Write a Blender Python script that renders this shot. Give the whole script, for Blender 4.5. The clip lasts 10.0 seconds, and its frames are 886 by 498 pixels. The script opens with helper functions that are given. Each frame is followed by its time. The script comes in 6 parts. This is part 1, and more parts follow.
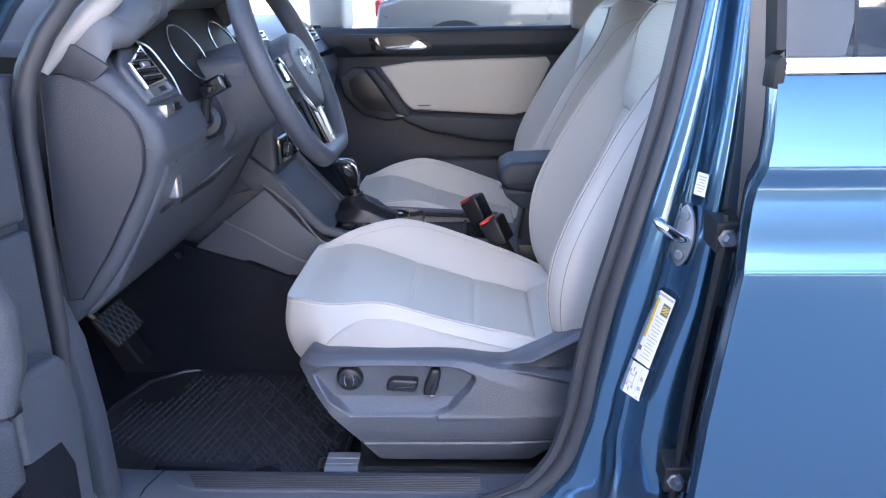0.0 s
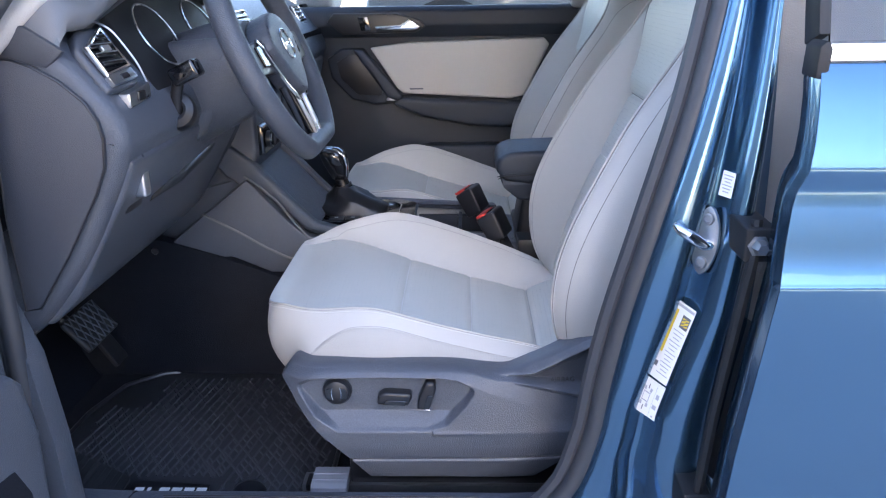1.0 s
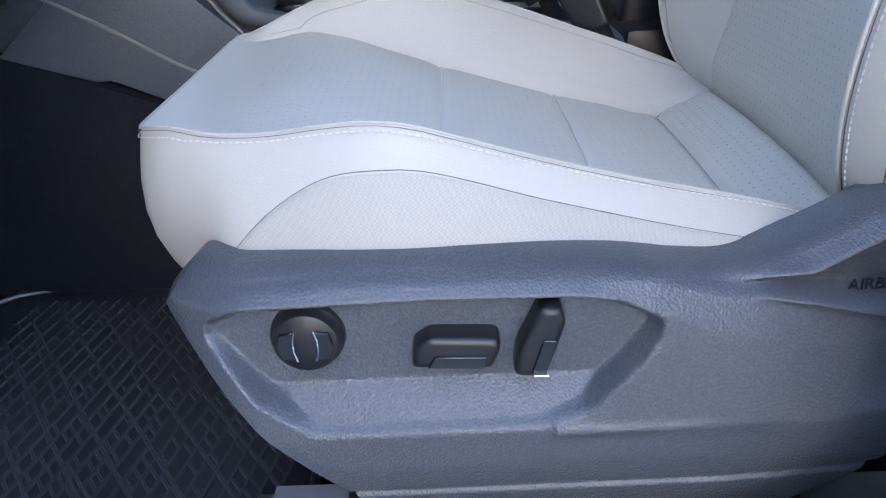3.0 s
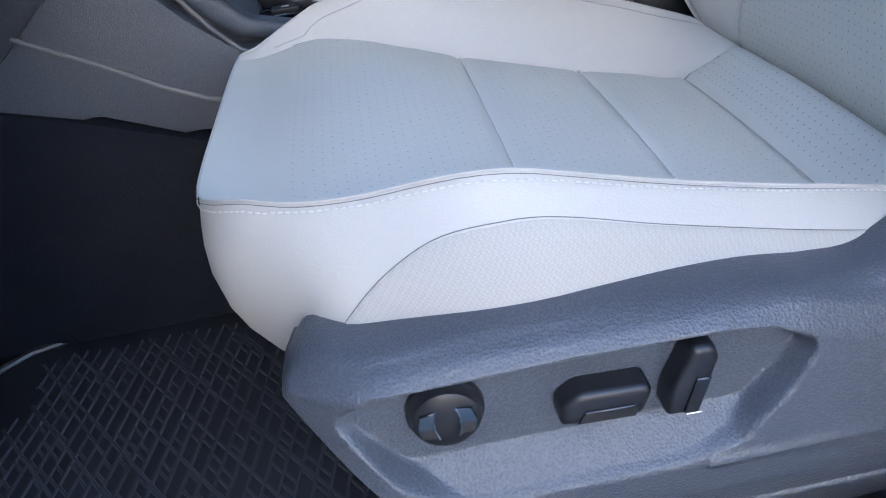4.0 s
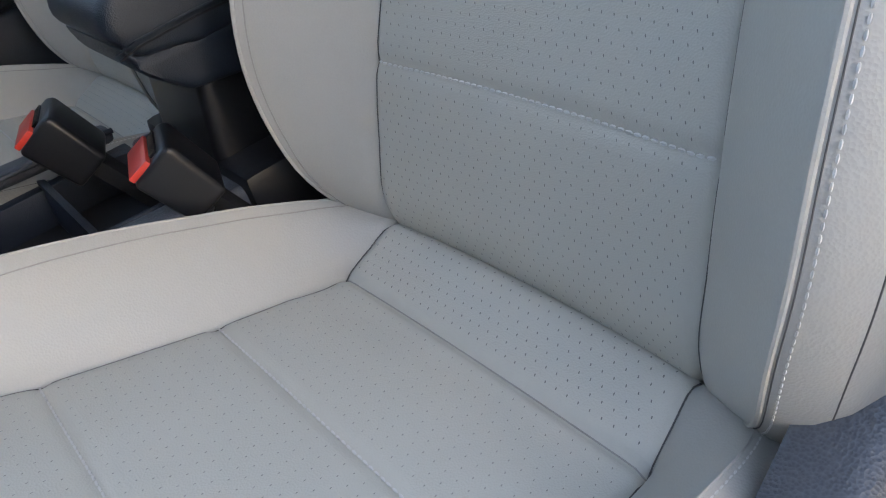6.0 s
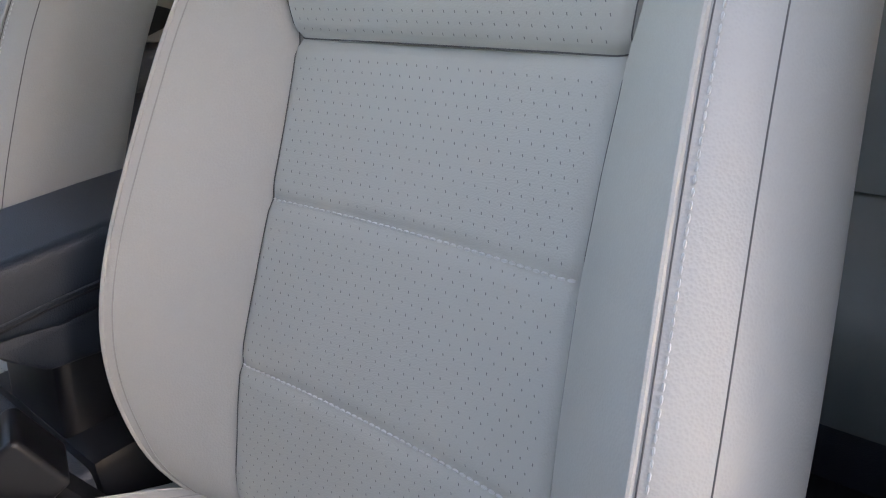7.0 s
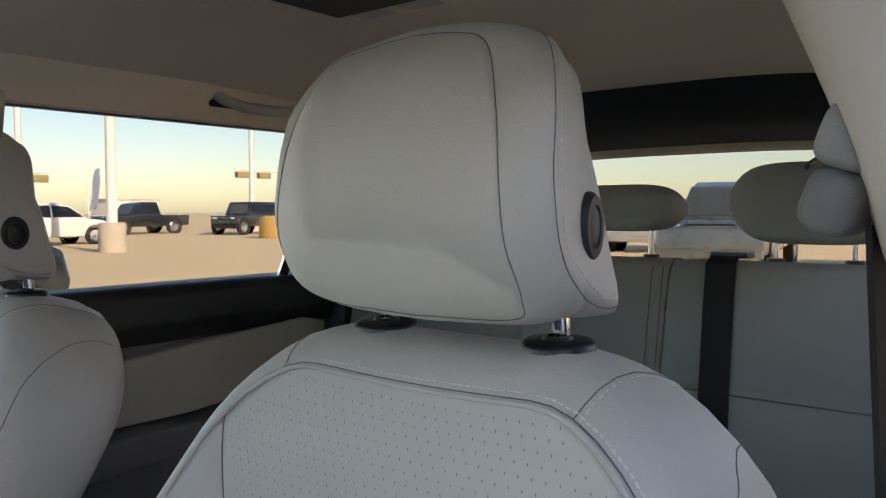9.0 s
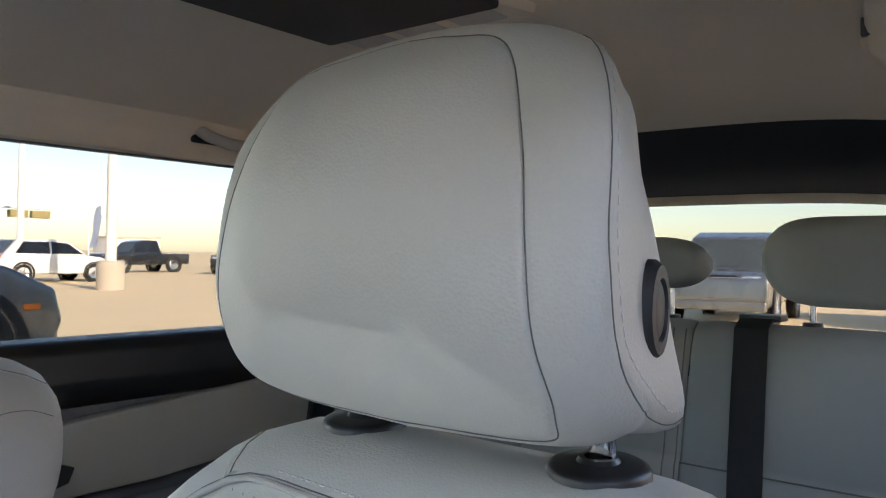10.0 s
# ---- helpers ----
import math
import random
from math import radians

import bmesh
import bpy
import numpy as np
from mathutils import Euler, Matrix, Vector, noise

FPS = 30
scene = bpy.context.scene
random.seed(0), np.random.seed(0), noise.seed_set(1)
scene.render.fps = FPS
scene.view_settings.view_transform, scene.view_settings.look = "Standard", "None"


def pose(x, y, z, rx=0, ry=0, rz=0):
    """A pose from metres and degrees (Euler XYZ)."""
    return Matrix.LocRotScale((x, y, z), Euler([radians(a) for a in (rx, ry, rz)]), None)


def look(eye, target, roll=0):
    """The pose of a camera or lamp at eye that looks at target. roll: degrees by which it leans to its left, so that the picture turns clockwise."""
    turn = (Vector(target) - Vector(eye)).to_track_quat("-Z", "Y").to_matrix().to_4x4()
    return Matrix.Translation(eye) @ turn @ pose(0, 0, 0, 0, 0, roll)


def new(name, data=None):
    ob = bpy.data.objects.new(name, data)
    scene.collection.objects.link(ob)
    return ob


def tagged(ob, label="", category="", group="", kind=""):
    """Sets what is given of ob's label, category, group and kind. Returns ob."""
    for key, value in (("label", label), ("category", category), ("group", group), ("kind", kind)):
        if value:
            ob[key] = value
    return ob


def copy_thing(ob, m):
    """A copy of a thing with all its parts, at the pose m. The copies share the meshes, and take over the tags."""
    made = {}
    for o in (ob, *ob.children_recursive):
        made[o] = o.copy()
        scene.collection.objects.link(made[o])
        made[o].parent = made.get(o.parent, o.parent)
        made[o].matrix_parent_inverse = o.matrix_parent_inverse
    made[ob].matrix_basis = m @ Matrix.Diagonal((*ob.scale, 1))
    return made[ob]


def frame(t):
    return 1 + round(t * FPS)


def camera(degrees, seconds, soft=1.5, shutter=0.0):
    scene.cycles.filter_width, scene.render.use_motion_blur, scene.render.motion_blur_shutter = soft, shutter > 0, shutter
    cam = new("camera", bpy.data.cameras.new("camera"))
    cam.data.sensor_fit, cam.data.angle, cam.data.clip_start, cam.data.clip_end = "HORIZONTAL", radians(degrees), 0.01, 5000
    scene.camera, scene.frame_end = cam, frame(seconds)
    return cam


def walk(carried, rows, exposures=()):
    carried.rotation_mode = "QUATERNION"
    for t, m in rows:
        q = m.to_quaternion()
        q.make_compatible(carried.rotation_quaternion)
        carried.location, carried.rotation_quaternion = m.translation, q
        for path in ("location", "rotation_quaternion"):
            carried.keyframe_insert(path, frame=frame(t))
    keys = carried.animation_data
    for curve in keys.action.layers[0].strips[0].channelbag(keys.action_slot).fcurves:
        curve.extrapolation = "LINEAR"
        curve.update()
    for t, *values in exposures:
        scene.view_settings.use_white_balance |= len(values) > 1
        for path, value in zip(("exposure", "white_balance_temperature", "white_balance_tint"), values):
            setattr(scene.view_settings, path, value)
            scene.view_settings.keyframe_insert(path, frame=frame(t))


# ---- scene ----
cam = camera(59.7, 10.0, soft=1.15)
PATH = [
    (0, (0.0827, -1.3908, 1.1834), (0.0396, -0.4404, 0.8754), -1.02),
    (0.5, (0.0847, -1.3803, 1.1821), (0.0458, -0.4291, 0.8761), -0.97),
    (1, (0.0741, -1.2827, 1.1818), (0.0410, -0.3403, 0.8490), -0.96),
    (1.5, (0.0315, -1.0374, 1.0923), (0.0135, -0.1142, 0.7084), -0.80),
    (2, (-0.0120, -0.8431, 0.9180), (-0.0271, 0.0720, 0.5152), -1.91),
    (2.2, (-0.0228, -0.7728, 0.8835), (-0.0403, 0.1366, 0.4679), -2.08),
    (3.5, (-0.0507, -0.6291, 0.8499), (-0.0523, 0.2460, 0.3659), -5.09),
    (3.8, (-0.0875, -0.6043, 0.8625), (-0.0681, 0.2566, 0.3541), -7.92),
    (4, (-0.1218, -0.5889, 0.9001), (-0.0830, 0.2586, 0.3707), -9.49),
    (4.2, (-0.1526, -0.5248, 0.9085), (-0.0805, 0.3054, 0.3557), -11.59),
    (4.5, (-0.1811, -0.4381, 0.9441), (-0.0371, 0.3561, 0.3538), -14.24),
    (5, (-0.1365, -0.3530, 0.9671), (0.0813, 0.3928, 0.3375), -17.90),
    (5.5, (-0.0873, -0.3218, 0.9657), (0.2519, 0.3814, 0.3409), -16.55),
    (6, (-0.0155, -0.3322, 0.9639), (0.4158, 0.3555, 0.3798), -15.14),
    (6.2, (-0.0003, -0.3360, 0.9724), (0.4769, 0.3398, 0.4107), -13.44),
    (7.3, (0.0171, -0.3395, 1.1006), (0.7156, 0.2864, 0.7536), -4.67),
    (7.5, (0.0240, -0.3446, 1.1276), (0.7363, 0.2852, 0.8177), -4.07),
    (7.7, (0.0229, -0.3442, 1.1516), (0.7567, 0.2794, 0.8822), -3.46),
    (8, (0.0320, -0.3452, 1.1807), (0.7846, 0.2816, 0.9791), -2.50),
    (8.5, (0.0335, -0.3424, 1.2290), (0.8079, 0.2808, 1.1195), -1.33),
    (9, (0.0546, -0.3155, 1.2793), (0.8355, 0.3072, 1.2304), -0.22),
    (9.5, (0.1228, -0.2588, 1.2918), (0.9047, 0.3643, 1.2732), 0.59),
    (10, (0.1579, -0.2339, 1.2900), (0.9394, 0.3900, 1.2985), 0.99),
]
from mathutils.bvhtree import BVHTree

walk(cam, [(t, look(eye, target, roll)) for t, eye, target, roll in PATH],
     exposures=[(0.0, 3.08, 6150, 22), (1.0, 2.98, 6250, 21), (2.2, 3.02, 6400, 18), (4.0, 2.94, 6200, 15), (4.5, 2.96, 6250, 14), (5.0, 2.76, 6600, 12), (5.5, 2.73, 6950, 11), (6.0, 2.76, 7450, 14), (6.2, 2.76, 7500, 15), (7.5, 2.94, 7900, 22), (8.1, 2.38, 7600, 22), (8.6, 2.24, 7500, 21), (9.0, 2.47, 7250, 20), (9.5, 2.76, 6950, 19), (10.0, 2.84, 6750, 19)])

# ---- daylight: low evening sun, held off the car by an added unseen wall ----
SUN_EL, SUN_AZ = 24.0, 190.0
world = bpy.data.worlds.new("evening_sky")
scene.world = world
world.use_nodes = True
wn = world.node_tree
sky = wn.nodes.new("ShaderNodeTexSky")
sky.sky_type, sky.sun_disc = "NISHITA", False
sky.sun_elevation, sky.sun_rotation = radians(SUN_EL), radians(SUN_AZ)
sky.dust_density, sky.air_density = 0.6, 1.0
wn.links.new(sky.outputs[0], wn.nodes["Background"].inputs[0])
wn.nodes["Background"].inputs[1].default_value = 0.15
sun_data = bpy.data.lights.new("sun", "SUN")
sun_data.energy, sun_data.angle, sun_data.color = 5.0, radians(0.55), (1.0, 0.84, 0.64)
sun = new("sun", sun_data)
az = radians(SUN_AZ)
sun.matrix_world = look((math.sin(az) * 50, math.cos(az) * 50, 50 * math.tan(radians(SUN_EL))), (0, 0, 0))


# ---- materials ----
def material(name, color, rough=0.5, metal=0.0, vary=0.08, scale=12.0, bump=0.0, bump_scale=300.0, coat=0.0, spec=0.5, kind="noise", trans=0.0, emit=0.0, speck=0.0):
    m = bpy.data.materials.new(name)
    m.use_nodes = True
    t = m.node_tree
    p = t.nodes["Principled BSDF"]
    p.inputs["Roughness"].default_value, p.inputs["Metallic"].default_value = rough, metal
    p.inputs["Coat Weight"].default_value, p.inputs["Coat Roughness"].default_value = coat, 0.04
    p.inputs["Specular IOR Level"].default_value = spec
    p.inputs["Transmission Weight"].default_value = trans
    p.inputs["Base Color"].default_value = (*color, 1)
    if emit:
        p.inputs["Emission Color"].default_value, p.inputs["Emission Strength"].default_value = (*color, 1), emit
    co = t.nodes.new("ShaderNodeTexCoord")
    if vary:
        big, fine, mix, ramp = t.nodes.new("ShaderNodeTexNoise"), t.nodes.new("ShaderNodeTexNoise"), t.nodes.new("ShaderNodeMath"), t.nodes.new("ShaderNodeMix")
        big.inputs["Scale"].default_value, fine.inputs["Scale"].default_value = scale, scale * 14
        big.inputs["Detail"].default_value = 5
        mix.operation = "MULTIPLY_ADD"
        mix.inputs[1].default_value = 0.35
        ramp.data_type = "RGBA"
        for k, f in ((6, 1 - vary), (7, 1 + vary)):
            ramp.inputs[k].default_value = (*[min(1, c * f) for c in color], 1)
        for n in (big, fine):
            t.links.new(co.outputs["Object"], n.inputs["Vector"])
        t.links.new(fine.outputs[0], mix.inputs[0])
        half = t.nodes.new("ShaderNodeMath")
        half.operation = "MULTIPLY_ADD"
        half.inputs[1].default_value, half.inputs[2].default_value = 0.9, -0.1
        t.links.new(big.outputs[0], half.inputs[0])
        t.links.new(half.outputs[0], mix.inputs[2])
        t.links.new(mix.outputs[0], ramp.inputs[0])
        t.links.new(ramp.outputs[2], p.inputs["Base Color"])
        rr = t.nodes.new("ShaderNodeMath")
        rr.operation = "MULTIPLY_ADD"
        rr.inputs[1].default_value, rr.inputs[2].default_value = 0.16, rough - 0.08
        t.links.new(big.outputs[0], rr.inputs[0])
        t.links.new(rr.outputs[0], p.inputs["Roughness"])
    if bump:
        b = t.nodes.new("ShaderNodeBump")
        b.inputs["Strength"].default_value, b.inputs["Distance"].default_value = bump, 0.0012
        if kind == "weave":
            g = t.nodes.new("ShaderNodeTexChecker")
            g.inputs["Scale"].default_value = bump_scale
            t.links.new(co.outputs["Object"], g.inputs["Vector"])
            t.links.new(g.outputs["Fac"], b.inputs["Height"])
        elif kind == "grain":
            g = t.nodes.new("ShaderNodeTexVoronoi")
            g.inputs["Scale"].default_value = bump_scale
            t.links.new(co.outputs["Object"], g.inputs["Vector"])
            t.links.new(g.outputs["Distance"], b.inputs["Height"])
        else:
            g = t.nodes.new("ShaderNodeTexNoise")
            g.inputs["Scale"].default_value, g.inputs["Detail"].default_value = bump_scale, 4
            t.links.new(co.outputs["Object"], g.inputs["Vector"])
            t.links.new(g.outputs[0], b.inputs["Height"])
        t.links.new(b.outputs[0], p.inputs["Normal"])
        if speck:
            k, sc = t.nodes.new("ShaderNodeMath"), t.nodes.new("ShaderNodeVectorMath")
            k.operation, sc.operation = "MULTIPLY_ADD", "SCALE"
            k.inputs[1].default_value, k.inputs[2].default_value = speck * 2, 1 - speck
            t.links.new(g.outputs["Fac" if kind == "weave" else "Distance" if kind == "grain" else 0], k.inputs[0])
            if vary:
                t.links.new(ramp.outputs[2], sc.inputs[0])
            else:
                sc.inputs[0].default_value = color
            t.links.new(k.outputs[0], sc.inputs["Scale"])
            t.links.new(sc.outputs[0], p.inputs["Base Color"])
    return m


LEATHER = material("cream_leatherette", (0.475, 0.452, 0.408), 0.48, vary=0.05, scale=7, bump=0.15, bump_scale=640, kind="grain", speck=0.02)
# Insert lighter than the bolsters, to make up for weak light from above.
LEATHER_IN = material("cream_insert_leatherette", (0.568, 0.545, 0.480), 0.58, vary=0.05, scale=9, bump=0.20, bump_scale=800, kind="grain")
LEATHER_BACK = material("cream_backrest_leatherette", (0.508, 0.488, 0.430), 0.56, vary=0.05, scale=9, bump=0.20, bump_scale=800, kind="grain")
FABRIC = material("cream_side_fabric", (0.43, 0.405, 0.362), 0.85, vary=0.05, scale=9, bump=0.6, bump_scale=620, kind="weave", speck=0.05)
THREAD = material("pale_thread", (0.66, 0.645, 0.61), 0.6, vary=0.03)
SEAM = material("dark_seam", (0.13, 0.122, 0.115), 0.8, vary=0.05)
SEAM_PALE = material("pale_grey_seam", (0.36, 0.342, 0.31), 0.7, vary=0.05)
PERF = material("perforation_hole", (0.20, 0.195, 0.18), 0.9, vary=0)
PLASTIC = material("charcoal_grained_plastic", (0.077, 0.083, 0.096), 0.31, vary=0.10, scale=9, bump=0.34, bump_scale=560, kind="grain", speck=0.22)
# Lighter copy of the dash plastic, standing for windscreen light on it.
SWEEP = material("lightened_dash_plastic", (0.115, 0.120, 0.128), 0.38, vary=0.06, scale=7, bump=0.12, bump_scale=700, kind="grain")
# Darker copy of the dash plastic, toned down against the side light.
ENDCAP = material("darkened_end_panel_plastic", (0.050, 0.053, 0.062), 0.46, vary=0.08, scale=8, bump=0.3, bump_scale=700, kind="grain")
SOFT = material("charcoal_soft_plastic", (0.067, 0.074, 0.087), 0.44, vary=0.10, scale=8, bump=0.4, bump_scale=650, kind="grain", speck=0.25)
DARK = material("dark_satin_plastic", (0.012, 0.012, 0.014), 0.38, vary=0.12, scale=10)
GLOSS = material("piano_black", (0.008, 0.008, 0.009), 0.10, vary=0.05, coat=0.5)
RUBBER = material("black_rubber", (0.014, 0.014, 0.015), 0.6, vary=0.15, scale=20, bump=0.15, bump_scale=200)
SEALM = material("charcoal_seal_rubber", (0.042, 0.044, 0.049), 0.48, vary=0.12, scale=20, bump=0.12, bump_scale=200)
MATR = material("black_floor_mat_rubber", (0.027, 0.027, 0.030), 0.31, vary=0.35, scale=14, bump=0.2, bump_scale=260)
# Ribs lighter than the mat, standing for glints on the tread.
RIBM = material("lightened_mat_rib_rubber", (0.055, 0.056, 0.062), 0.42, vary=0.3, scale=18, bump=0.2, bump_scale=260)
CARPET = material("dark_carpet", (0.013, 0.014, 0.018), 0.95, vary=0.3, scale=16, bump=0.9, bump_scale=420, spec=0.12)
CHROME = material("chrome", (0.80, 0.81, 0.82), 0.10, 1.0, vary=0.03)
ALU = material("satin_aluminium", (0.62, 0.63, 0.65), 0.28, 1.0, vary=0.04)
STEEL = material("grey_steel", (0.32, 0.33, 0.34), 0.45, 1.0, vary=0.2, scale=20)
PAINT = material("blue_metallic_paint", (0.074, 0.170, 0.272), 0.21, 0.88, vary=0.05, scale=4, coat=1.0)
LINER = material("warm_grey_headliner", (0.73, 0.62, 0.49), 0.95, vary=0.06, scale=6, bump=0.6, bump_scale=500)
LINER_D = material("near_black_lining", (0.020, 0.020, 0.022), 0.8, vary=0.1, scale=6, bump=0.3, bump_scale=400)
PILLAR = material("light_grey_pillar_trim", (0.46, 0.43, 0.39), 0.6, vary=0.04, scale=6, bump=0.25, bump_scale=500, kind="grain")
# Cream leatherette darkened in its colour for the shade at the rear.
SHADESEAT = material("shaded_rear_leatherette", (0.265, 0.275, 0.25), 0.55, vary=0.04, scale=7, bump=0.08, bump_scale=1100, kind="grain")
RAILCAP = material("pale_grey_plastic", (0.24, 0.245, 0.26), 0.4, vary=0.08, scale=20)
STRAP = material("black_webbing", (0.010, 0.010, 0.011), 0.75, vary=0.1, scale=30, bump=0.5, bump_scale=300, kind="weave")
RED = material("red_buckle_button", (0.62, 0.05, 0.035), 0.35, vary=0.05)
AMBER = material("amber_led", (1.0, 0.22, 0.03), 0.4, vary=0, emit=0.5)
LABEL = material("white_label", (0.74, 0.73, 0.69), 0.45, vary=0.04)
YELLOW = material("yellow_print", (0.62, 0.43, 0.03), 0.5, vary=0.05)
INK = material("grey_print", (0.10, 0.10, 0.11), 0.6, vary=0)
GREYINK = material("pale_print", (0.36, 0.36, 0.38), 0.6, vary=0)
# Tint set to dim the view through the passenger window.
GLASS = material("tinted_glass", (0.62, 0.65, 0.65), 0.02, vary=0, trans=1.0)
GLASS.node_tree.nodes["Principled BSDF"].inputs["IOR"].default_value = 1.02
CLEAR = material("clear_glass", (0.66, 0.69, 0.68), 0.02, vary=0, trans=1.0)
CLEAR.node_tree.nodes["Principled BSDF"].inputs["IOR"].default_value = 1.02
CONSOLE = material("near_black_console_plastic", (0.015, 0.021, 0.031), 0.48, vary=0.12, scale=9, bump=0.3, bump_scale=800, kind="grain")
# Near-black that paints in the shade of wells and instrument hood.
WELL = material("recess_shade_black", (0.006, 0.006, 0.007), 0.7, vary=0.1)
GREYC = material("grey_guide_plastic", (0.24, 0.235, 0.225), 0.5, vary=0.06, scale=8, bump=0.2, bump_scale=700, kind="grain")
GREYT = material("mid_grey_plastic", (0.15, 0.147, 0.143), 0.5, vary=0.08, scale=8, bump=0.2, bump_scale=700, kind="grain")
# Privacy tint deepened to hold down the brightness of the view out.
TINT = material("privacy_tinted_glass", (0.142, 0.151, 0.150), 0.02, vary=0, trans=1.0)
TINT.node_tree.nodes["Principled BSDF"].inputs["IOR"].default_value = 1.02
# Made near-clear so that more light reaches the ceiling.
REARGLASS = material("driver_side_lightened_glass", (0.80, 0.80, 0.78), 0.02, vary=0, trans=1.0)
REARGLASS.node_tree.nodes["Principled BSDF"].inputs["IOR"].default_value = 1.35
PRIVACY = material("dark_privacy_glass", (0.022, 0.024, 0.028), 0.03, vary=0.05, scale=3, coat=1.0)


# ---- building helpers ----
def hermite(x, xs, ys):
    """Smooth curve through a short table."""
    xs, ys = np.asarray(xs, float), np.asarray(ys, float)
    m = np.gradient(ys, xs)
    x = np.clip(x, xs[0], xs[-1])
    i = np.clip(np.searchsorted(xs, x) - 1, 0, len(xs) - 2)
    h = xs[i + 1] - xs[i]
    t = (x - xs[i]) / h
    return ((2 * t**3 - 3 * t**2 + 1) * ys[i] + (t**3 - 2 * t**2 + t) * h * m[i] + (3 * t**2 - 2 * t**3) * ys[i + 1] + (t**3 - t**2) * h * m[i + 1])


def thing(name, at, label, category, group="", kind=""):
    ob = new(name)
    ob.empty_display_size = 0.05
    ob.matrix_world = Matrix.Translation(at)
    return tagged(ob, label, category, group, kind)


def part(name, bm, mat, parent=None, label="", smooth=True, sharp=38):
    me = bpy.data.meshes.new(name)
    if smooth:
        bm.normal_update()
        for f in bm.faces:
            f.smooth = True
        lim = radians(sharp)
        for e in bm.edges:
            if len(e.link_faces) == 2 and e.calc_face_angle(0) > lim:
                e.smooth = False
    bm.to_mesh(me)
    bm.free()
    me.materials.append(mat)
    ob = new(name, me)
    if parent:
        ob.parent = parent
        ob.matrix_parent_inverse = Matrix.Translation(-root_of(parent))
    if label:
        ob["label"] = label
    return ob


def root_of(ob):
    """Where a thing or a part has its origin."""
    p = ob
    while p.parent:
        p = p.parent
    return Vector(p.location) if ob is p else Vector((0, 0, 0))


def join(*bms):
    out = bms[0]
    for b in bms[1:]:
        me = bpy.data.meshes.new("tmp")
        b.to_mesh(me)
        b.free()
        out.from_mesh(me)
        bpy.data.meshes.remove(me)
    return out


def grid(rows, closed=False, flip=False):
    """Surface through rows of points (all rows of one length)."""
    bm = bmesh.new()
    vs = [[bm.verts.new(p) for p in r] for r in rows]
    n = len(vs[0])
    for a, b in zip(vs, vs[1:]):
        for j in range(n if closed else n - 1):
            k = (j + 1) % n
            q = (a[j], a[k], b[k], b[j])
            bm.faces.new(q[::-1] if flip else q)
    return bm


def box(lo, hi, bevel=0.0, seg=2, m=None):
    bm = bmesh.new()
    bmesh.ops.create_cube(bm, size=1)
    lo, hi = Vector(lo), Vector(hi)
    for v in bm.verts:
        v.co = Vector([(c + 0.5) * (b - a) + a for c, a, b in zip(v.co, lo, hi)])
    if bevel:
        bmesh.ops.bevel(bm, geom=bm.edges[:], offset=bevel, segments=seg, profile=0.6, affect="EDGES")
    if m:
        bmesh.ops.transform(bm, matrix=m, verts=bm.verts)
    return bm


def prism(pts, axis, a, b, bevel=0.0, seg=2, m=None):
    """A polygon in the plane across the axis, drawn out from a to b."""
    def at(p, v):
        return {"x": (v, p[0], p[1]), "y": (p[0], v, p[1]), "z": (p[0], p[1], v)}[axis]
    bm = bmesh.new()
    lo, hi = [bm.verts.new(at(p, a)) for p in pts], [bm.verts.new(at(p, b)) for p in pts]
    bm.faces.new(lo)
    bm.faces.new(hi[::-1])
    for i in range(len(pts)):
        j = (i + 1) % len(pts)
        bm.faces.new((lo[j], lo[i], hi[i], hi[j]))
    bmesh.ops.recalc_face_normals(bm, faces=bm.faces)
    if bevel:
        bmesh.ops.bevel(bm, geom=bm.edges[:], offset=bevel, segments=seg, profile=0.6, affect="EDGES")
    if m:
        bmesh.ops.transform(bm, matrix=m, verts=bm.verts)
    return bm


def tube(pts, r, n=8, closed=False, flat=1.0):
    """A round cord along points; r may be one number or one a point."""
    pts = [Vector(p) for p in pts]
    rows, s = [], None
    for i, p in enumerate(pts):
        a = pts[i - 1] if i or closed else p
        b = pts[(i + 1) % len(pts)] if i < len(pts) - 1 or closed else p
        d = (b - a).normalized()
        if s is None:
            s = d.cross(Vector((0, 0, 1)))
            if s.length < 0.1:
                s = d.cross(Vector((0, 1, 0)))
        s = s - d * s.dot(d)
        s.normalize()
        u = s.cross(d)
        rad = r[i] if isinstance(r, (list, tuple)) else r
        rows.append([p + (s * math.cos(k) + u * math.sin(k) * flat) * rad for k in [2 * math.pi * j / n for j in range(n)]])
    if closed:
        rows.append(rows[0])
    bm = grid(rows, closed=True)
    if not closed:
        bm.verts.ensure_lookup_table()
        bm.faces.new(bm.verts[:n][::-1])
        bm.faces.new(bm.verts[-n:])
    bmesh.ops.remove_doubles(bm, verts=bm.verts, dist=1e-6)
    bmesh.ops.recalc_face_normals(bm, faces=bm.faces)
    return bm


def lathe(profile, n=24, m=None):
    """Radius and height pairs, turned about z."""
    rows = [[(max(r, 1e-5) * math.cos(k), max(r, 1e-5) * math.sin(k), z) for k in [2 * math.pi * j / n for j in range(n)]] for r, z in profile]
    bm = grid(rows, closed=True)
    bmesh.ops.remove_doubles(bm, verts=bm.verts, dist=1e-4 * 0.5)
    bmesh.ops.recalc_face_normals(bm, faces=bm.faces)
    if m:
        bmesh.ops.transform(bm, matrix=m, verts=bm.verts)
    return bm


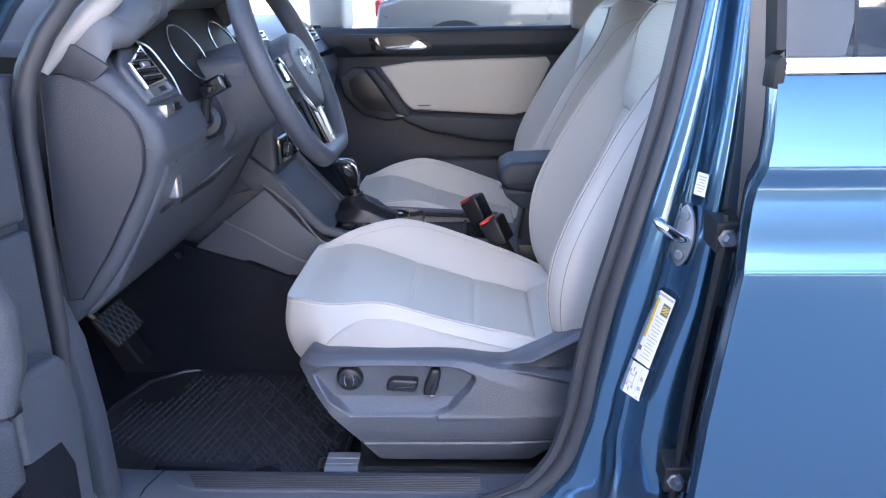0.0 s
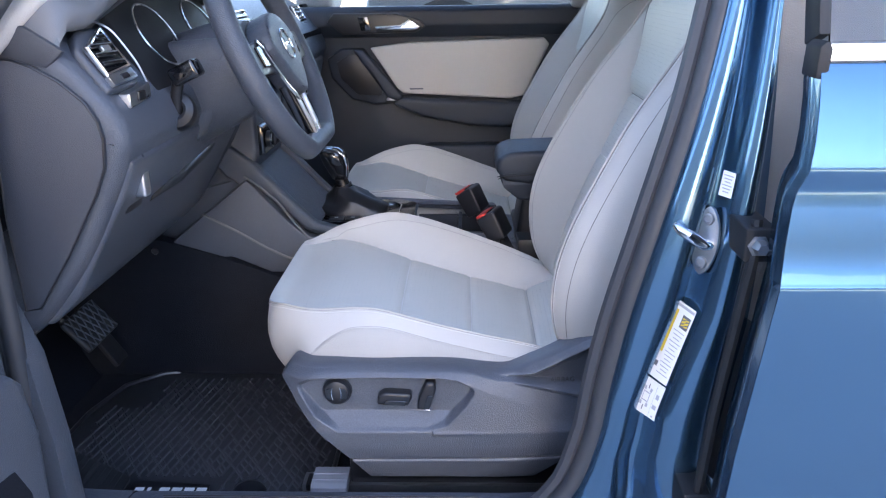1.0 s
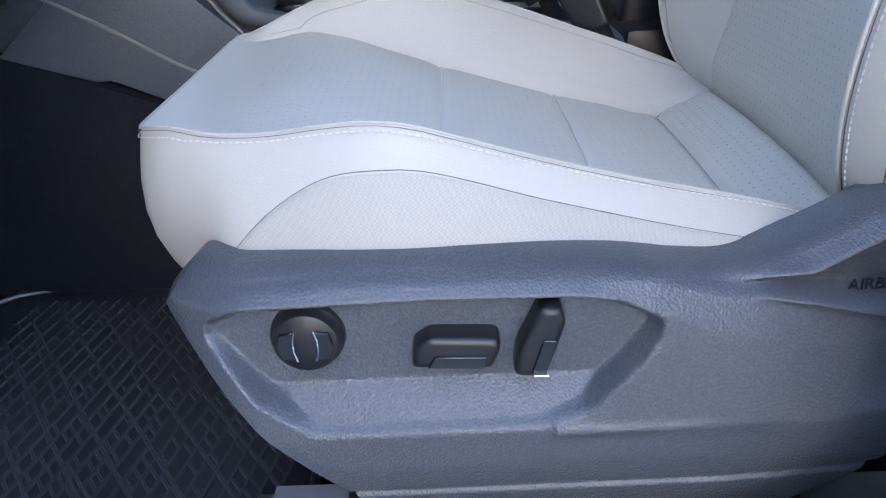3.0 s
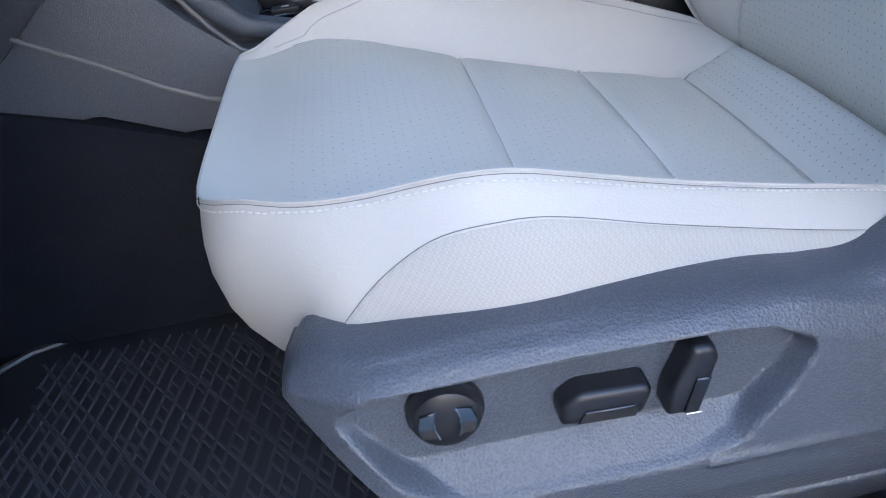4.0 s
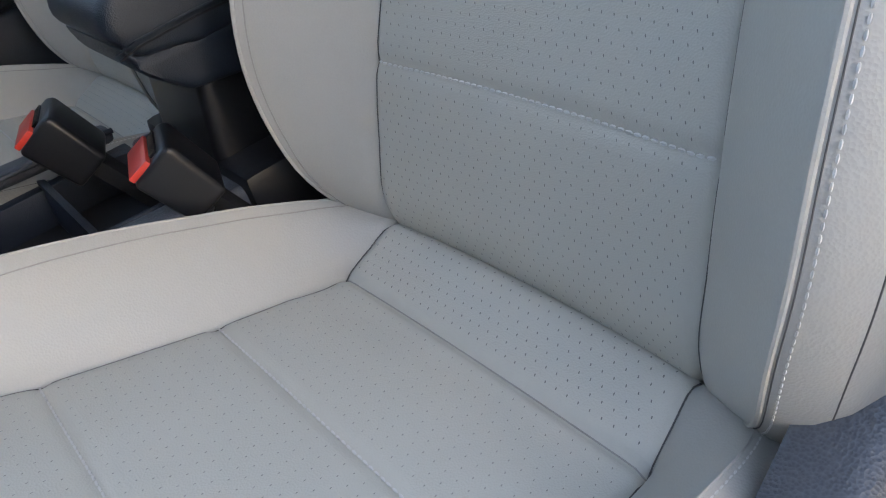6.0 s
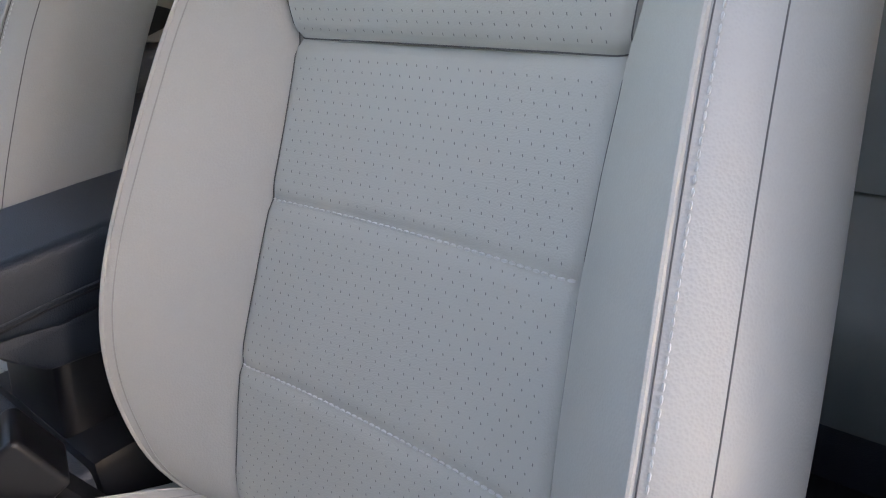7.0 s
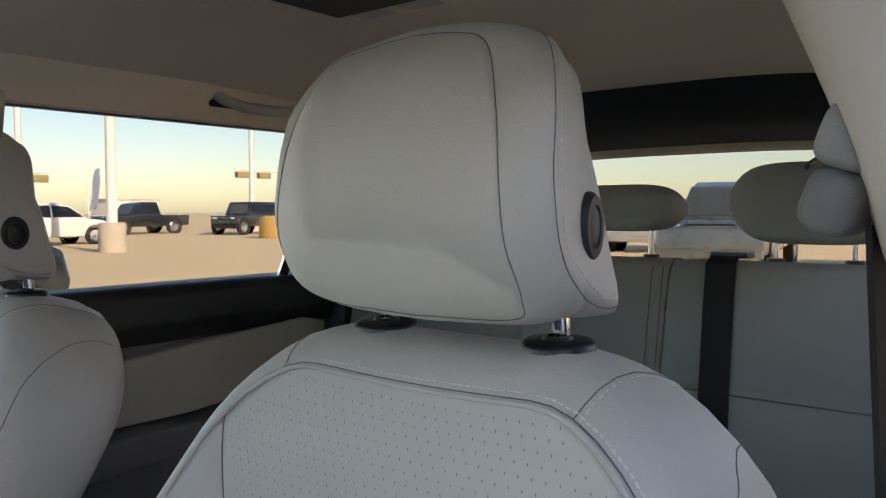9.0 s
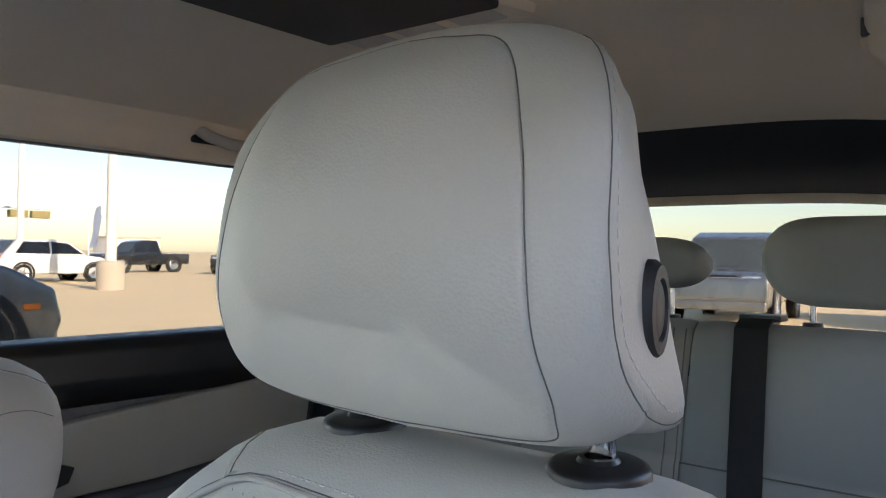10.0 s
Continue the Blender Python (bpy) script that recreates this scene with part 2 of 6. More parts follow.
def along(pts, step):
    """Points at even steps along a line, with their directions."""
    pts = [Vector(p) for p in pts]
    out, carry = [], 0.0
    for a, b in zip(pts, pts[1:]):
        d = b - a
        L = d.length
        if L < 1e-9:
            continue
        s = carry
        while s < L:
            out.append((a + d * (s / L), d / L))
            s += step
        carry = s - L
    return out


def stitches(pts, length=0.0042, gap=0.0022, r=0.0007, lift=(0, 0, 0)):
    bm = bmesh.new()
    for p, d in along(pts, length + gap):
        p = p + Vector(lift)
        s = d.orthogonal().normalized()
        u = d.cross(s)
        ends = [[bm.verts.new(p + d * e * length * f + (s * math.cos(k) + u * math.sin(k)) * r * g) for k in (0, 1.57, 3.14, 4.71)] for e, f, g in ((-1, 0.5, 0.5), (-1, 0.2, 1), (1, 0.2, 1), (1, 0.5, 0.5))]
        for a, b in zip(ends, ends[1:]):
            for j in range(4):
                bm.faces.new((a[j], a[(j + 1) % 4], b[(j + 1) % 4], b[j]))
    return bm


# ---- front seat ----
CX = [-.272, -.24, -.20, -.15, -.10, -.043, .02, .078, .13, .188, .215, .240, .262]
C_INSERT_Z = [.648, .668, .678, .676, .667, .651, .633, .617, .605, .594, .606, .616, .600]
C_INSERT_W = [.185, .186, .186, .180, .173, .167, .163, .159, .156, .152, .149, .146, .143]
RX = [-.272, -.225, -.17, -.135, -.10, -.07, -.04, .024, .092, .164, .22, .262]
C_RIDGE_W = [.184, .196, .207, .214, .220, .221, .218, .212, .207, .203, .195, .180]
FAR_X = [-.272, -.24, -.21, -.18, -.15, -.12, -.09, -.06, -.03, 0, .03, .06, .09, .12, .15, .18, .21, .24, .262]
FAR_W = [.150, .168, .180, .187, .191, .197, .204, .211, .215, .219, .222, .223, .222, .219, .214, .207, .197, .186, .176]
FAR_Z = [.694, .705, .713, .721, .728, .733, .735, .730, .723, .713, .702, .691, .680, .669, .659, .648, .637, .622, .610]
C_RIDGE_Z = [.700, .702, .706, .711, .714, .711, .702, .682, .663, .645, .626, .610]
NOSE_Y = [0, .05, .10, .139, .165, .185, .20]
NOSE_X = [-.253, -.253, -.252, -.249, -.242, -.228, -.207]
NOSE_Z = [.689, .689, .690, .692, .696, .702, .706]
PLEATS = (-.043, .078)
STRIP = .188


def cushion_ridge(x, v):
    """Half width and height of the piped ridge on the outer (v < 0) or the inner side."""
    if v > 0:
        return float(hermite(x, FAR_X, FAR_W)), float(hermite(x, FAR_X, FAR_Z))
    return float(hermite(x, RX, C_RIDGE_W)), float(hermite(x, RX, C_RIDGE_Z))


def insert_w(x, v):
    """Half width of the cushion's centre panel."""
    w = float(hermite(x, CX, C_INSERT_W))
    return min(w, .172, cushion_ridge(x, v)[0] - .010) if v > 0 else w


def cushion_point(x, v, push=0.0):
    """Point of the cushion's top; x along the middle, v from -1 (outer) to 1 (inner ridge)."""
    wr, zr = cushion_ridge(x, v)
    wi, zi = insert_w(x, v), float(hermite(x, CX, C_INSERT_Z))
    t = (x + .272) / .534
    y = abs(v) * wr
    nose = abs(v) * (FAR_W[0] if v > 0 else .197)
    px = x + max(0, 1 - t * 1.25) ** 2.4 * (float(hermite(nose, NOSE_Y, NOSE_X)) + .272)
    if y <= wi:
        z = zi + .004 * (1 - (y / wi) ** 2)
        if v > 0:
            z += .015 * (y / wi) ** 3 * max(0, min(1, (-.10 - x) / .09))
        d = wi - y
    else:
        s = (y - wi) / (wr - wi)
        if v > 0:
            zi += .015 * max(0, min(1, (-.10 - x) / .09))
        z = zi + (zr - zi) * (s * .55 + .45 * math.sin(s * math.pi / 2))
        d = y - wi
    e = math.exp(-((t / .07) ** 1.5))
    z = z * (1 - e) + e * float(hermite(nose, NOSE_Y, NOSE_Z))
    fade = min(1, max(0, (t - .05) / .1))
    z -= .0055 * math.exp(-((d / .0045) ** 2)) * fade
    if y < wi + .004:
        z -= .0055 * math.exp(-(((x - STRIP) / .0045) ** 2))
        for q in PLEATS:
            z -= .0028 * math.exp(-(((x - q) / .0055) ** 2))
        z += .0022 * math.sin(max(0, min(1, (x + .2) / .15)) * math.pi)
    return Vector((px, math.copysign(y, v), z + push))


def spaced(a, b, n, *marks, fine=.006):
    """Even stations from a to b with closer ones about the marks."""
    s = set(np.linspace(a, b, n).round(5).tolist())
    for q in marks:
        for d in (-2 * fine, -fine, -fine * .5, -fine * .25, 0, fine * .25, fine * .5, fine, 2 * fine):
            if a <= q + d <= b:
                s.add(round(q + d, 5))
    return sorted(s)


def cushion_patch(x0, x1, v0, v1, nx, nv, *marks):
    rows = []
    for x in spaced(x0, x1, nx, *marks):
        near, far = insert_w(x, -1) / cushion_ridge(x, -1)[0], insert_w(x, 1) / cushion_ridge(x, 1)[0]
        lo = {-1: -1, -.5: -near, .5: far, 1: 1}[v0]
        hi = {-1: -1, -.5: -near, .5: far, 1: 1}[v1]
        k = [.5 - .5 * math.cos(math.pi * j / nv) for j in range(nv + 1)]
        rows.append([cushion_point(x, lo + (hi - lo) * q) for q in k])
    return grid(rows, flip=True)


def cushion_outline(n=26):
    """The piped edge, from the back on the outer side, round the nose, to the back on the inner side."""
    side = [cushion_point(x, -1) for x in np.linspace(.262, -.272, 34)]
    nose = [cushion_point(-.272, v) for v in np.linspace(-1, 1, n)][1:-1]
    return side + nose + [cushion_point(x, 1) for x in np.linspace(-.272, .262, 34)]


def outward(pts, i):
    a, b = pts[max(0, i - 2)], pts[min(len(pts) - 1, i + 2)]
    d = b - a
    n = Vector((d.y, -d.x, 0))
    return -n.normalized() if n.length else Vector((0, 0, 0))


def skirt_point(pts, i, q):
    """Side of the cushion below the piping, q from 0 at the piping to 1 at the lower edge."""
    p, n = pts[i], outward(pts, i)
    front = min(1, max(0, (-.16 - p.x) / .05))
    low = .606 if p.x > -.16 else .606 - front * .02
    low = min(low, p.z - .02)
    out = .006 + .038 * math.sin(min(1, q * 1.15) * math.pi / 2) - .012 * max(0, q - .75) / .25
    out = out * (1 - front) + front * (.006 + .011 * math.sin(min(1, q * 1.05) * math.pi) - .030 * q ** 3)
    if abs(p.y) < .19 and p.x < -.2:
        low -= .035
    return p + n * (out - .006) + Vector((0, 0, (low - p.z) * q))


BZ = [.590, .610, .631, .690, .748, .810, .870, .925, .979, 1.055, 1.128, 1.150, 1.172]
B_X = [.264, .246, .240, .250, .266, .290, .316, .341, .364, .380, .396, .405, .416]
B_W = [.146, .147, .148, .147, .145, .140, .136, .135, .136, .150, .166, .138, .112]
RZ = [.590, .620, .660, .700, .750, .800, .850, .900, .950, 1.00, 1.05, 1.10, 1.128, 1.150, 1.172]
R_X = [.258, .230, .208, .200, .199, .208, .227, .252, .279, .308, .344, .380, .394, .404, .414]
R_W = [.160, .187, .204, .211, .219, .220, .218, .213, .207, .201, .194, .183, .171, .143, .114]
T_SEAM, B_PLEATS = .979, (.748, .870)
UP, BACK = Vector((.30, 0, .954)), Vector((.954, 0, -.30))


def ridge_w(z):
    return float(np.interp(z, RZ, R_W)) if z > 1.10 else float(hermite(z, RZ, R_W))


def back_point(z, v):
    wr, wi = ridge_w(z), float(np.interp(z, BZ, B_W))
    xr, xi = float(hermite(z, RZ, R_X)), float(hermite(z, BZ, B_X))
    wi = min(wi, wr * .985)
    y = abs(v) * wr
    if y <= wi:
        x = xi + .006 * (1 - (y / wi) ** 2) * (1 if z < T_SEAM else .3)
        d = wi - y
        for q in B_PLEATS:
            x += .003 * math.exp(-(((z - q) / .0055) ** 2))
        x += .0065 * math.exp(-(((z - T_SEAM) / .005) ** 2))
        if z > T_SEAM:
            x -= .006 * math.exp(-(((z - T_SEAM - .03) / .02) ** 2))
    else:
        s = (y - wi) / max(1e-5, wr - wi)
        x = xi + (xr - xi) * (s * .6 + .4 * math.sin(s * math.pi / 2))
        d = y - wi
    x += .0055 * math.exp(-((d / .0045) ** 2)) * (1 - .75 * max(0, min(1, (z - 1.02) / .09)))
    bow = -.005 * max(0, (z - 1.10) / .072) ** 2 * (1 - (y / max(wr, .01)) ** 2)
    return Vector((x, math.copysign(y, v), z + bow))


def back_patch(z0, z1, v0, v1, nz, nv, *marks):
    rows = []
    for z in spaced(z0, z1, nz, *marks):
        wr, wi = ridge_w(z), float(np.interp(z, BZ, B_W))
        vi = min(wi / wr, .985)
        lo = {-1: -1, -.5: -vi, .5: vi, 1: 1}[v0]
        hi = {-1: -1, -.5: -vi, .5: vi, 1: 1}[v1]
        rows.append([back_point(z, lo + (hi - lo) * (.5 - .5 * math.cos(math.pi * j / nv))) for j in range(nv + 1)])
    return grid(rows, flip=False)


def back_outline():
    side = [back_point(z, -1) for z in np.linspace(.592, 1.172, 46)]
    top = [back_point(1.172, v) for v in np.linspace(-1, 1, 18)][1:-1]
    return side + top + [Vector((p.x, -p.y, p.z)) for p in side[::-1]]


def shell_ring(pts, out, back):
    r = []
    for i, p in enumerate(pts):
        a, b = pts[max(0, i - 1)], pts[min(len(pts) - 1, i + 1)]
        d = b - a
        dy, du = d.y, d.dot(UP)
        n = Vector((0, -du, 0)) + UP * dy
        n = n.normalized() if n.length > 1e-9 else Vector((0, -1, 0))
        r.append(p + n * out + BACK * back)
    for _ in range(3):
        r = [r[0]] + [(a + b * 2 + c) / 4 for a, b, c in zip(r, r[1:], r[2:])] + [r[-1]]
    return r


def slits(points, normal_of, length, width, along_dir):
    """Small dark perforation slits lying on the cover."""
    bm = bmesh.new()
    for p, n, d in zip(points, normal_of, along_dir):
        s = n.cross(d).normalized()
        q = p + n * .0006
        vs = [bm.verts.new(q + d * length * a + s * width * b) for a, b in ((-.5, 0), (-.25, -.5), (.25, -.5), (.5, 0), (.25, .5), (-.25, .5))]
        bm.faces.new(vs)
    return bm


def perforate(fn, stations, halfwidth, spacing, skip, lean, length=.0028, width=.0010):
    pts, nor, dr = [], [], []
    row = 0
    for a in stations:
        w = halfwidth(a) - .011
        n = int(2 * w / spacing)
        for j in range(n + 1):
            y = -w + (j + (.5 if row % 2 else 0)) * spacing
            if abs(y) > w or skip(a, y):
                continue
            p, pa, py = fn(a, y), fn(a + .002, y), fn(a, y + .002)
            e, g = (pa - p).normalized(), (py - p).normalized()
            nn = e.cross(g).normalized()
            if nn.dot(lean) < 0:
                nn.negate()
            pts.append(p)
            nor.append(nn)
            dr.append((e + g * (.35 if row % 2 else .25)).normalized())
        row += 1
    return slits(pts, nor, length, width, dr)


def onto(bm, pts, lift=.0002):
    """Lay a line of points on a surface, a little proud of it."""
    tree = BVHTree.FromBMesh(bm)
    c = sum((v.co for v in bm.verts), Vector()) / len(bm.verts)
    out = []
    for p in pts:
        q, n, _, _ = tree.find_nearest(Vector(p))
        if n.dot(q - c) < 0:
            n = -n
        out.append(q + n * lift)
    return out


# half outlines of the headrest from top middle, down the outer side, to bottom middle
PAD_EDGE = [(.428, .003, 1.390), (.425, -.025, 1.387), (.412, -.061, 1.375), (.392, -.082, 1.335), (.3835, -.0895, 1.296), (.3845, -.0925, 1.262), (.400, -.093, 1.232), (.420, -.074, 1.217), (.424, .003, 1.213)]
SIDE_EDGE = [(.458, .003, 1.397), (.455, -.040, 1.394), (.435, -.088, 1.377), (.402, -.1125, 1.341), (.3945, -.117, 1.292), (.400, -.1165, 1.263), (.432, -.1140, 1.231), (.455, -.080, 1.216), (.455, .003, 1.213)]
REAR_EDGE = [(.478, .003, 1.390), (.474, -.040, 1.387), (.457, -.084, 1.370), (.466, -.0945, 1.327), (.476, -.099, 1.292), (.482, -.103, 1.258), (.4885, -.106, 1.222), (.492, -.085, 1.214), (.492, .003, 1.212)]
SIDE_SEAM = [(.450, -.072, 1.387), (.430, -.092, 1.3745), (.4155, -.104, 1.360), (.403, -.112, 1.341), (.396, -.116, 1.318), (.394, -.117, 1.291), (.398, -.1165, 1.269), (.408, -.1155, 1.250), (.425, -.114, 1.236), (.448, -.112, 1.2255), (.470, -.109, 1.2215), (.487, -.1065, 1.221)]


def fine_line(pts, n):
    """Smooth line through a few points at even steps."""
    p = np.array(pts)
    s = np.concatenate([[0], np.cumsum(np.linalg.norm(np.diff(p, axis=0), axis=1))])
    u = np.linspace(0, s[-1], n)
    return [Vector(q) for q in np.stack([hermite(u, s, p[:, k]) for k in range(3)], axis=1).tolist()]


def loop_of(half, far_side, n=41):
    """Mirror a half outline about the headrest's middle, far side fitted to the view."""
    u = np.linspace(0, len(half) - 1, n)
    q = np.array(half)
    near = [Vector(p) for p in np.stack([hermite(u, np.arange(len(half)), q[:, k]) for k in range(3)], axis=1).tolist()]
    far = [Vector((p.x, .003 + (.003 - p.y) * (far_side + .12 * max(0, (p.z - 1.33) / .06)), p.z)) for p in near[-2:0:-1]]
    return near + far


def build_headrest(seat, shoulder):
    pad, side, rear = loop_of(PAD_EDGE, .865), loop_of(SIDE_EDGE, .735), loop_of(REAR_EDGE, .74)
    c = Vector((.3735, .003, 1.300))
    rows = []
    for f in (.001, .12, .25, .4, .55, .68, .78, .86, .92, .96, .985):
        rows.append([Vector((c.x + (p.x - c.x) * f ** 2.9, c.y + (p.y - c.y) * f, c.z + (p.z - c.z) * f)) for p in pad])
    mid = Vector((.437, .003, 1.300))
    rows.append([p + (mid - p).normalized() * .0011 for p in pad])
    for f in (.05, .14, .28, .42, .56, .70, .84, .95):
        rows.append([p.lerp(q, f) + (p.lerp(q, f) - mid).normalized() * .0042 * math.sin(f * math.pi) for p, q in zip(pad, side)])
    rows.append([p + (mid - p).normalized() * .0006 for p in side])
    for f in (.05, .15, .32, .5, .68, .84, .95, 1.0):
        rows.append([p.lerp(q, f) + (p.lerp(q, f) - mid).normalized() * .0022 * math.sin(f * math.pi) for p, q in zip(side, rear)])
    for f, dx in ((.97, .004), (.9, .009), (.6, .014), (.001, .016)):
        rows.append([Vector((max(p.x, .470) + dx, c.y + (p.y - c.y) * f, c.z + (p.z - c.z) * f)) for p in rear])
    bm = grid(rows, closed=True)
    bmesh.ops.remove_doubles(bm, verts=bm.verts, dist=1e-5)
    bmesh.ops.recalc_face_normals(bm, faces=bm.faces)
    def mirrored(pts):
        return [Vector((p.x, .003 + (.003 - p.y) * .77, p.z)) for p in pts]
    ring = fine_line([tuple(p) for p in pad + pad[:1]], 160)
    seam2 = fine_line(SIDE_SEAM, 70)
    st = [p + Vector((.0075, .0006, 0)) if k < 44 else p + Vector((.004 * (70 - k) / 26, .0004, .0062)) for k, p in enumerate(seam2[:-2])]
    lines = [("seam", onto(bm, ring, .0001)), ("seam", onto(bm, seam2, .0001)), ("seam", onto(bm, mirrored(seam2), .0001))]
    threads = [onto(bm, st, .0002), onto(bm, mirrored(st), .0002)]
    spot = onto(bm, [(.4445, -.108, 1.270)], 0)[0]
    head = part("headrest", bm, LEATHER, seat, "cream leatherette headrest on two chrome posts", sharp=75)
    for name, line in lines:
        part(name, tube(line, .00034, 6), SEAM, head)
    for line in threads:
        part("stitching", stitches(line, .0036, .0022, .00045), THREAD, head)
    b = lathe([(0, .0026), (.0105, .0026), (.0118, .0019), (.0126, .0036), (.0175, .0034), (.0198, .0008), (.0202, -.008)], 32,
              Matrix.Translation(spot) @ Matrix.Rotation(radians(10), 4, "Z") @ Matrix.Rotation(radians(90), 4, "X") @ Matrix.Diagonal((.86, 1, 1, 1)))
    part("release_button", b, RUBBER, head, "round black headrest release button")
    for y in (-.075, .069):
        spot, up_, _, _ = shoulder.ray_cast(Vector((.470, y, 1.3)), Vector((0, 0, -1)))
        seated = Matrix.Translation(spot) @ Vector((0, 0, 1)).rotation_difference(up_ if up_.z > 0 else -up_).to_matrix().to_4x4()
        part("post", tube([(.476, y, 1.185), (.470, y, 1.235)], .0062, 14), CHROME, seat, "chrome headrest post")
        part("post_collar", lathe([(.0062, .0062), (.0085, .0060), (.0098, .0040), (.0195, .0038), (.0225, .0022), (.0235, .0002), (.0235, -.012)], 28,
                                  seated), DARK, seat, "black post collar")


TRIM_X = [-.216, -.188, -.16, -.10, 0, .05, .09, .12, .15, .18, .20, .217, .24, .256, .27, .29, .34]
TRIM_TOP = [.622, .640, .642, .645, .644, .642, .638, .633, .631, .637, .645, .654, .667, .676, .681, .684, .681]
# creases of the trim: foot of the rim, foot of the slope below it, and the scoop that opens rearwards
RIM_X, RIM_Z = [-.2, -.1, .03, .076, .10, .13, .17, .217, .34], [.634, .641, .641, .637, .630, .621, .611, .597, .562]
SLOPE_X, SLOPE_Z = [-.2, .03, .075, .10, .168, .20, .34], [.629, .633, .622, .611, .586, .563, .53]
SCOOP_X, SCOOP_Z = [.12, .168, .216, .269, .34], [.626, .618, .604, .588, .568]
RIDGE_X, RIDGE_Z = [.12, .168, .211, .252, .264, .291, .34], [.630, .631, .651, .671, .675, .677, .674]
POCKET, POCKET_ROUND = [(-.169, .613), (-.156, .620), (-.05, .622), (.03, .621), (.054, .617), (.070, .609), (.060, .594), (.034, .566), (.010, .558), (-.116, .557), (-.146, .580)], .012


def inside_pocket(x, z):
    """Signed distance to the switch pocket's edge, positive inside."""
    d, ins = 1e9, False
    n = len(POCKET)
    for i in range(n):
        (ax, az_), (bx, bz) = POCKET[i], POCKET[(i + 1) % n]
        t = max(0, min(1, ((x - ax) * (bx - ax) + (z - az_) * (bz - az_)) / ((bx - ax) ** 2 + (bz - az_) ** 2)))
        d = min(d, math.hypot(x - ax - t * (bx - ax), z - az_ - t * (bz - az_)))
        if (az_ > z) != (bz > z) and x < ax + (z - az_) / (bz - az_) * (bx - ax):
            ins = not ins
    return (d if ins else -d) + POCKET_ROUND


def trim_profile(x, z, top):
    rim, slope = float(np.interp(x, RIM_X, RIM_Z)), float(np.interp(x, SLOPE_X, SLOPE_Z))
    w = max(0, min(1, (x - .11) / .06))
    w = w * w * (3 - 2 * w)
    low_z, low_y = [.452, .470, .497, .52, .546, slope, rim], [.276, .284, .294, .299, .301, .292, .283]
    crest = max(rim + .004, top)
    scoop, ridge = float(np.interp(x, SCOOP_X, SCOOP_Z)), float(np.interp(x, RIDGE_X, RIDGE_Z))
    edge = float(np.interp(x, [.12, .17, .215, .34], [.284, .281, .277, .280]))
    gap = max(.002, ridge - scoop)
    wing_z = [scoop, scoop + gap * .2, scoop + gap * .8, scoop + gap, max(scoop + gap + .002, top)]
    wing_y = [.288, .264, edge - .008, edge, float(np.interp(x, [.12, .16, .22, .34], [.272, .266, .266, .272]))]
    y = 0
    for dz in (-.0020, -.0010, 0, .0010, .0020):
        y += (1 - w) * float(np.interp(z + dz, low_z + [crest], low_y + [.272]))
        if w > 0:
            y += w * float(np.interp(z + dz, low_z + wing_z, low_y + wing_y))
    return y / 5


def trim_depth(x, z, top):
    y = trim_profile(x, z, top)
    if x > .12:
        y -= .024 * ((x - .12) / .22) ** 1.5
    if x < -.15:
        y -= .05 * ((-.15 - x) / .065) ** 1.7 * .8
    if .02 < x < .15:
        y += .0022 * (1 - (x - .02) / .13) * math.exp(-(((z - .546) / .004) ** 2))
    d = inside_pocket(x, z)
    soft = .008
    k = min(1, max(0, d / soft))
    k = k * k * (3 - 2 * k)
    floor_y = max(.2785, .300 - .0215 * max(0, min(1, (z - .547) / .026)))
    y = y * (1 - k) + min(y, floor_y) * k
    y -= .0035 * math.exp(-(((z - .496 - .012 * x) / .0026) ** 2))
    return -y


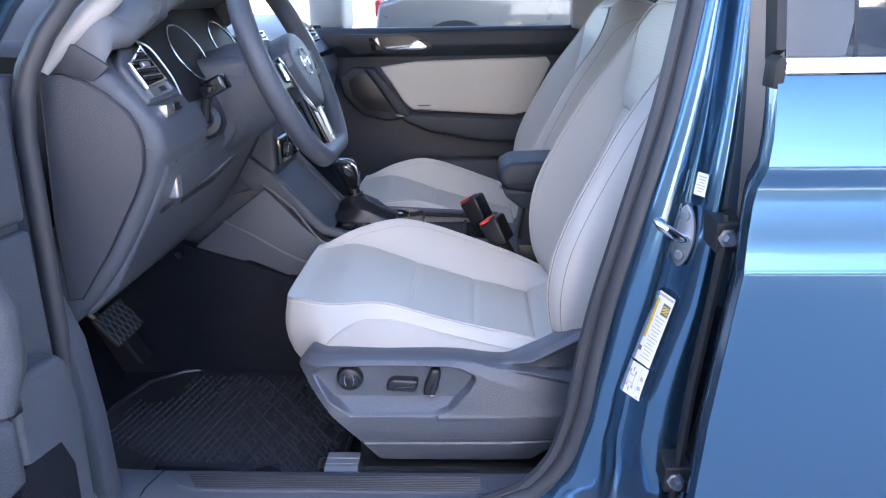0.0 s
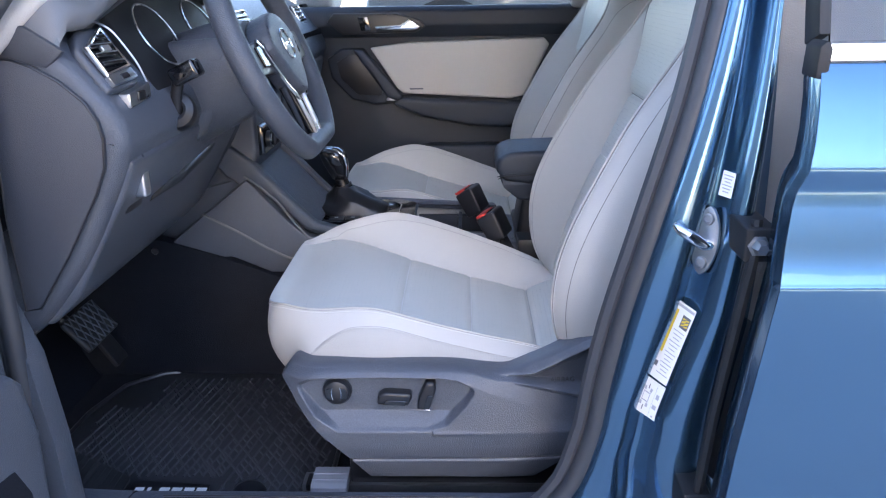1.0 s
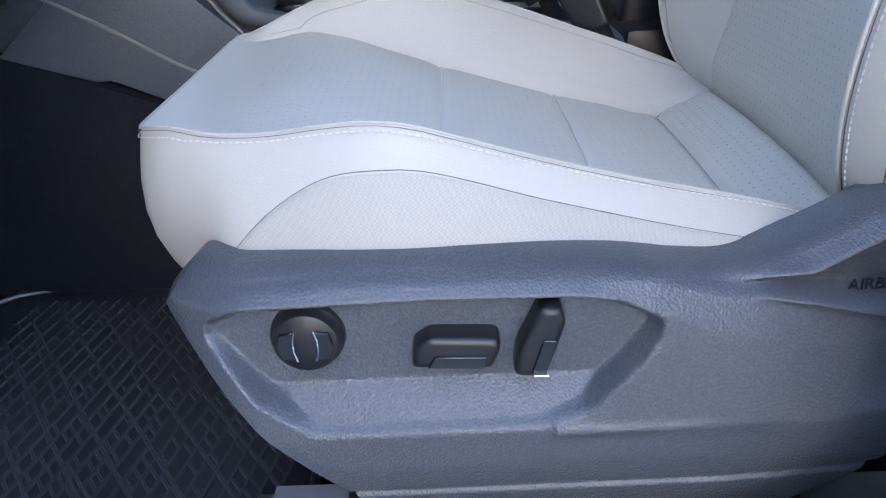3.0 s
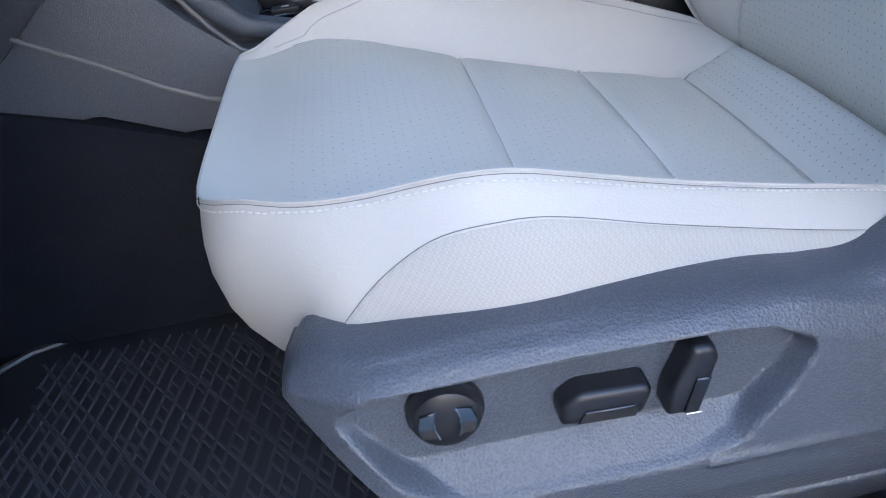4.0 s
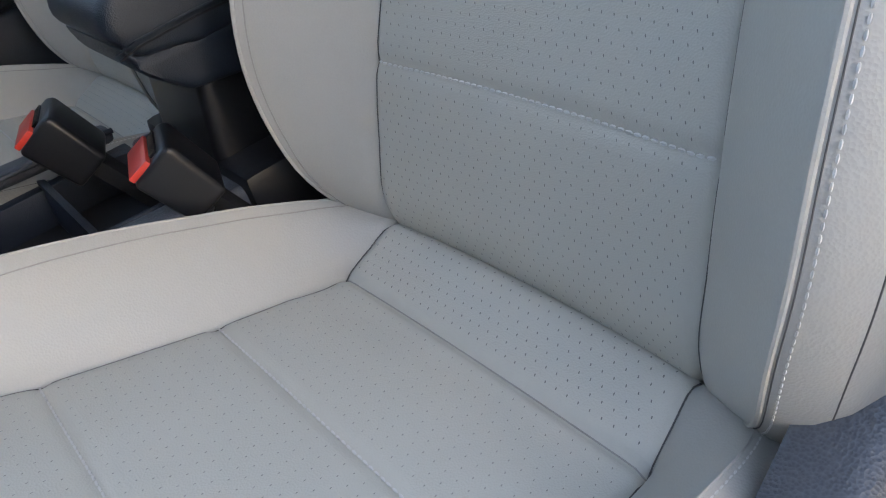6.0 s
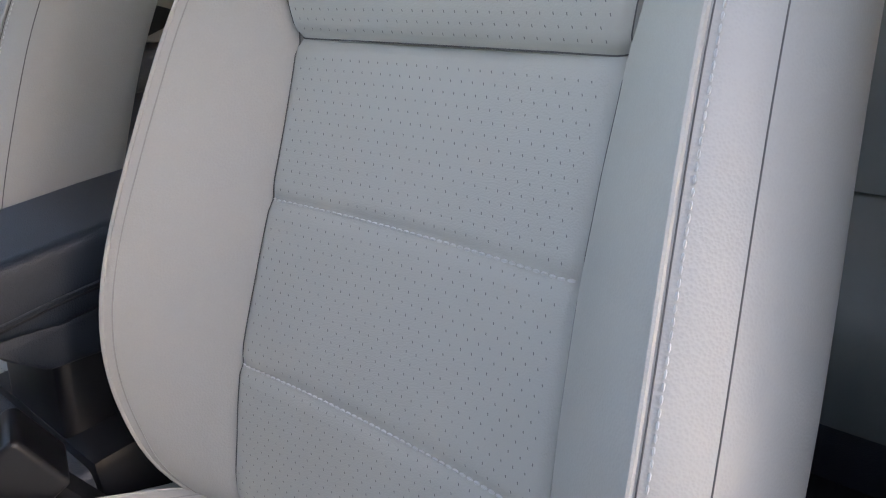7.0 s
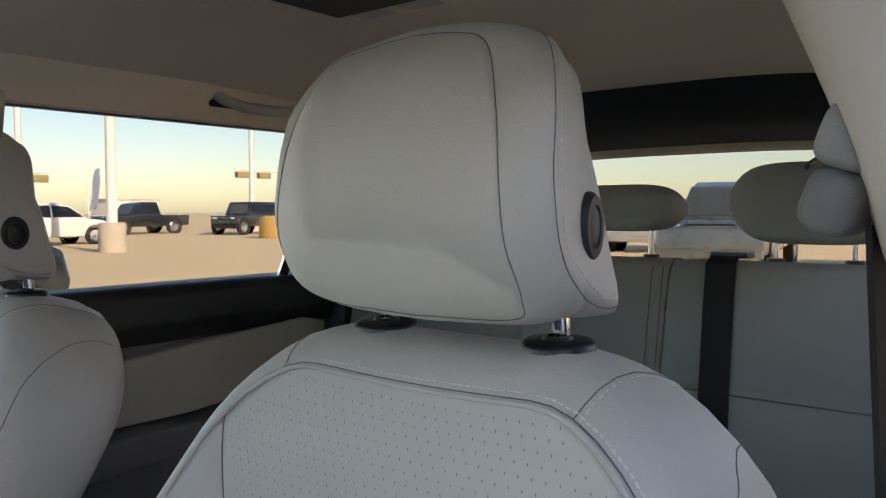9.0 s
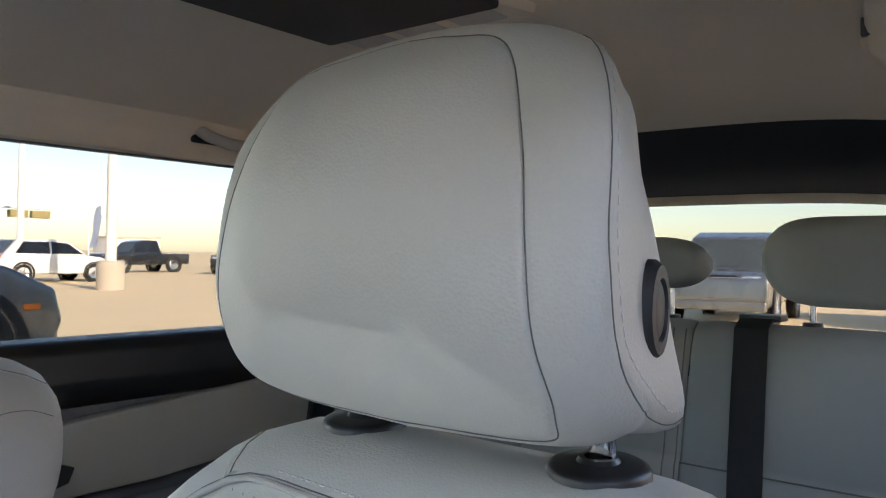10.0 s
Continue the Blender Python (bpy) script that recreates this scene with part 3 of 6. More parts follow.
def build_trim(seat):
    rows = []
    for q in np.linspace(0, 1, 190):
        row = []
        for u in np.linspace(0, 1, 330):
            top = float(hermite(-.216 + u * .556, TRIM_X, TRIM_TOP))
            z = top + (.455 - top) * q
            left = float(hermite(z, [.455, .50, .55, .60, .632, .66], [-.078, -.108, -.152, -.190, -.212, -.215]))
            right = float(hermite(z, [.455, .50, .55, .60, .66, .712], [.172, .222, .262, .288, .318, .342]))
            x = left + u * (right - left)
            row.append((x, trim_depth(x, z, top), z))
        rows.append(row)
    # roll the top and front edges inwards
    first = [(p[0], p[1] + .012, p[2] + .0035) for p in rows[0]]
    rows.insert(0, [(p[0], p[1] + .03, p[2] - .004) for p in first])
    rows.insert(1, first)
    rows.append([(p[0], p[1] + .05, p[2] - .001) for p in rows[-1]])
    for r in rows:
        a = r[0]
        r.insert(0, (a[0] + .004, a[1] + .018, a[2]))
        r.insert(0, (a[0] + .02, a[1] + .06, a[2]))
        b = r[-1]
        r.append((b[0] + .002, b[1] + .05, b[2]))
    trim = part("side_trim", grid(rows), PLASTIC, seat, "charcoal grained plastic seat side trim with switch pocket", sharp=75)
    # round lumbar dial
    m = Matrix.Translation((-.121, -.2785, .607)) @ Matrix.Rotation(radians(90), 4, "X")
    part("lumbar_dial", lathe([(.0, .012), (.0165, .012), (.0185, .0105), (.0195, .006), (.0215, .004), (.0222, -.004)], 40, m), DARK, trim, "round black four-way lumbar switch")
    for s in (-1, 1):
        pts = [(s * .0056, -.0095), (s * .0072, -.0035), (s * .0072, .0035), (s * .0056, .0095), (s * .0142, .0082), (s * .0163, 0), (s * .0142, -.0082)]
        part("dial_key", prism(pts, "z", .0115, .0138, .0006, 1, m), GLOSS, trim)
        part("dial_edge", tube([m @ Vector((s * a, b, .0132)) for a, b in ((.0053, -.0100), (.0070, -.0035), (.0070, .0035), (.0053, .0100))], .0007, 6), CHROME, trim)
    # cushion slide switch, backrest switch
    def switch(c, pts, cap, tilt):
        mm = Matrix.Translation(c) @ Matrix.Rotation(radians(90), 4, "X") @ Matrix.Rotation(radians(tilt), 4, "Z")
        k = part("seat_switch", prism(pts, "z", -.006, .016, .0045, 3, mm), DARK, trim, "black power seat switch")
        part("switch_face", prism(cap, "z", .0158, .0172, .0006, 1, mm), GLOSS, trim)
    switch((-.036, -.2785, .599), [(-.025, -.0105), (.021, -.0105), (.026, .005), (.0235, .0105), (-.015, .0105), (-.0245, .003)], [(-.016, -.009), (.0165, -.009), (.018, -.001), (-.012, -.001)], -3)
    switch((.012, -.2785, .604), [(-.0135, -.023), (.0055, -.023), (.0135, .014), (.010, .023), (-.002, .023), (-.0125, -.006)], [(-.004, -.021), (.0045, -.021), (.0095, .003), (.001, .003)], -4)
    part("switch_edge", tube([(.0085, -.2953, .5828), (.0165, -.2953, .5826)], .0006, 6), ALU, trim)
    # lettering by the side airbag
    t = bpy.data.curves.new("airbag_lettering", "FONT")
    t.body, t.size, t.extrude, t.align_x = "AIRBAG", .0105, .0004, "CENTER"
    o = new("airbag_lettering", t)
    bpy.context.view_layer.update()
    me = bpy.data.meshes.new_from_object(o.evaluated_get(bpy.context.evaluated_depsgraph_get()))
    bpy.data.objects.remove(o)
    bmt = bmesh.new()
    bmt.from_mesh(me)
    bmesh.ops.transform(bmt, matrix=Matrix.Translation((.212, -.2655, .614)) @ Matrix.Rotation(radians(3), 4, "Z") @ Matrix.Rotation(radians(90), 4, "X"), verts=bmt.verts)
    part("airbag_lettering", bmt, DARK, trim, "embossed lettering reading airbag", smooth=False)
    return trim


def build_seat():
    seat = thing("front_seat", (0, 0, .36), "cream leatherette power driver seat with perforated centre panels", "car seat", "front seats")
    part("seat_base", box((-.13, -.20, .44), (.20, .20, .565), .02), DARK, seat)
    for y in (-.205, .205):
        part("base_foot", box((-.12, y - .02, .40), (.22, y + .02, .47), .006), DARK, seat)
    part("cushion_panel", cushion_patch(-.272, STRIP, -.5, .5, 60, 40, STRIP, *PLEATS), LEATHER_IN, seat, "perforated cream leatherette cushion panel with two stitched pleats", sharp=80)
    part("cushion_rear_panel", cushion_patch(STRIP, .262, -.5, .5, 14, 40, STRIP), LEATHER_IN, seat, sharp=80)
    for v in ((-1, -.5), (.5, 1)):
        part("cushion_bolster", cushion_patch(-.272, .262, *v, 70, 14, STRIP), LEATHER, seat, sharp=80)
    ol = cushion_outline()
    qs = [0, .06, .14, .25, .4, .55, .7, .82, .92, 1]
    part("cushion_side", grid([[skirt_point(ol, i, q) for i in range(len(ol))] for q in qs], flip=True), LEATHER, seat, sharp=80)
    part("piping", tube([p + outward(ol, i) * .0004 + Vector((0, 0, .0002)) for i, p in enumerate(ol)], .0009, 8), LEATHER, seat, "cream piping cord")
    part("piping_seam", tube([p + outward(ol, i) * .0022 + Vector((0, 0, -.0016)) for i, p in enumerate(ol)], .00022, 6), SEAM, seat)
    near = [(i, p) for i, p in enumerate(ol) if p.y < -.05 and p.x < .24]
    part("stitching", stitches([skirt_point(ol, i, .045) + outward(ol, i) * .0012 + Vector((0, 0, .0006)) for i, p in near], .0034, .0014, .0006), THREAD, seat, "pale contrast stitching")
    # woven side panel below the bolster
    def side(x, q, proud):
        i = min(range(34), key=lambda k: abs(ol[k].x - x))
        j = i + 1 if ol[i].x > x else max(0, i - 1)
        w = 0 if abs(ol[j].x - ol[i].x) < 1e-6 else (x - ol[i].x) / (ol[j].x - ol[i].x)
        p = skirt_point(ol, i, q).lerp(skirt_point(ol, j, q), w)
        return p + outward(ol, i) * proud
    def seam_q(x):
        return float(hermite(x, [-.188, -.168, -.142, -.115, -.07, .02, .10, .19, .245], [1.0, .74, .45, .29, .22, .26, .34, .48, .63]))
    rows = [[side(x, seam_q(x) + (1.02 - seam_q(x)) * k, .0008 if 0 < k else -.0010) for x in np.linspace(-.188, .245, 70)] for k in (0, .03, .12, .3, .5, .75, 1)]
    part("side_fabric_panel", grid(rows), FABRIC, seat, "cream woven fabric side panel", sharp=80)
    part("side_seam", tube([side(x, seam_q(x), .0005) for x in np.linspace(-.188, .24, 70)], .00025, 6), SEAM, seat)
    # dark cords along the centre panel seams, standing for shade in the creases
    def c_edge(x, s):
        return cushion_point(x, s * insert_w(x, s) / cushion_ridge(x, s)[0], .0004)
    def b_edge(z, s):
        wr, wi = ridge_w(z), float(np.interp(z, BZ, B_W))
        return back_point(z, s * min(wi / wr, .985)) + Vector((-.0004, 0, 0))
    for s in (-1, 1):
        part("panel_seam", tube([c_edge(x, s) for x in np.linspace(-.215, .25, 60)], .0006, 6), SEAM, seat)
        part("panel_seam", tube([b_edge(z, s) for z in np.linspace(.60, 1.128, 70)], .00042, 6), SEAM, seat)
    def c_at(x, y, push=0.0):
        return cushion_point(x, y / cushion_ridge(x, y)[0], push)
    wi = insert_w(STRIP, -1)
    part("panel_seam", tube([c_at(STRIP, y, .0004) for y in np.linspace(-wi, insert_w(STRIP, 1), 40)], .0006, 6), SEAM_PALE, seat)
    wi = float(np.interp(T_SEAM, BZ, B_W)) / ridge_w(T_SEAM)
    part("panel_seam", tube([back_point(T_SEAM, v) + Vector((-.0004, 0, 0)) for v in np.linspace(-wi, wi, 40)], .00055, 6), SEAM, seat)
    # fold beside the piping of the inner bolsters
    part("piping_fold", tube([cushion_point(x, .955, .0003) for x in np.linspace(-.235, .25, 60)], .0005, 6), SEAM_PALE, seat)
    for s in (.965,):
        part("piping_fold", tube([back_point(z, s) + Vector((-.0003, 0, 0)) for z in np.linspace(.62, 1.06, 60)], .0005, 6), SEAM_PALE, seat)
    # pleat stitching
    for q in PLEATS:
        w = insert_w(q, -1)
        part("stitching", stitches([c_at(q, y, .0027) for y in np.linspace(-w + .005, w - .005, 40)], .0040, .0016, .0010), THREAD, seat)
    up = Vector((0, 0, 1))
    part("perforation", perforate(c_at, [a for a in np.arange(-.205, STRIP - .008, .0078) if min(abs(a - q) for q in PLEATS) > .006],
                                  lambda a: insert_w(a, 1), .0098, lambda a, y: False, up, .0018, .0005), PERF, seat, "small dark perforations")
    part("perforation", perforate(c_at, np.arange(STRIP + .010, .25, .0072), lambda a: insert_w(a, 1), .0090, lambda a, y: False, up, .0022, .0008), PERF, seat, "small dark perforations")
    # backrest
    part("backrest_lower_panel", back_patch(.590, T_SEAM, -.5, .5, 60, 36, T_SEAM, *B_PLEATS), LEATHER_BACK, seat, "perforated cream lower backrest panel", sharp=80)
    part("backrest_upper_panel", back_patch(T_SEAM, 1.172, -.5, .5, 34, 36, T_SEAM, 1.128), LEATHER_BACK, seat, "perforated cream upper backrest panel", sharp=80)
    for v in ((-1, -.5), (.5, 1)):
        part("backrest_bolster", back_patch(.590, 1.172, *v, 70, 12, 1.128), LEATHER, seat, sharp=80)
    bo = back_outline()
    prof = [(0, 0), (.004, .001), (.012, .005), (.022, .013), (.031, .026), (.038, .045), (.041, .07), (.041, .10), (.036, .125), (.024, .142), (.0, .15)]
    rings = [shell_ring(bo, o, b) for o, b in prof]
    for (o, b), ring in zip(prof, rings):
        for p in ring:
            crown = max(0, min(1, (p.z - 1.13) / .05)) * max(0, 1 - (p.y / .17) ** 2)
            p += UP * .006 * crown * min(1, o / .03)
    part("backrest_side", grid(rings, flip=True), LEATHER, seat, "cream leatherette backrest side", sharp=80)
    last = rings[-1]
    half = len(last) // 2
    part("backrest_rear", grid([[last[i], last[i].lerp(last[-1 - i], .33), last[i].lerp(last[-1 - i], .67), last[-1 - i]] for i in range(half)], flip=True), PLASTIC, seat)
    part("backrest_piping", tube(shell_ring(bo, .001, -.0006), .0019, 8), LEATHER, seat, "cream piping cord")
    part("backrest_seam", tube(shell_ring(bo, .0040, .0006), .0004, 6), SEAM, seat)
    st = shell_ring(bo, .0078, .0018)
    part("stitching", stitches([p for p in st if p.y < .1], .0036, .0015, .0007), THREAD, seat, "pale contrast stitching")
    n_side = 46
    sr = [rings[3][i].lerp(rings[4][i], .5) for i in range(2, 41)] + [rings[4][41].lerp(rings[5][41], .2), rings[5][42].lerp(rings[6][42], .2), rings[6][43].lerp(rings[7][43], .3), rings[7][43], rings[8][43]]
    for _ in range(2):
        sr = [sr[0]] + [(a + b * 2 + c) / 4 for a, b, c in zip(sr, sr[1:], sr[2:])] + [sr[-1]]
    side_bm = grid(rings, flip=True)
    side_bm.normal_update()
    shoulder = BVHTree.FromBMesh(side_bm)
    part("side_seam", tube(onto(side_bm, fine_line([tuple(p) for p in sr], 90), .0001), .00045, 6), SEAM, seat)
    for k in (n_side - 1, len(bo) - n_side):
        line = [rings[j][k] for j in range(1, 9)]
        part("shoulder_seam", tube(onto(side_bm, fine_line([tuple(p) for p in line], 40), .0001), .0004, 6), SEAM, seat)
        part("stitching", stitches(onto(side_bm, [p + Vector((0, -.004 if k == n_side - 1 else .004, 0)) for p in fine_line([tuple(p) for p in line], 40)], .0002), .0036, .0024, .0005), THREAD, seat)
    side_bm.free()
    for q in B_PLEATS:
        w = float(hermite(q, BZ, B_W))
        wr = float(hermite(q, RZ, R_W))
        part("stitching", stitches([back_point(q, y / wr) + Vector((-.0008, 0, 0)) for y in np.linspace(-w + .005, w - .005, 40)], .0044, .0014, .0011), THREAD, seat)
    def b_at(z, y):
        return back_point(z, y / ridge_w(z))
    part("perforation", perforate(b_at, [a for a in np.arange(.62, 1.165, .0068) if abs(a - T_SEAM) > .006 and min(abs(a - q) for q in B_PLEATS) > .005],
                                  lambda a: min(float(np.interp(a, BZ, B_W)), ridge_w(a) * .985), .0088, lambda a, y: False, Vector((-1, 0, 0)), .0021, .0007), PERF, seat, "small dark perforations")
    build_headrest(seat, shoulder)
    build_trim(seat)
    # slide rail with its end cap
    for y in (-.214, .214):
        part("seat_rail", box((-.20, y - .018, .362), (.30, y + .018, .405), .004), STEEL, seat, "grey steel seat slide rail")
    cap = part("rail_cap", prism([(-.262, .400), (-.262, .407), (-.258, .409), (-.258, .417), (-.250, .4215), (-.206, .4215), (-.206, .400)], "x", -.180, -.122, .0015, 2), RAILCAP, seat, "ribbed grey rail end cap")
    for k in range(3):
        part("cap_rib", tube([(-.1795, -.2575 + k * .016, .4105 + .011 * min(1, k)), (-.1225, -.2575 + k * .016, .4105 + .011 * min(1, k))], .0014, 6), RAILCAP, cap)
    part("cap_tab", box((-.190, -.246, .402), (-.178, -.214, .415), .003, 2), DARK, cap)
    return seat


driver_seat = build_seat()
passenger_seat = copy_thing(driver_seat, Matrix.Translation((0, .74, .345)))
for o in [c for c in passenger_seat.children if c.name.startswith("side_trim")]:
    for c in list(o.children_recursive):
        bpy.data.objects.remove(c)
    bpy.data.objects.remove(o)
tagged(passenger_seat, "cream leatherette front passenger seat beside the centre console")


# ---- car body and floor ----
MID = .37


def structure(name, label, category="car body"):
    return thing(name, (0, 0, 0), label, category, kind="structure")


def mirror_y(bm):
    bmesh.ops.transform(bm, matrix=Matrix.Translation((0, 2 * MID, 0)) @ Matrix.Diagonal((1, -1, 1, 1)), verts=bm.verts)
    bmesh.ops.reverse_faces(bm, faces=bm.faces)
    return bm


floor = structure("floor", "dark carpeted car floor pan", "floor")
part("carpet", box((-.95, -.315, .30), (1.36, 1.04, .355), .004), CARPET, floor)
part("toe_board", prism([(-1.0, .35), (-.74, .353), (-.86, .60), (-.86, .80), (-1.0, .80)], "y", -.34, .24, .01), CARPET, floor)
part("toe_board", prism([(-1.0, .35), (-.74, .353), (-.86, .60), (-.86, .80), (-1.0, .80)], "y", .50, 1.06, .01), CARPET, floor)

# sill with ribbed scuff plate
sill = structure("door_sill", "charcoal plastic sill with ribbed scuff plate", "sill")
rows = []
for x in np.linspace(-.62, .42, 40):
    dip = .02 * max(0, (x - .12) / .2) ** 2 + .012 * max(0, (-.40 - x) / .2) ** 2
    rows.append([(x, y, z + dip) for y, z in ((-.29, .352), (-.298, .40), (-.302, .438), (-.31, .450), (-.322, .4535), (-.36, .4505), (-.392, .444), (-.402, .436), (-.405, .415), (-.43, .405), (-.50, .40), (-.535, .38), (-.55, .33))])
part("sill_trim", grid(rows), PLASTIC, sill)
part("scuff_plate", prism([(-.415, -.330), (-.395, -.3225), (.085, -.3225), (.100, -.330), (.100, -.366), (-.36, -.366), (-.395, -.352)], "z", .4475, .4545, .0018), PLASTIC, sill, "ribbed scuff plate")
for k in range(8):
    y = -.3275 - k * .0046
    part("scuff_rib", tube([(-.385 + k * .003, y, .4545), (.088, y, .4545)], .0011, 6), DARK, sill)
part("sill_joint", tube([(-.425, -.300, .436), (-.432, -.315, .4535), (-.445, -.36, .4520), (-.45, -.40, .440)], .0012, 6), DARK, sill)
part("painted_sill", box((-.65, -.56, .20), (.42, -.405, .40), .02), PAINT, sill)

# door seal round the opening: A-pillar foot, sill, B-pillar
SEAL_Z = [.44, .47, .515, .60, .70, .77, .90, 1.05, 1.18, 1.30, 1.42]
SEAL_X = [.085, .156, .200, .233, .249, .262, .296, .339, .369, .396, .422]
def seal_y(z):
    return float(hermite(z, [.42, .50, .70, .90, 1.10, 1.30, 1.46], [-.395, -.40, -.408, -.405, -.375, -.318, -.245]))
b_line = [(float(hermite(z, SEAL_Z, SEAL_X)), seal_y(z), z) for z in np.linspace(.447, 1.42, 34)]
roof_line = [(.385, -.240, 1.455), (.34, -.228, 1.478), (.20, -.222, 1.490), (.0, -.225, 1.482), (-.10, -.236, 1.462)]
a_line = [(-.22, -.255, 1.415), (-.32, -.31, 1.315), (-.40, -.348, 1.232), (-.441, -.37, 1.19), (-.466, -.39, 1.15), (-.488, -.40, 1.109), (-.499, -.405, 1.074), (-.504, -.41, 1.02), (-.505, -.412, .85), (-.507, -.412, .72), (-.512, -.410, .60), (-.515, -.412, .50), (-.49, -.410, .44), (-.44, -.404, .430), (-.38, -.399, .430)]
loop = b_line + roof_line + a_line + [(-.2, -.397, .432), (0, -.395, .434)]
door_seal = structure("door_seal", "black rubber seal round the driver door opening", "seal")
part("seal_bulb", tube(loop, .0135, 10, closed=True), SEALM, door_seal)
part("seal_lip", tube([(p[0] + .012, p[1] + .012, p[2]) for p in b_line], .008, 8), SEALM, door_seal)
part("seal_lip", tube([(p[0] - .014, p[1] + .01, p[2]) for p in a_line], .010, 8), SEALM, door_seal)
part("seal_base", tube([(p[0] - .018, p[1] + .010, p[2]) for p in b_line], .0105, 8), SEALM, door_seal)

# B-pillar: painted outer face with recess, and inner trim
b_pillar = structure("b_pillar", "blue painted pillar behind the open driver door", "pillar")
SECTION = [(.004, .008), (.012, -.006), (.020, -.012), (.040, -.015), (.060, -.014), (.070, -.010), (.077, .002), (.084, .006), (.091, .003), (.100, -.009), (.109, -.021), (.117, -.028), (.128, -.032), (.140, -.031), (.150, -.022), (.158, -.004), (.163, .020), (.20, .034)]
def pillar_point(dx, dy, z):
    x0 = float(hermite(max(z, .44), SEAL_Z, SEAL_X)) - .004
    wide = 1.0 + .25 * max(0, (.56 - z) / .2)
    stop = float(hermite(z, [.36, .59, .89, 1.08, 1.18, 1.46], [.40, .385, .405, .418, .424, .47]))
    near = max(0, min(1, (dx - .03) / .03, (.150 - dx) / .03))
    dx -= .024 * near * max(0, min(1, (.80 - z) / .14)) * max(0, min(1, (z - .44) / .15))
    return Vector((min(x0 + dx * wide * (stop - x0) / .165, stop + .03), seal_y(z) - .012 + dy * (1 if z > .5 else .8), z))
def pillar_face(u, z, lift=0.0):
    """Point on the forward-facing flank of the pillar, u from its inner to its outer edge."""
    a, b = pillar_point(.072, .002, z), pillar_point(.108, -.021, z)
    n = (b - a).cross(Vector((.2, 0, 1))).normalized()
    if n.x > 0:
        n = -n
    return a + (b - a) * u + n * lift
rows = [[tuple(pillar_point(dx, dy, z)) for dx, dy in SECTION] for z in np.linspace(.36, 1.46, 110)]
part("painted_pillar", grid(rows, flip=True), PAINT, b_pillar, sharp=60)
# inner trim
rows = []
for z in np.linspace(.55, 1.46, 30):
    x0 = float(hermite(z, SEAL_Z, SEAL_X))
    y0 = seal_y(z)
    deep = 1 + .5 * min(1, max(0, (z - .77) / .28))
    rows.append([(x0 + dx, y0 + dy * deep, z) for dx, dy in ((-.004, .004), (-.006, .016), (.002, .032), (.02, .045), (.06, .052), (.12, .050), (.16, .03), (.18, -.02))])
part("pillar_trim", grid(rows[:8], flip=True), PLASTIC, b_pillar)
part("pillar_trim", grid(rows[7:], flip=True), PILLAR, b_pillar, "light grey upper pillar trim")
# belt guide on the pillar trim
guide = structure("belt_guide", "charcoal seat belt guide on the pillar trim", "belt guide")
gm = Matrix.Translation((.450, -.240, 1.303)) @ Matrix.Rotation(radians(20), 4, "X")
part("guide_cover", box((-.024, -.014, -.006), (.024, .014, .024), .0115, 5, gm), GREYC, guide, "grey guide cover")
part("cover_gap", tube([gm @ Vector((x, .0138 - x * x * 6, -.005 + x * .2)) for x in (-.020, -.012, 0, .012, .020)], .0012, 6), DARK, guide)
part("guide_loop", box((-.021, -.016, -.036), (.026, .011, -.005), .012, 5, gm), GREYT, guide, "charcoal belt loop")

# striker, bolts and labels on the pillar
striker = thing("door_striker", (.345, -.43, .90), "chrome door striker bolted to the blue pillar", "striker")
o, ax, up = pillar_face(.42, .888), pillar_face(1, .888) - pillar_face(0, .888), pillar_face(.42, .93) - pillar_face(.42, .85)
ax.normalize()
out = ax.cross(up).normalized()
if out.x > 0:
    out = -out
up = out.cross(ax)
if up.z < 0:
    up, ax = -up, -ax
sm = Matrix(((ax.x, up.x, out.x, o.x), (ax.y, up.y, out.y, o.y), (ax.z, up.z, out.z, o.z), (0, 0, 0, 1)))
part("striker_plate", prism([(.016 * math.cos(k * math.pi / 10), .041 * math.sin(k * math.pi / 10) * (1 - .12 * abs(math.cos(k * math.pi / 10)))) for k in range(20)], "z", -.002, .0045, .0014, 2, sm), STEEL, striker)
tip = Vector((.313, -.448, .908))
part("striker_loop", tube([sm @ Vector((.006, -.004, .002)), sm @ Vector((.005, -.002, .020)), tip.lerp(sm @ Vector((.004, 0, .03)), .35) + Vector((0, -.004, .002)), tip, tip + Vector((-.004, .008, .004))], [.0075, .007, .0066, .006, .004], 12), CHROME, striker)
for z in (-.026, .026):
    part("striker_screw", lathe([(0, .0065), (.004, .0065), (.0048, .008), (.0068, .0075), (.0076, .0045)], 16, sm @ Matrix.Translation((0, z, 0))), STEEL, striker)
for x, z in ((.384, .905), (.347, .566)):
    hinge = thing("hinge_bolt", (x, -.475, z), "black hinge plate with a steel bolt on the pillar", "bolt", "door hinge bolts")
    part("hinge_plate", box((x - .014, -.494, z - .019), (x + .020, -.415, z + .019), .003, 3), RUBBER, hinge)
    part("bolt_head", lathe([(0, .016), (.006, .016), (.0085, .012), (.0085, .004), (.012, .003), (.012, 0)], 6, Matrix.Translation((x, -.493, z)) @ Matrix.Rotation(radians(90), 4, "X")), STEEL, hinge)


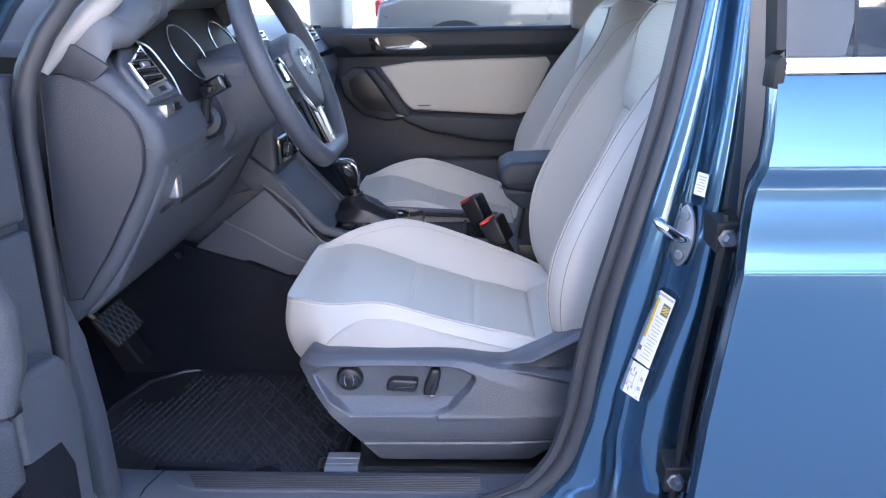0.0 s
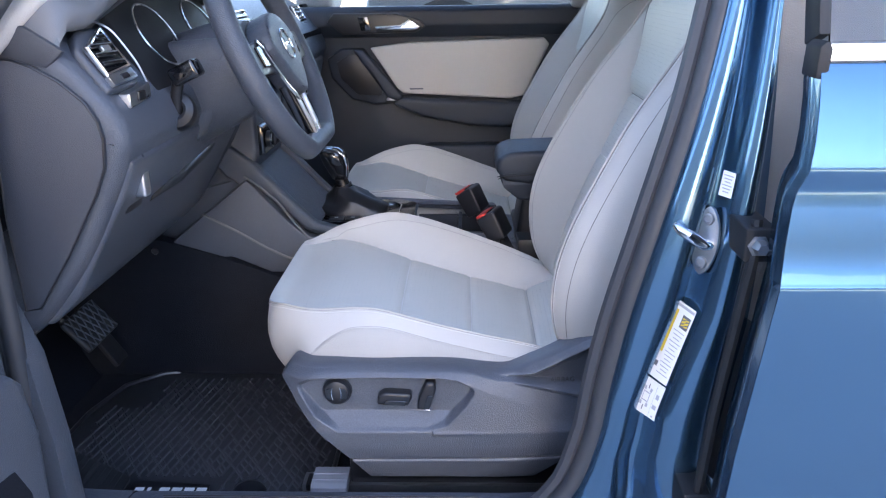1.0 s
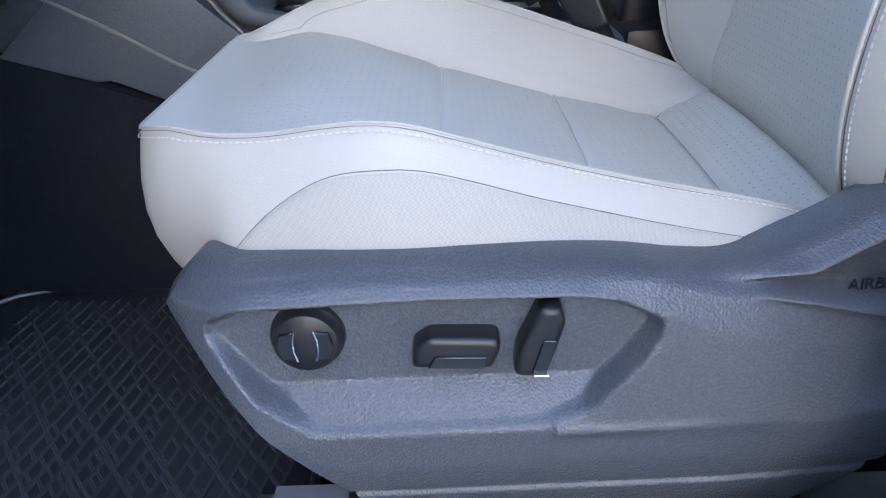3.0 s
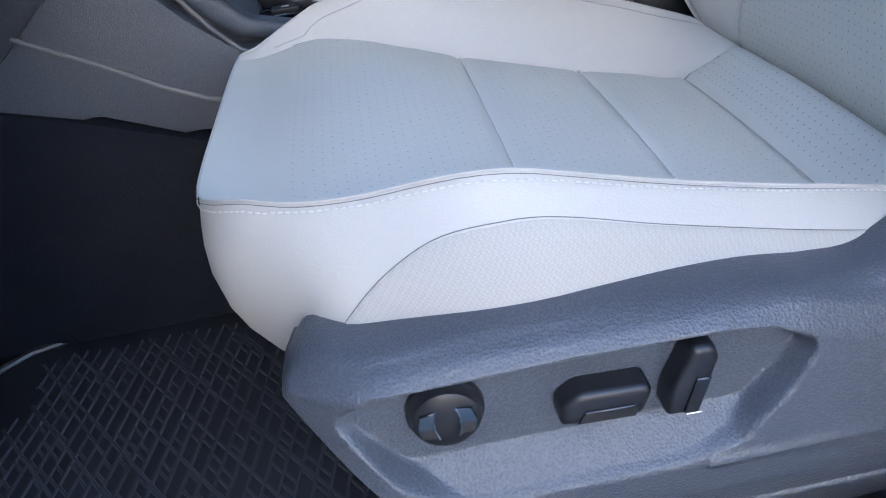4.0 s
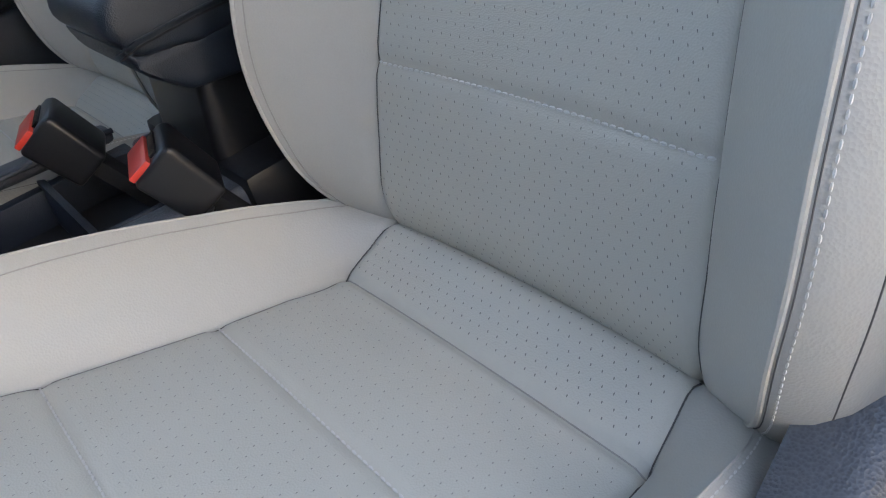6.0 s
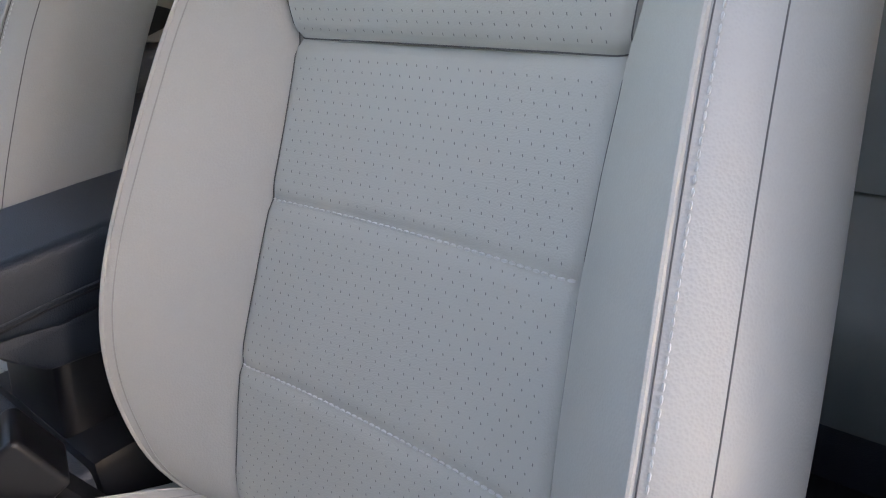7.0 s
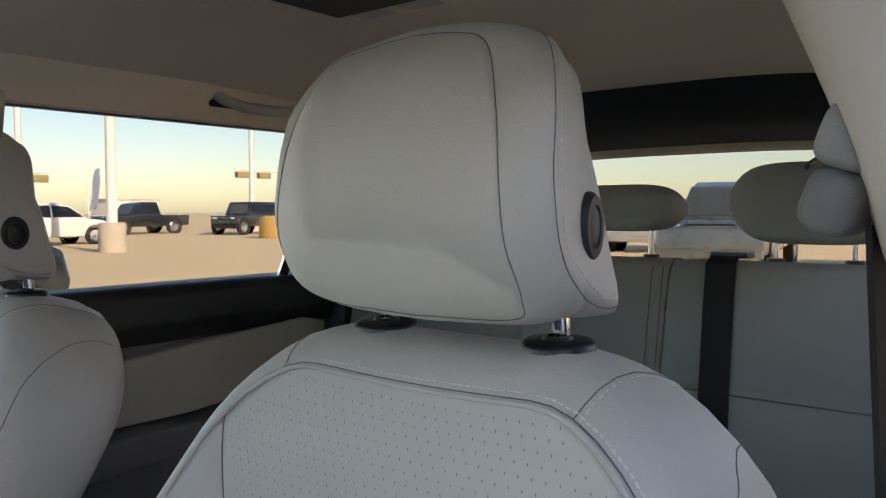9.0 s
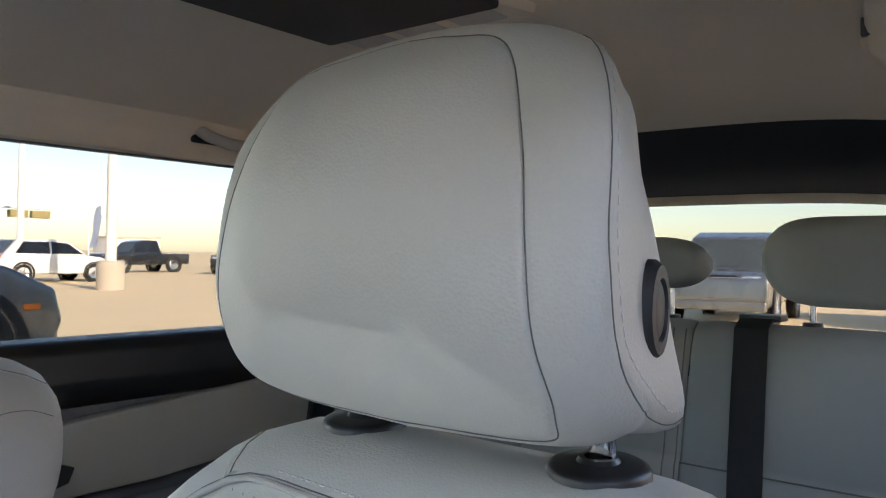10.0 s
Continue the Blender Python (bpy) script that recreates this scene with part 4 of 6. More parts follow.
def label_on(name, u0, u1, z0, z1, drop, label, bars):
    """A printed label stuck on the pillar's flank; bars are rows of (x, y, w, h, material) in fractions of its size."""
    def spot(a, c, lift):
        return tuple(pillar_face(u0 + (a + .5) * (u1 - u0), z0 + (c + .5) * (z1 - z0) - (a + .5) * drop, lift))
    t = thing(name, spot(0, 0, 0), label, "label")
    sheet = [[spot(a, c, .0012) for a in (-.5, -.25, 0, .25, .5)] for c in np.linspace(-.5, .5, 15)]
    sheet.insert(0, [spot(a, -.5, .0002) for a in (-.5, -.25, 0, .25, .5)])
    sheet.append([spot(a, .5, .0002) for a in (-.5, -.25, 0, .25, .5)])
    part("label_sheet", grid(sheet), LABEL, t)
    for bx, by, bw, bh, mat in bars:
        part("print_bar", grid([[spot(bx + i * bw / 2, by + j * bh / 2, .0017) for i in (-1, 0, 1)] for j in (-1, -.5, 0, .5, 1)]), mat, t)
    return t


tyre_bars = [(0, .46, .9, .035, GREYINK), (.20, .30, .42, .16, INK), (.20, .30, .34, .10, YELLOW), (-.36, .12, .16, .56, YELLOW), (-.36, -.32, .2, .07, INK)]
tyre_bars += [(.10, .17 - k * .048, .58 - (k % 3) * .12, .012, GREYINK) for k in range(13)]
label_on("tyre_label", .04, .74, .712, .812, .010, "white and yellow tyre information label on the pillar", tyre_bars)
air_bars = [(-.16, -.32, .04, .14, INK), (-.16, .30, .04, .14, INK), (-.30, 0, .03, .5, GREYINK), (-.02, 0, .03, .5, GREYINK), (-.16, .12, .26, .03, GREYINK), (-.16, -.12, .26, .03, GREYINK)]
air_bars += [(x, z, .10, .10, GREYINK) for x in (-.30, -.02) for z in (-.22, .22)] + [(.18, 0, .012, .9, GREYINK), (.32, .15, .14, .14, GREYINK), (.32, -.15, .18, .12, GREYINK), (.34, -.42, .08, .05, GREYINK)]
label_on("airbag_label", .0, .76, .662, .709, .010, "pale blue-white pictogram label on the pillar", air_bars)
label_on("paint_label", .45, .95, .942, .970, .002, "small white printed sticker on the pillar", [(0, .34 - k * .13, .75 - (k % 3) * .15, .05, GREYINK) for k in range(6)])

# ---- rear door, seen from outside ----
rear_door = thing("rear_door", (.9, -.55, .3), "closed blue rear door with chrome window strip", "car door")
SKIN = [(.28, .530), (.36, .552), (.50, .568), (.70, .577), (.85, .579), (.887, .5788), (.8915, .5784), (.8925, .5776), (.8945, .5766), (.93, .5682), (.965, .5595), (.978, .556), (.984, .556), (.992, .558), (1.001, .561), (1.006, .560), (1.03, .552), (1.06, .540), (1.085, .528), (1.098, .520)]
def door_edge(z):
    return float(hermite(z, [.28, .45, .587, .75, .89, .97, 1.003, 1.08, 1.10], [.345, .342, .347, .360, .377, .387, .397, .409, .411]))
rows = []
for u in np.linspace(0, 1, 24):
    rows.append([(door_edge(z) + u * (1.45 - door_edge(z)), -y + .03 * max(0, u - .55) ** 2, z) for z, y in SKIN])
edge = [[(x + .001, y + .004, z) for x, y, z in rows[0]], [(x - .003, y + .011, z) for x, y, z in rows[0]], [(x - .002, y + .024, z) for x, y, z in rows[0]], [(x + .006, y + .03, z) for x, y, z in rows[0]], [(x + .012, y + .07, z) for x, y, z in rows[0]]]
part("door_skin", grid(edge[::-1] + rows), PAINT, rear_door, "blue metallic door skin", sharp=50)
# Black strip standing for the shade in the gap before the rear door.
part("gap_shade_strip", tube([(door_edge(z) + .004, -y + .088, z) for z, y in SKIN if z < .94], .0065, 8), RUBBER, rear_door)
part("chrome_strip", prism([(-.523, 1.100), (-.520, 1.116), (-.512, 1.118), (-.510, 1.100)], "x", .418, 1.45, .0015), CHROME, rear_door, "chrome window strip")
part("strip_end", prism([(.405, 1.084), (.417, 1.084), (.419, 1.112), (.413, 1.120), (.406, 1.114)], "y", -.525, -.49, .003), RUBBER, rear_door)
part("window_frame", prism([(.412, 1.118), (.424, 1.118), (.442, 1.46), (.430, 1.46)], "y", -.505, -.47, .003, 2, Matrix.Translation((0, -.49, 1.118)) @ Matrix.Rotation(radians(-22), 4, "X") @ Matrix.Translation((0, .49, -1.118))), RUBBER, rear_door)
def rear_pane(x0, x1, x2, x3):
    return prism([(x0, 1.116), (x1, 1.116), (x2, 1.45), (x3, 1.45)], "y", -.503, -.499, 0, 1, Matrix.Translation((0, -.5, 1.116)) @ Matrix.Rotation(radians(-22), 4, "X") @ Matrix.Translation((0, .5, -1.116)))
part("window_pane", rear_pane(.424, .498, .518, .442), REARGLASS, rear_door, "rear window glass lightened to pass more light inside")
part("window_divider", rear_pane(.498, .5015, .5215, .518), RUBBER, rear_door)
part("window_pane", rear_pane(.5015, 1.45, 1.40, .5215), REARGLASS, rear_door, "rear window glass lightened to pass more light inside")
part("inner_panel", box((.50, -.47, .36), (1.45, -.40, 1.08), .02), PLASTIC, rear_door)

# ---- driver door, swung open ----
open_door = thing("driver_door", (-.52, -.5, .35), "open driver door with charcoal inner panel and armrest", "car door")
dm = Matrix.Translation((-.505, -.455, 0)) @ Matrix.Rotation(radians(-4), 4, "Z") @ Matrix.Translation((.505, .455, 0))
part("door_skin", box((-.60, -1.42, .30), (-.57, -.47, 1.09), .01, 2, dm), PAINT, open_door, "blue metallic outer skin")
part("door_core", box((-.575, -1.40, .34), (-.50, -.462, 1.075), .012, 2, dm), SOFT, open_door)
part("upper_panel", prism([(-1.40, .965), (-.472, .925), (-.468, 1.085), (-1.40, 1.10)], "x", -.52, -.482, .012, 3, dm), SOFT, open_door)
part("lower_panel", prism([(-1.40, .40), (-.468, .40), (-.462, .70), (-.465, .912), (-1.40, .95)], "x", -.52, -.486, .008, 3, dm), SOFT, open_door)
part("pull_handle", tube([dm @ Vector(p) for p in ((-.475, -.66, .96), (-.455, -.628, .93), (-.445, -.615, .86), (-.447, -.612, .80), (-.46, -.620, .74))], [.02, .026, .028, .027, .022], 12), PLASTIC, open_door, "upright grab handle")
part("handle_foot", box((-.49, -.66, .725), (-.445, -.594, .742), .004, 2, dm), ALU, open_door)
part("door_pocket", prism([(-.60, .42), (-.485, .42), (-.470, .66), (-.482, .735), (-.500, .755), (-.60, .76)], "x", -.50, -.452, .012, 3, dm), PLASTIC, open_door, "moulded map pocket")
part("pocket_opening", prism([(-.62, .44), (-.515, .44), (-.510, .60), (-.53, .645), (-.62, .655)], "x", -.47, -.4505, .004, 2, dm), CARPET, open_door)
part("armrest", box((-.50, -1.25, .64), (-.435, -.615, .735), .02, 3, dm), PLASTIC, open_door)
# A-pillar and its trims
a_pillar = structure("a_pillar", "blue painted front pillar with pale inner trim", "pillar")
pts = [(-.25, -.32, 1.46), (-.37, -.37, 1.33), (-.455, -.40, 1.242), (-.485, -.42, 1.205), (-.535, -.435, 1.13), (-.565, -.45, .95), (-.57, -.46, .7), (-.56, -.46, .45)]
part("painted_pillar", tube([(p[0] - .02, p[1] - .02, p[2]) for p in pts], [.04, .04, .04, .042, .045, .05, .052, .052], 14), PAINT, a_pillar)
part("pillar_trim", tube([(-.14, -.205, 1.465), (-.24, -.245, 1.37), (-.33, -.285, 1.28), (-.415, -.318, 1.19), (-.466, -.348, 1.141), (-.494, -.366, 1.102)], [.020, .019, .018, .017, .015, .011], 14), PILLAR, a_pillar, "pale front pillar trim")
part("kick_panel", prism([(-.56, .36), (-.47, .36), (-.478, .60), (-.49, .72), (-.515, .80), (-.52, 1.10), (-.60, 1.10)], "y", -.415, -.372, .008), PLASTIC, a_pillar)


# ---- dashboard ----
dash = thing("dashboard", (-.6, MID, .75), "charcoal soft-touch dashboard with chrome-edged air vents", "dashboard")
DASH = [(-.98, 1.08), (-.75, 1.135), (-.58, 1.150), (-.48, 1.140), (-.425, 1.112), (-.385, 1.070), (-.355, 1.030), (-.345, .995), (-.352, .972), (-.372, .930), (-.41, .860), (-.455, .795), (-.50, .745), (-.535, .722), (-.58, .712), (-.98, .712)]
OUT = [Vector((float(hermite(u, range(len(DASH)), [p[0] for p in DASH])), 0, float(hermite(u, range(len(DASH)), [p[1] for p in DASH])))) for u in np.linspace(0, len(DASH) - 1, 76)]
def dash_ring(y, inset):
    r = []
    for i, p in enumerate(OUT):
        d = OUT[min(i + 1, len(OUT) - 1)] - OUT[max(i - 1, 0)]
        n = Vector((-d.z, 0, d.x)).normalized()
        r.append(Vector((p.x - n.x * inset, y, p.z - n.z * inset)))
    return r
dash_rows = [dash_ring(y, k) for y, k in ((-.353, .030), (-.353, .018), (-.350, .009), (-.344, .003), (-.334, 0), (.2, 0), (.8, 0), (1.06, 0))]
part("dash_body", grid(dash_rows), SOFT, dash, sharp=50)
# end panel facing the door opening
END = [(-.500, 1.096), (-.470, 1.097), (-.445, 1.088), (-.415, 1.070), (-.388, 1.045), (-.376, 1.022), (-.3725, 1.0), (-.376, .965), (-.392, .93), (-.44, .85), (-.492, .775), (-.512, .772), (-.513, .90)]
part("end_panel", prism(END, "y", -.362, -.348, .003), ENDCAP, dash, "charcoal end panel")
part("end_panel_gap", tube([(x, -.3605, z) for x, z in END], .0018, 6, closed=True), DARK, dash)
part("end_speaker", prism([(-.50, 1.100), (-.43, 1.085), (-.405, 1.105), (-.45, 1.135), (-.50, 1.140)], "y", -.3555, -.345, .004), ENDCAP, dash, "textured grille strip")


def vent(cx, cy, cz, w, h, tilt, skew, mat=CHROME, n=5, yaw=0, cut=0.0):
    """Air vent: bright surround, dark throat, slats; cut slants its top edge."""
    m = Matrix.Translation((cx, cy, cz)) @ Matrix.Rotation(radians(yaw), 4, "Z") @ Matrix.Rotation(radians(tilt), 4, "Y") @ Matrix.Rotation(radians(90), 4, "Z") @ Matrix.Rotation(radians(90), 4, "X")
    v = part("air_vent", prism([(-w / 2, -h / 2), (w / 2, -h / 2 + skew), (w / 2, h / 2), (-w / 2, h / 2 - cut)], "z", -.02, .0015, .001, 1, m), DARK, dash, "black slatted air vent")
    ring = [m @ Vector(p) for p in ((-w / 2, -h / 2, .003), (w / 2, -h / 2 + skew, .003), (w / 2, h / 2, .003), (-w / 2, h / 2 - cut, .003))]
    part("vent_surround", tube(ring, .0042, 8, closed=True), mat, v, "chrome surround")
    for k in range(n):
        y = -h / 2 + (k + 1) * h / (n + 1)
        x0 = -w / 2 + w * max(0, (y - h / 2 + cut) / cut if cut else 0)
        part("slat", box((x0 + .003, y - .0035, .001), (w / 2 - .003, y + .0015, .008), .0008, 1, m @ Matrix.Translation((0, 0, 0))), GLOSS, v)
        part("slat_edge", box((x0 + .004, y + .0014, .0072), (w / 2 - .004, y + .0024, .0086), 0, 1, m), ALU, v)
    part("vent_tab", box((-.008, -.004, .006), (.008, .004, .012), .001, 1, m), ALU, v)
    return v


side_vent = vent(-.386, -.300, 1.098, .050, .064, -38, .006, n=4, yaw=-12, cut=.026)
hm = Matrix.Translation((-.386, -.300, 1.098)) @ Matrix.Rotation(radians(-12), 4, "Z") @ Matrix.Rotation(radians(-38), 4, "Y") @ Matrix.Rotation(radians(90), 4, "Z") @ Matrix.Rotation(radians(90), 4, "X")
part("vent_housing", prism([(-.034, -.053), (.034, -.047), (.034, .042), (-.008, .038), (-.034, .010)], "z", -.050, -.003, .008, 4, hm), SOFT, dash, "charcoal housing round the side vent")
part("vent_plate", prism([(-.026, -.048), (.028, -.042), (.028, -.028), (-.026, -.034)], "z", -.003, .004, .0012, 2, hm), ALU, side_vent, "satin plate below the vent")
part("plate_switch", prism([(-.004, -.043), (.012, -.0415), (.012, -.034), (-.004, -.0355)], "z", .003, .0055, .0006, 1, hm), DARK, side_vent)
part("light_switch_plate", prism([(-.312, 1.030), (-.245, 1.036), (-.245, 1.056), (-.312, 1.048)], "x", -.368, -.352, .002), ALU, dash, "bright switch plate")
part("light_switch", box((-.354, -.290, 1.036), (-.349, -.268, 1.048), .002), DARK, dash)
for y0 in (.28, .40):
    vent(-.400, y0, 1.090, .10, .060, -28, 0)
vent(-.398, .965, 1.080, .085, .065, -28, 0)
part("dash_trim_strip", prism([(.10, 1.038), (1.04, 1.030), (1.04, 1.046), (.10, 1.052)], "x", -.368, -.352, .002), GLOSS, dash, "piano black trim strip")
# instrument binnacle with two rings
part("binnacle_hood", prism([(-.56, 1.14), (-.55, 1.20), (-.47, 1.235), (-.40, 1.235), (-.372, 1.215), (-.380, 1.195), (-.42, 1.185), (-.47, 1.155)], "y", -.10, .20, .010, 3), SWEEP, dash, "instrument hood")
part("binnacle_face", prism([(-.452, 1.178), (-.440, 1.178), (-.358, 1.036), (-.372, 1.026)], "y", -.205, .205, .004), WELL, dash, "black instrument face")
for y in (-.100, .100):
    m = Matrix.Translation((-.394, y, 1.104)) @ Matrix.Rotation(radians(-60), 4, "Y").inverted()
    ring = [m @ Vector((.050 * math.cos(k), .058 * math.sin(k), .006)) for k in [2 * math.pi * j / 48 for j in range(48)]]
    part("instrument_ring", tube(ring, .0021, 8, closed=True), CHROME, dash, "chrome dial ring")
for s in (-1, 1):
    part("binnacle_cheek", prism([(-.56, 1.12), (-.55, 1.20), (-.47, 1.235), (-.40, 1.235), (-.372, 1.205), (-.376, 1.165), (-.432, 1.129), (-.46, 1.10)], "y", s * .212 - .014, s * .212 + .014, .008, 3), SOFT, dash)
    part("binnacle_trim", tube([(-.430, s * .199, 1.127), (-.405, s * .199, 1.094), (-.378, s * .197, 1.058), (-.360, s * .195, 1.034)], .0024, 8), CHROME, dash)
# the hood's brow falls towards the door and ends over the side vent
BROW_Y = [-.350, -.345, -.30, -.20, -.095]
BROW = [[(-.45, 1.10), (-.415, 1.098), (-.415, 1.104), (-.435, 1.118), (-.49, 1.130), (-.58, 1.130), (-.62, 1.10)],
        [(-.46, 1.11), (-.412, 1.112), (-.412, 1.119), (-.435, 1.143), (-.49, 1.158), (-.58, 1.150), (-.62, 1.10)],
        [(-.47, 1.13), (-.388, 1.138), (-.383, 1.148), (-.410, 1.172), (-.48, 1.186), (-.58, 1.170), (-.62, 1.11)],
        [(-.47, 1.16), (-.384, 1.170), (-.376, 1.188), (-.402, 1.212), (-.475, 1.216), (-.565, 1.188), (-.60, 1.12)],
        [(-.47, 1.18), (-.380, 1.195), (-.372, 1.215), (-.400, 1.236), (-.470, 1.236), (-.552, 1.201), (-.58, 1.13)]]
brow_rows = []
for y in spaced(-.350, -.095, 40, -.347):
    ring = [(float(hermite(y, BROW_Y, [r[k][0] for r in BROW])), y, float(hermite(y, BROW_Y, [r[k][1] for r in BROW]))) for k in range(7)]
    brow_rows.append([tuple(p) for p in fine_line(ring, 30)])
part("dash_shoulder", grid(brow_rows), SWEEP, dash, "satin dash shoulder lightened for windscreen light, running into the hood", sharp=60)
part("cluster_trim", tube(fine_line([(-.405, -.272, 1.136), (-.387, -.270, 1.127), (-.367, -.268, 1.101), (-.355, -.267, 1.080), (-.347, -.266, 1.058)], 24), .0014, 8), ALU, dash, "thin bright line beside the vent")
part("corner_vent", prism([(-.475, 1.112), (-.440, 1.112), (-.462, 1.150), (-.472, 1.150)], "y", -.352, -.338, .002), DARK, dash, "small corner air vent")
for k in range(4):
    part("corner_slat", box((-.470 + k * .001, -.354, 1.117 + k * .008), (-.445 - k * .004, -.350, 1.120 + k * .008), .0008, 1), GREYT, dash)
part("middle_panel", prism([(-.52, 1.03), (-.372, 1.03), (-.352, .97), (-.352, .84), (-.37, .80), (-.52, .76)], "y", .25, .49, .012, 3), SOFT, dash)
part("screen", prism([(-.380, 1.022), (-.360, 1.020), (-.346, .955), (-.366, .952)], "y", .265, .475, .003), GLOSS, dash, "black touch screen")
panel = part("climate_panel", prism([(-.356, .905), (-.343, .90), (-.340, .845), (-.356, .84)], "y", .26, .48, .003), GLOSS, dash, "climate control panel")
for y in (.285, .37, .455):
    m = Matrix.Translation((-.340, y, .872)) @ Matrix.Rotation(radians(90), 4, "Y")
    part("climate_knob", lathe([(0, .016), (.012, .016), (.0145, .013), (.0165, .006), (.0165, 0)], 26, m), DARK, panel)
    part("knob_ring", lathe([(.0145, .013), (.0168, .012), (.0168, .009), (.0145, .010)], 26, m), CHROME, panel)
# knee panel details
part("knee_panel", prism([(-.372, .985), (-.350, .965), (-.375, .91), (-.455, .775), (-.50, .735), (-.52, .75)], "y", -.335, .19, .01, 3), PLASTIC, dash, "lower knee panel")
part("lever_recess", prism([(-.395, .965), (-.372, .965), (-.385, .885), (-.41, .885)], "y", -.300, -.245, .006, 2), DARK, dash)
part("hood_lever", box((-.385, -.284, .905), (-.362, -.264, .952), .004, 3, Matrix.Rotation(radians(0), 4, "Y")), ALU, dash, "bright upright lever")
part("shelf_lip", tube([(-.40, -.20, .885), (-.388, -.10, .890), (-.383, .02, .905), (-.39, .10, .915)], .011, 10), DARK, dash)
part("knee_screw", lathe([(0, .003), (.006, .003), (.008, 0)], 14, Matrix.Translation((-.575, .205, .655)) @ Matrix.Rotation(radians(90), 4, "X")), DARK, dash)
part("glovebox_lid", prism([(-.372, .985), (-.345, .968), (-.362, .90), (-.43, .775), (-.47, .76)], "y", .53, 1.03, .012, 3), SOFT, dash, "charcoal glovebox lid")

# ---- steering column and wheel ----
column = thing("steering_column", (-.36, 0, 1.0), "charcoal steering column with control stalk", "steering column")
TILT = 23
wm = Matrix.Translation((-.243, 0, 1.073)) @ Matrix.Rotation(radians(TILT), 4, "Y").inverted() @ Matrix.Rotation(radians(90), 4, "Y")
part("column_shroud", lathe([(0, -.02), (.060, -.02), (.072, -.04), (.082, -.09), (.088, -.16), (.09, -.24)], 28, wm @ Matrix.Diagonal((1.0, 1.0, 1, 1))), SOFT, column)
part("column_cover", prism([(-.285, 1.03), (-.30, 1.10), (-.42, 1.09), (-.46, .90), (-.36, .935)], "y", -.075, .075, .025, 4), SOFT, column)
part("stalk_socket", lathe([(.012, .012), (.016, .014), (.026, .010), (.029, .002), (.029, -.02)], 26, Matrix.Translation((-.352, -.165, 1.004)) @ Matrix.Rotation(radians(40), 4, "Y") @ Matrix.Rotation(radians(70), 4, "X")), DARK, column)
part("stalk_stem", tube([(-.352, -.165, 1.004), (-.345, -.172, 1.028), (-.338, -.175, 1.052)], [.012, .008, .009], 10), DARK, column)
part("stalk_tip", box((-.020, -.016, -.012), (.022, .016, .014), .006, 3, Matrix.Translation((-.326, -.176, 1.058)) @ Matrix.Rotation(radians(-25), 4, "Y")), GLOSS, column, "black stalk end")

wheel = thing("steering_wheel", (-.243, 0, 1.073), "dark leather multifunction steering wheel with chrome accents", "steering wheel")
N = 72
rim = []
for j in range(N):
    a = 2 * math.pi * j / N
    r0 = .177
    flat = r0 if math.sin(a) > -.86 else min(r0, .160 / abs(math.sin(a)))
    rim.append(wm @ Vector((-flat * math.sin(a), flat * math.cos(a), .0)))
part("rim", tube(rim, .0168, 14, closed=True, flat=1.12), SOFT, wheel, "leather-wrapped rim")
def wheel_prism(pts, z0, z1, bev=.003):
    return prism([(-y, x) for x, y in pts], "z", z0, z1, bev, 3, wm)
hub_pts = [(.074 * math.cos(k) * (1.08 if math.sin(k) > 0 else 1 + .35 * math.sin(k)), .056 * math.sin(k) * (1 if math.sin(k) > 0 else 1.45)) for k in [2 * math.pi * j / 32 for j in range(32)]]
part("airbag_cover", wheel_prism(hub_pts, -.015, .026, .012), SOFT, wheel, "padded airbag cover")
for s in (-1, 1):
    spoke = part("spoke", wheel_prism([(s * .050, .022), (s * .168, .018), (s * .168, -.030), (s * .050, -.035)], -.010, .010, .004), DARK, wheel)
    part("spoke_keys", wheel_prism([(s * .070, .014), (s * .130, .012), (s * .125, -.020), (s * .072, -.024)], .009, .0135, .002), GLOSS, spoke, "black control keys")
    part("spoke_accent", tube([wm @ Vector((-y, x, .012)) for x, y in ((s * .112, .020), (s * .092, .004), (s * .078, -.022), (s * .058, -.056), (s * .026, -.086))], .0030, 8), CHROME, wheel, "chrome accent")
low = part("lower_spoke", wheel_prism([(-.040, -.040), (.040, -.040), (.026, -.160), (-.026, -.160)], -.010, .008, .004), GLOSS, wheel, "gloss black lower spoke")
for s in (-1, 1):
    part("spoke_trim", wheel_prism([(s * .020, -.060), (s * .030, -.060), (s * .024, -.152), (s * .010, -.152)], .007, .011, .0015), ALU, wheel, "satin metal inlay")
part("badge_ring", tube([wm @ Vector((.024 * math.sin(k), .024 * math.cos(k), .0275)) for k in [2 * math.pi * j / 32 for j in range(32)]], .0022, 8, closed=True), CHROME, wheel, "plain chrome badge ring")
part("badge_disc", lathe([(0, .0272), (.022, .0272), (.023, .024)], 28, wm), DARK, wheel)
part("badge_bar", wheel_prism([(-.017, .003), (.017, .003), (.014, -.003), (-.014, -.003)], .027, .0285, .0006), CHROME, wheel)

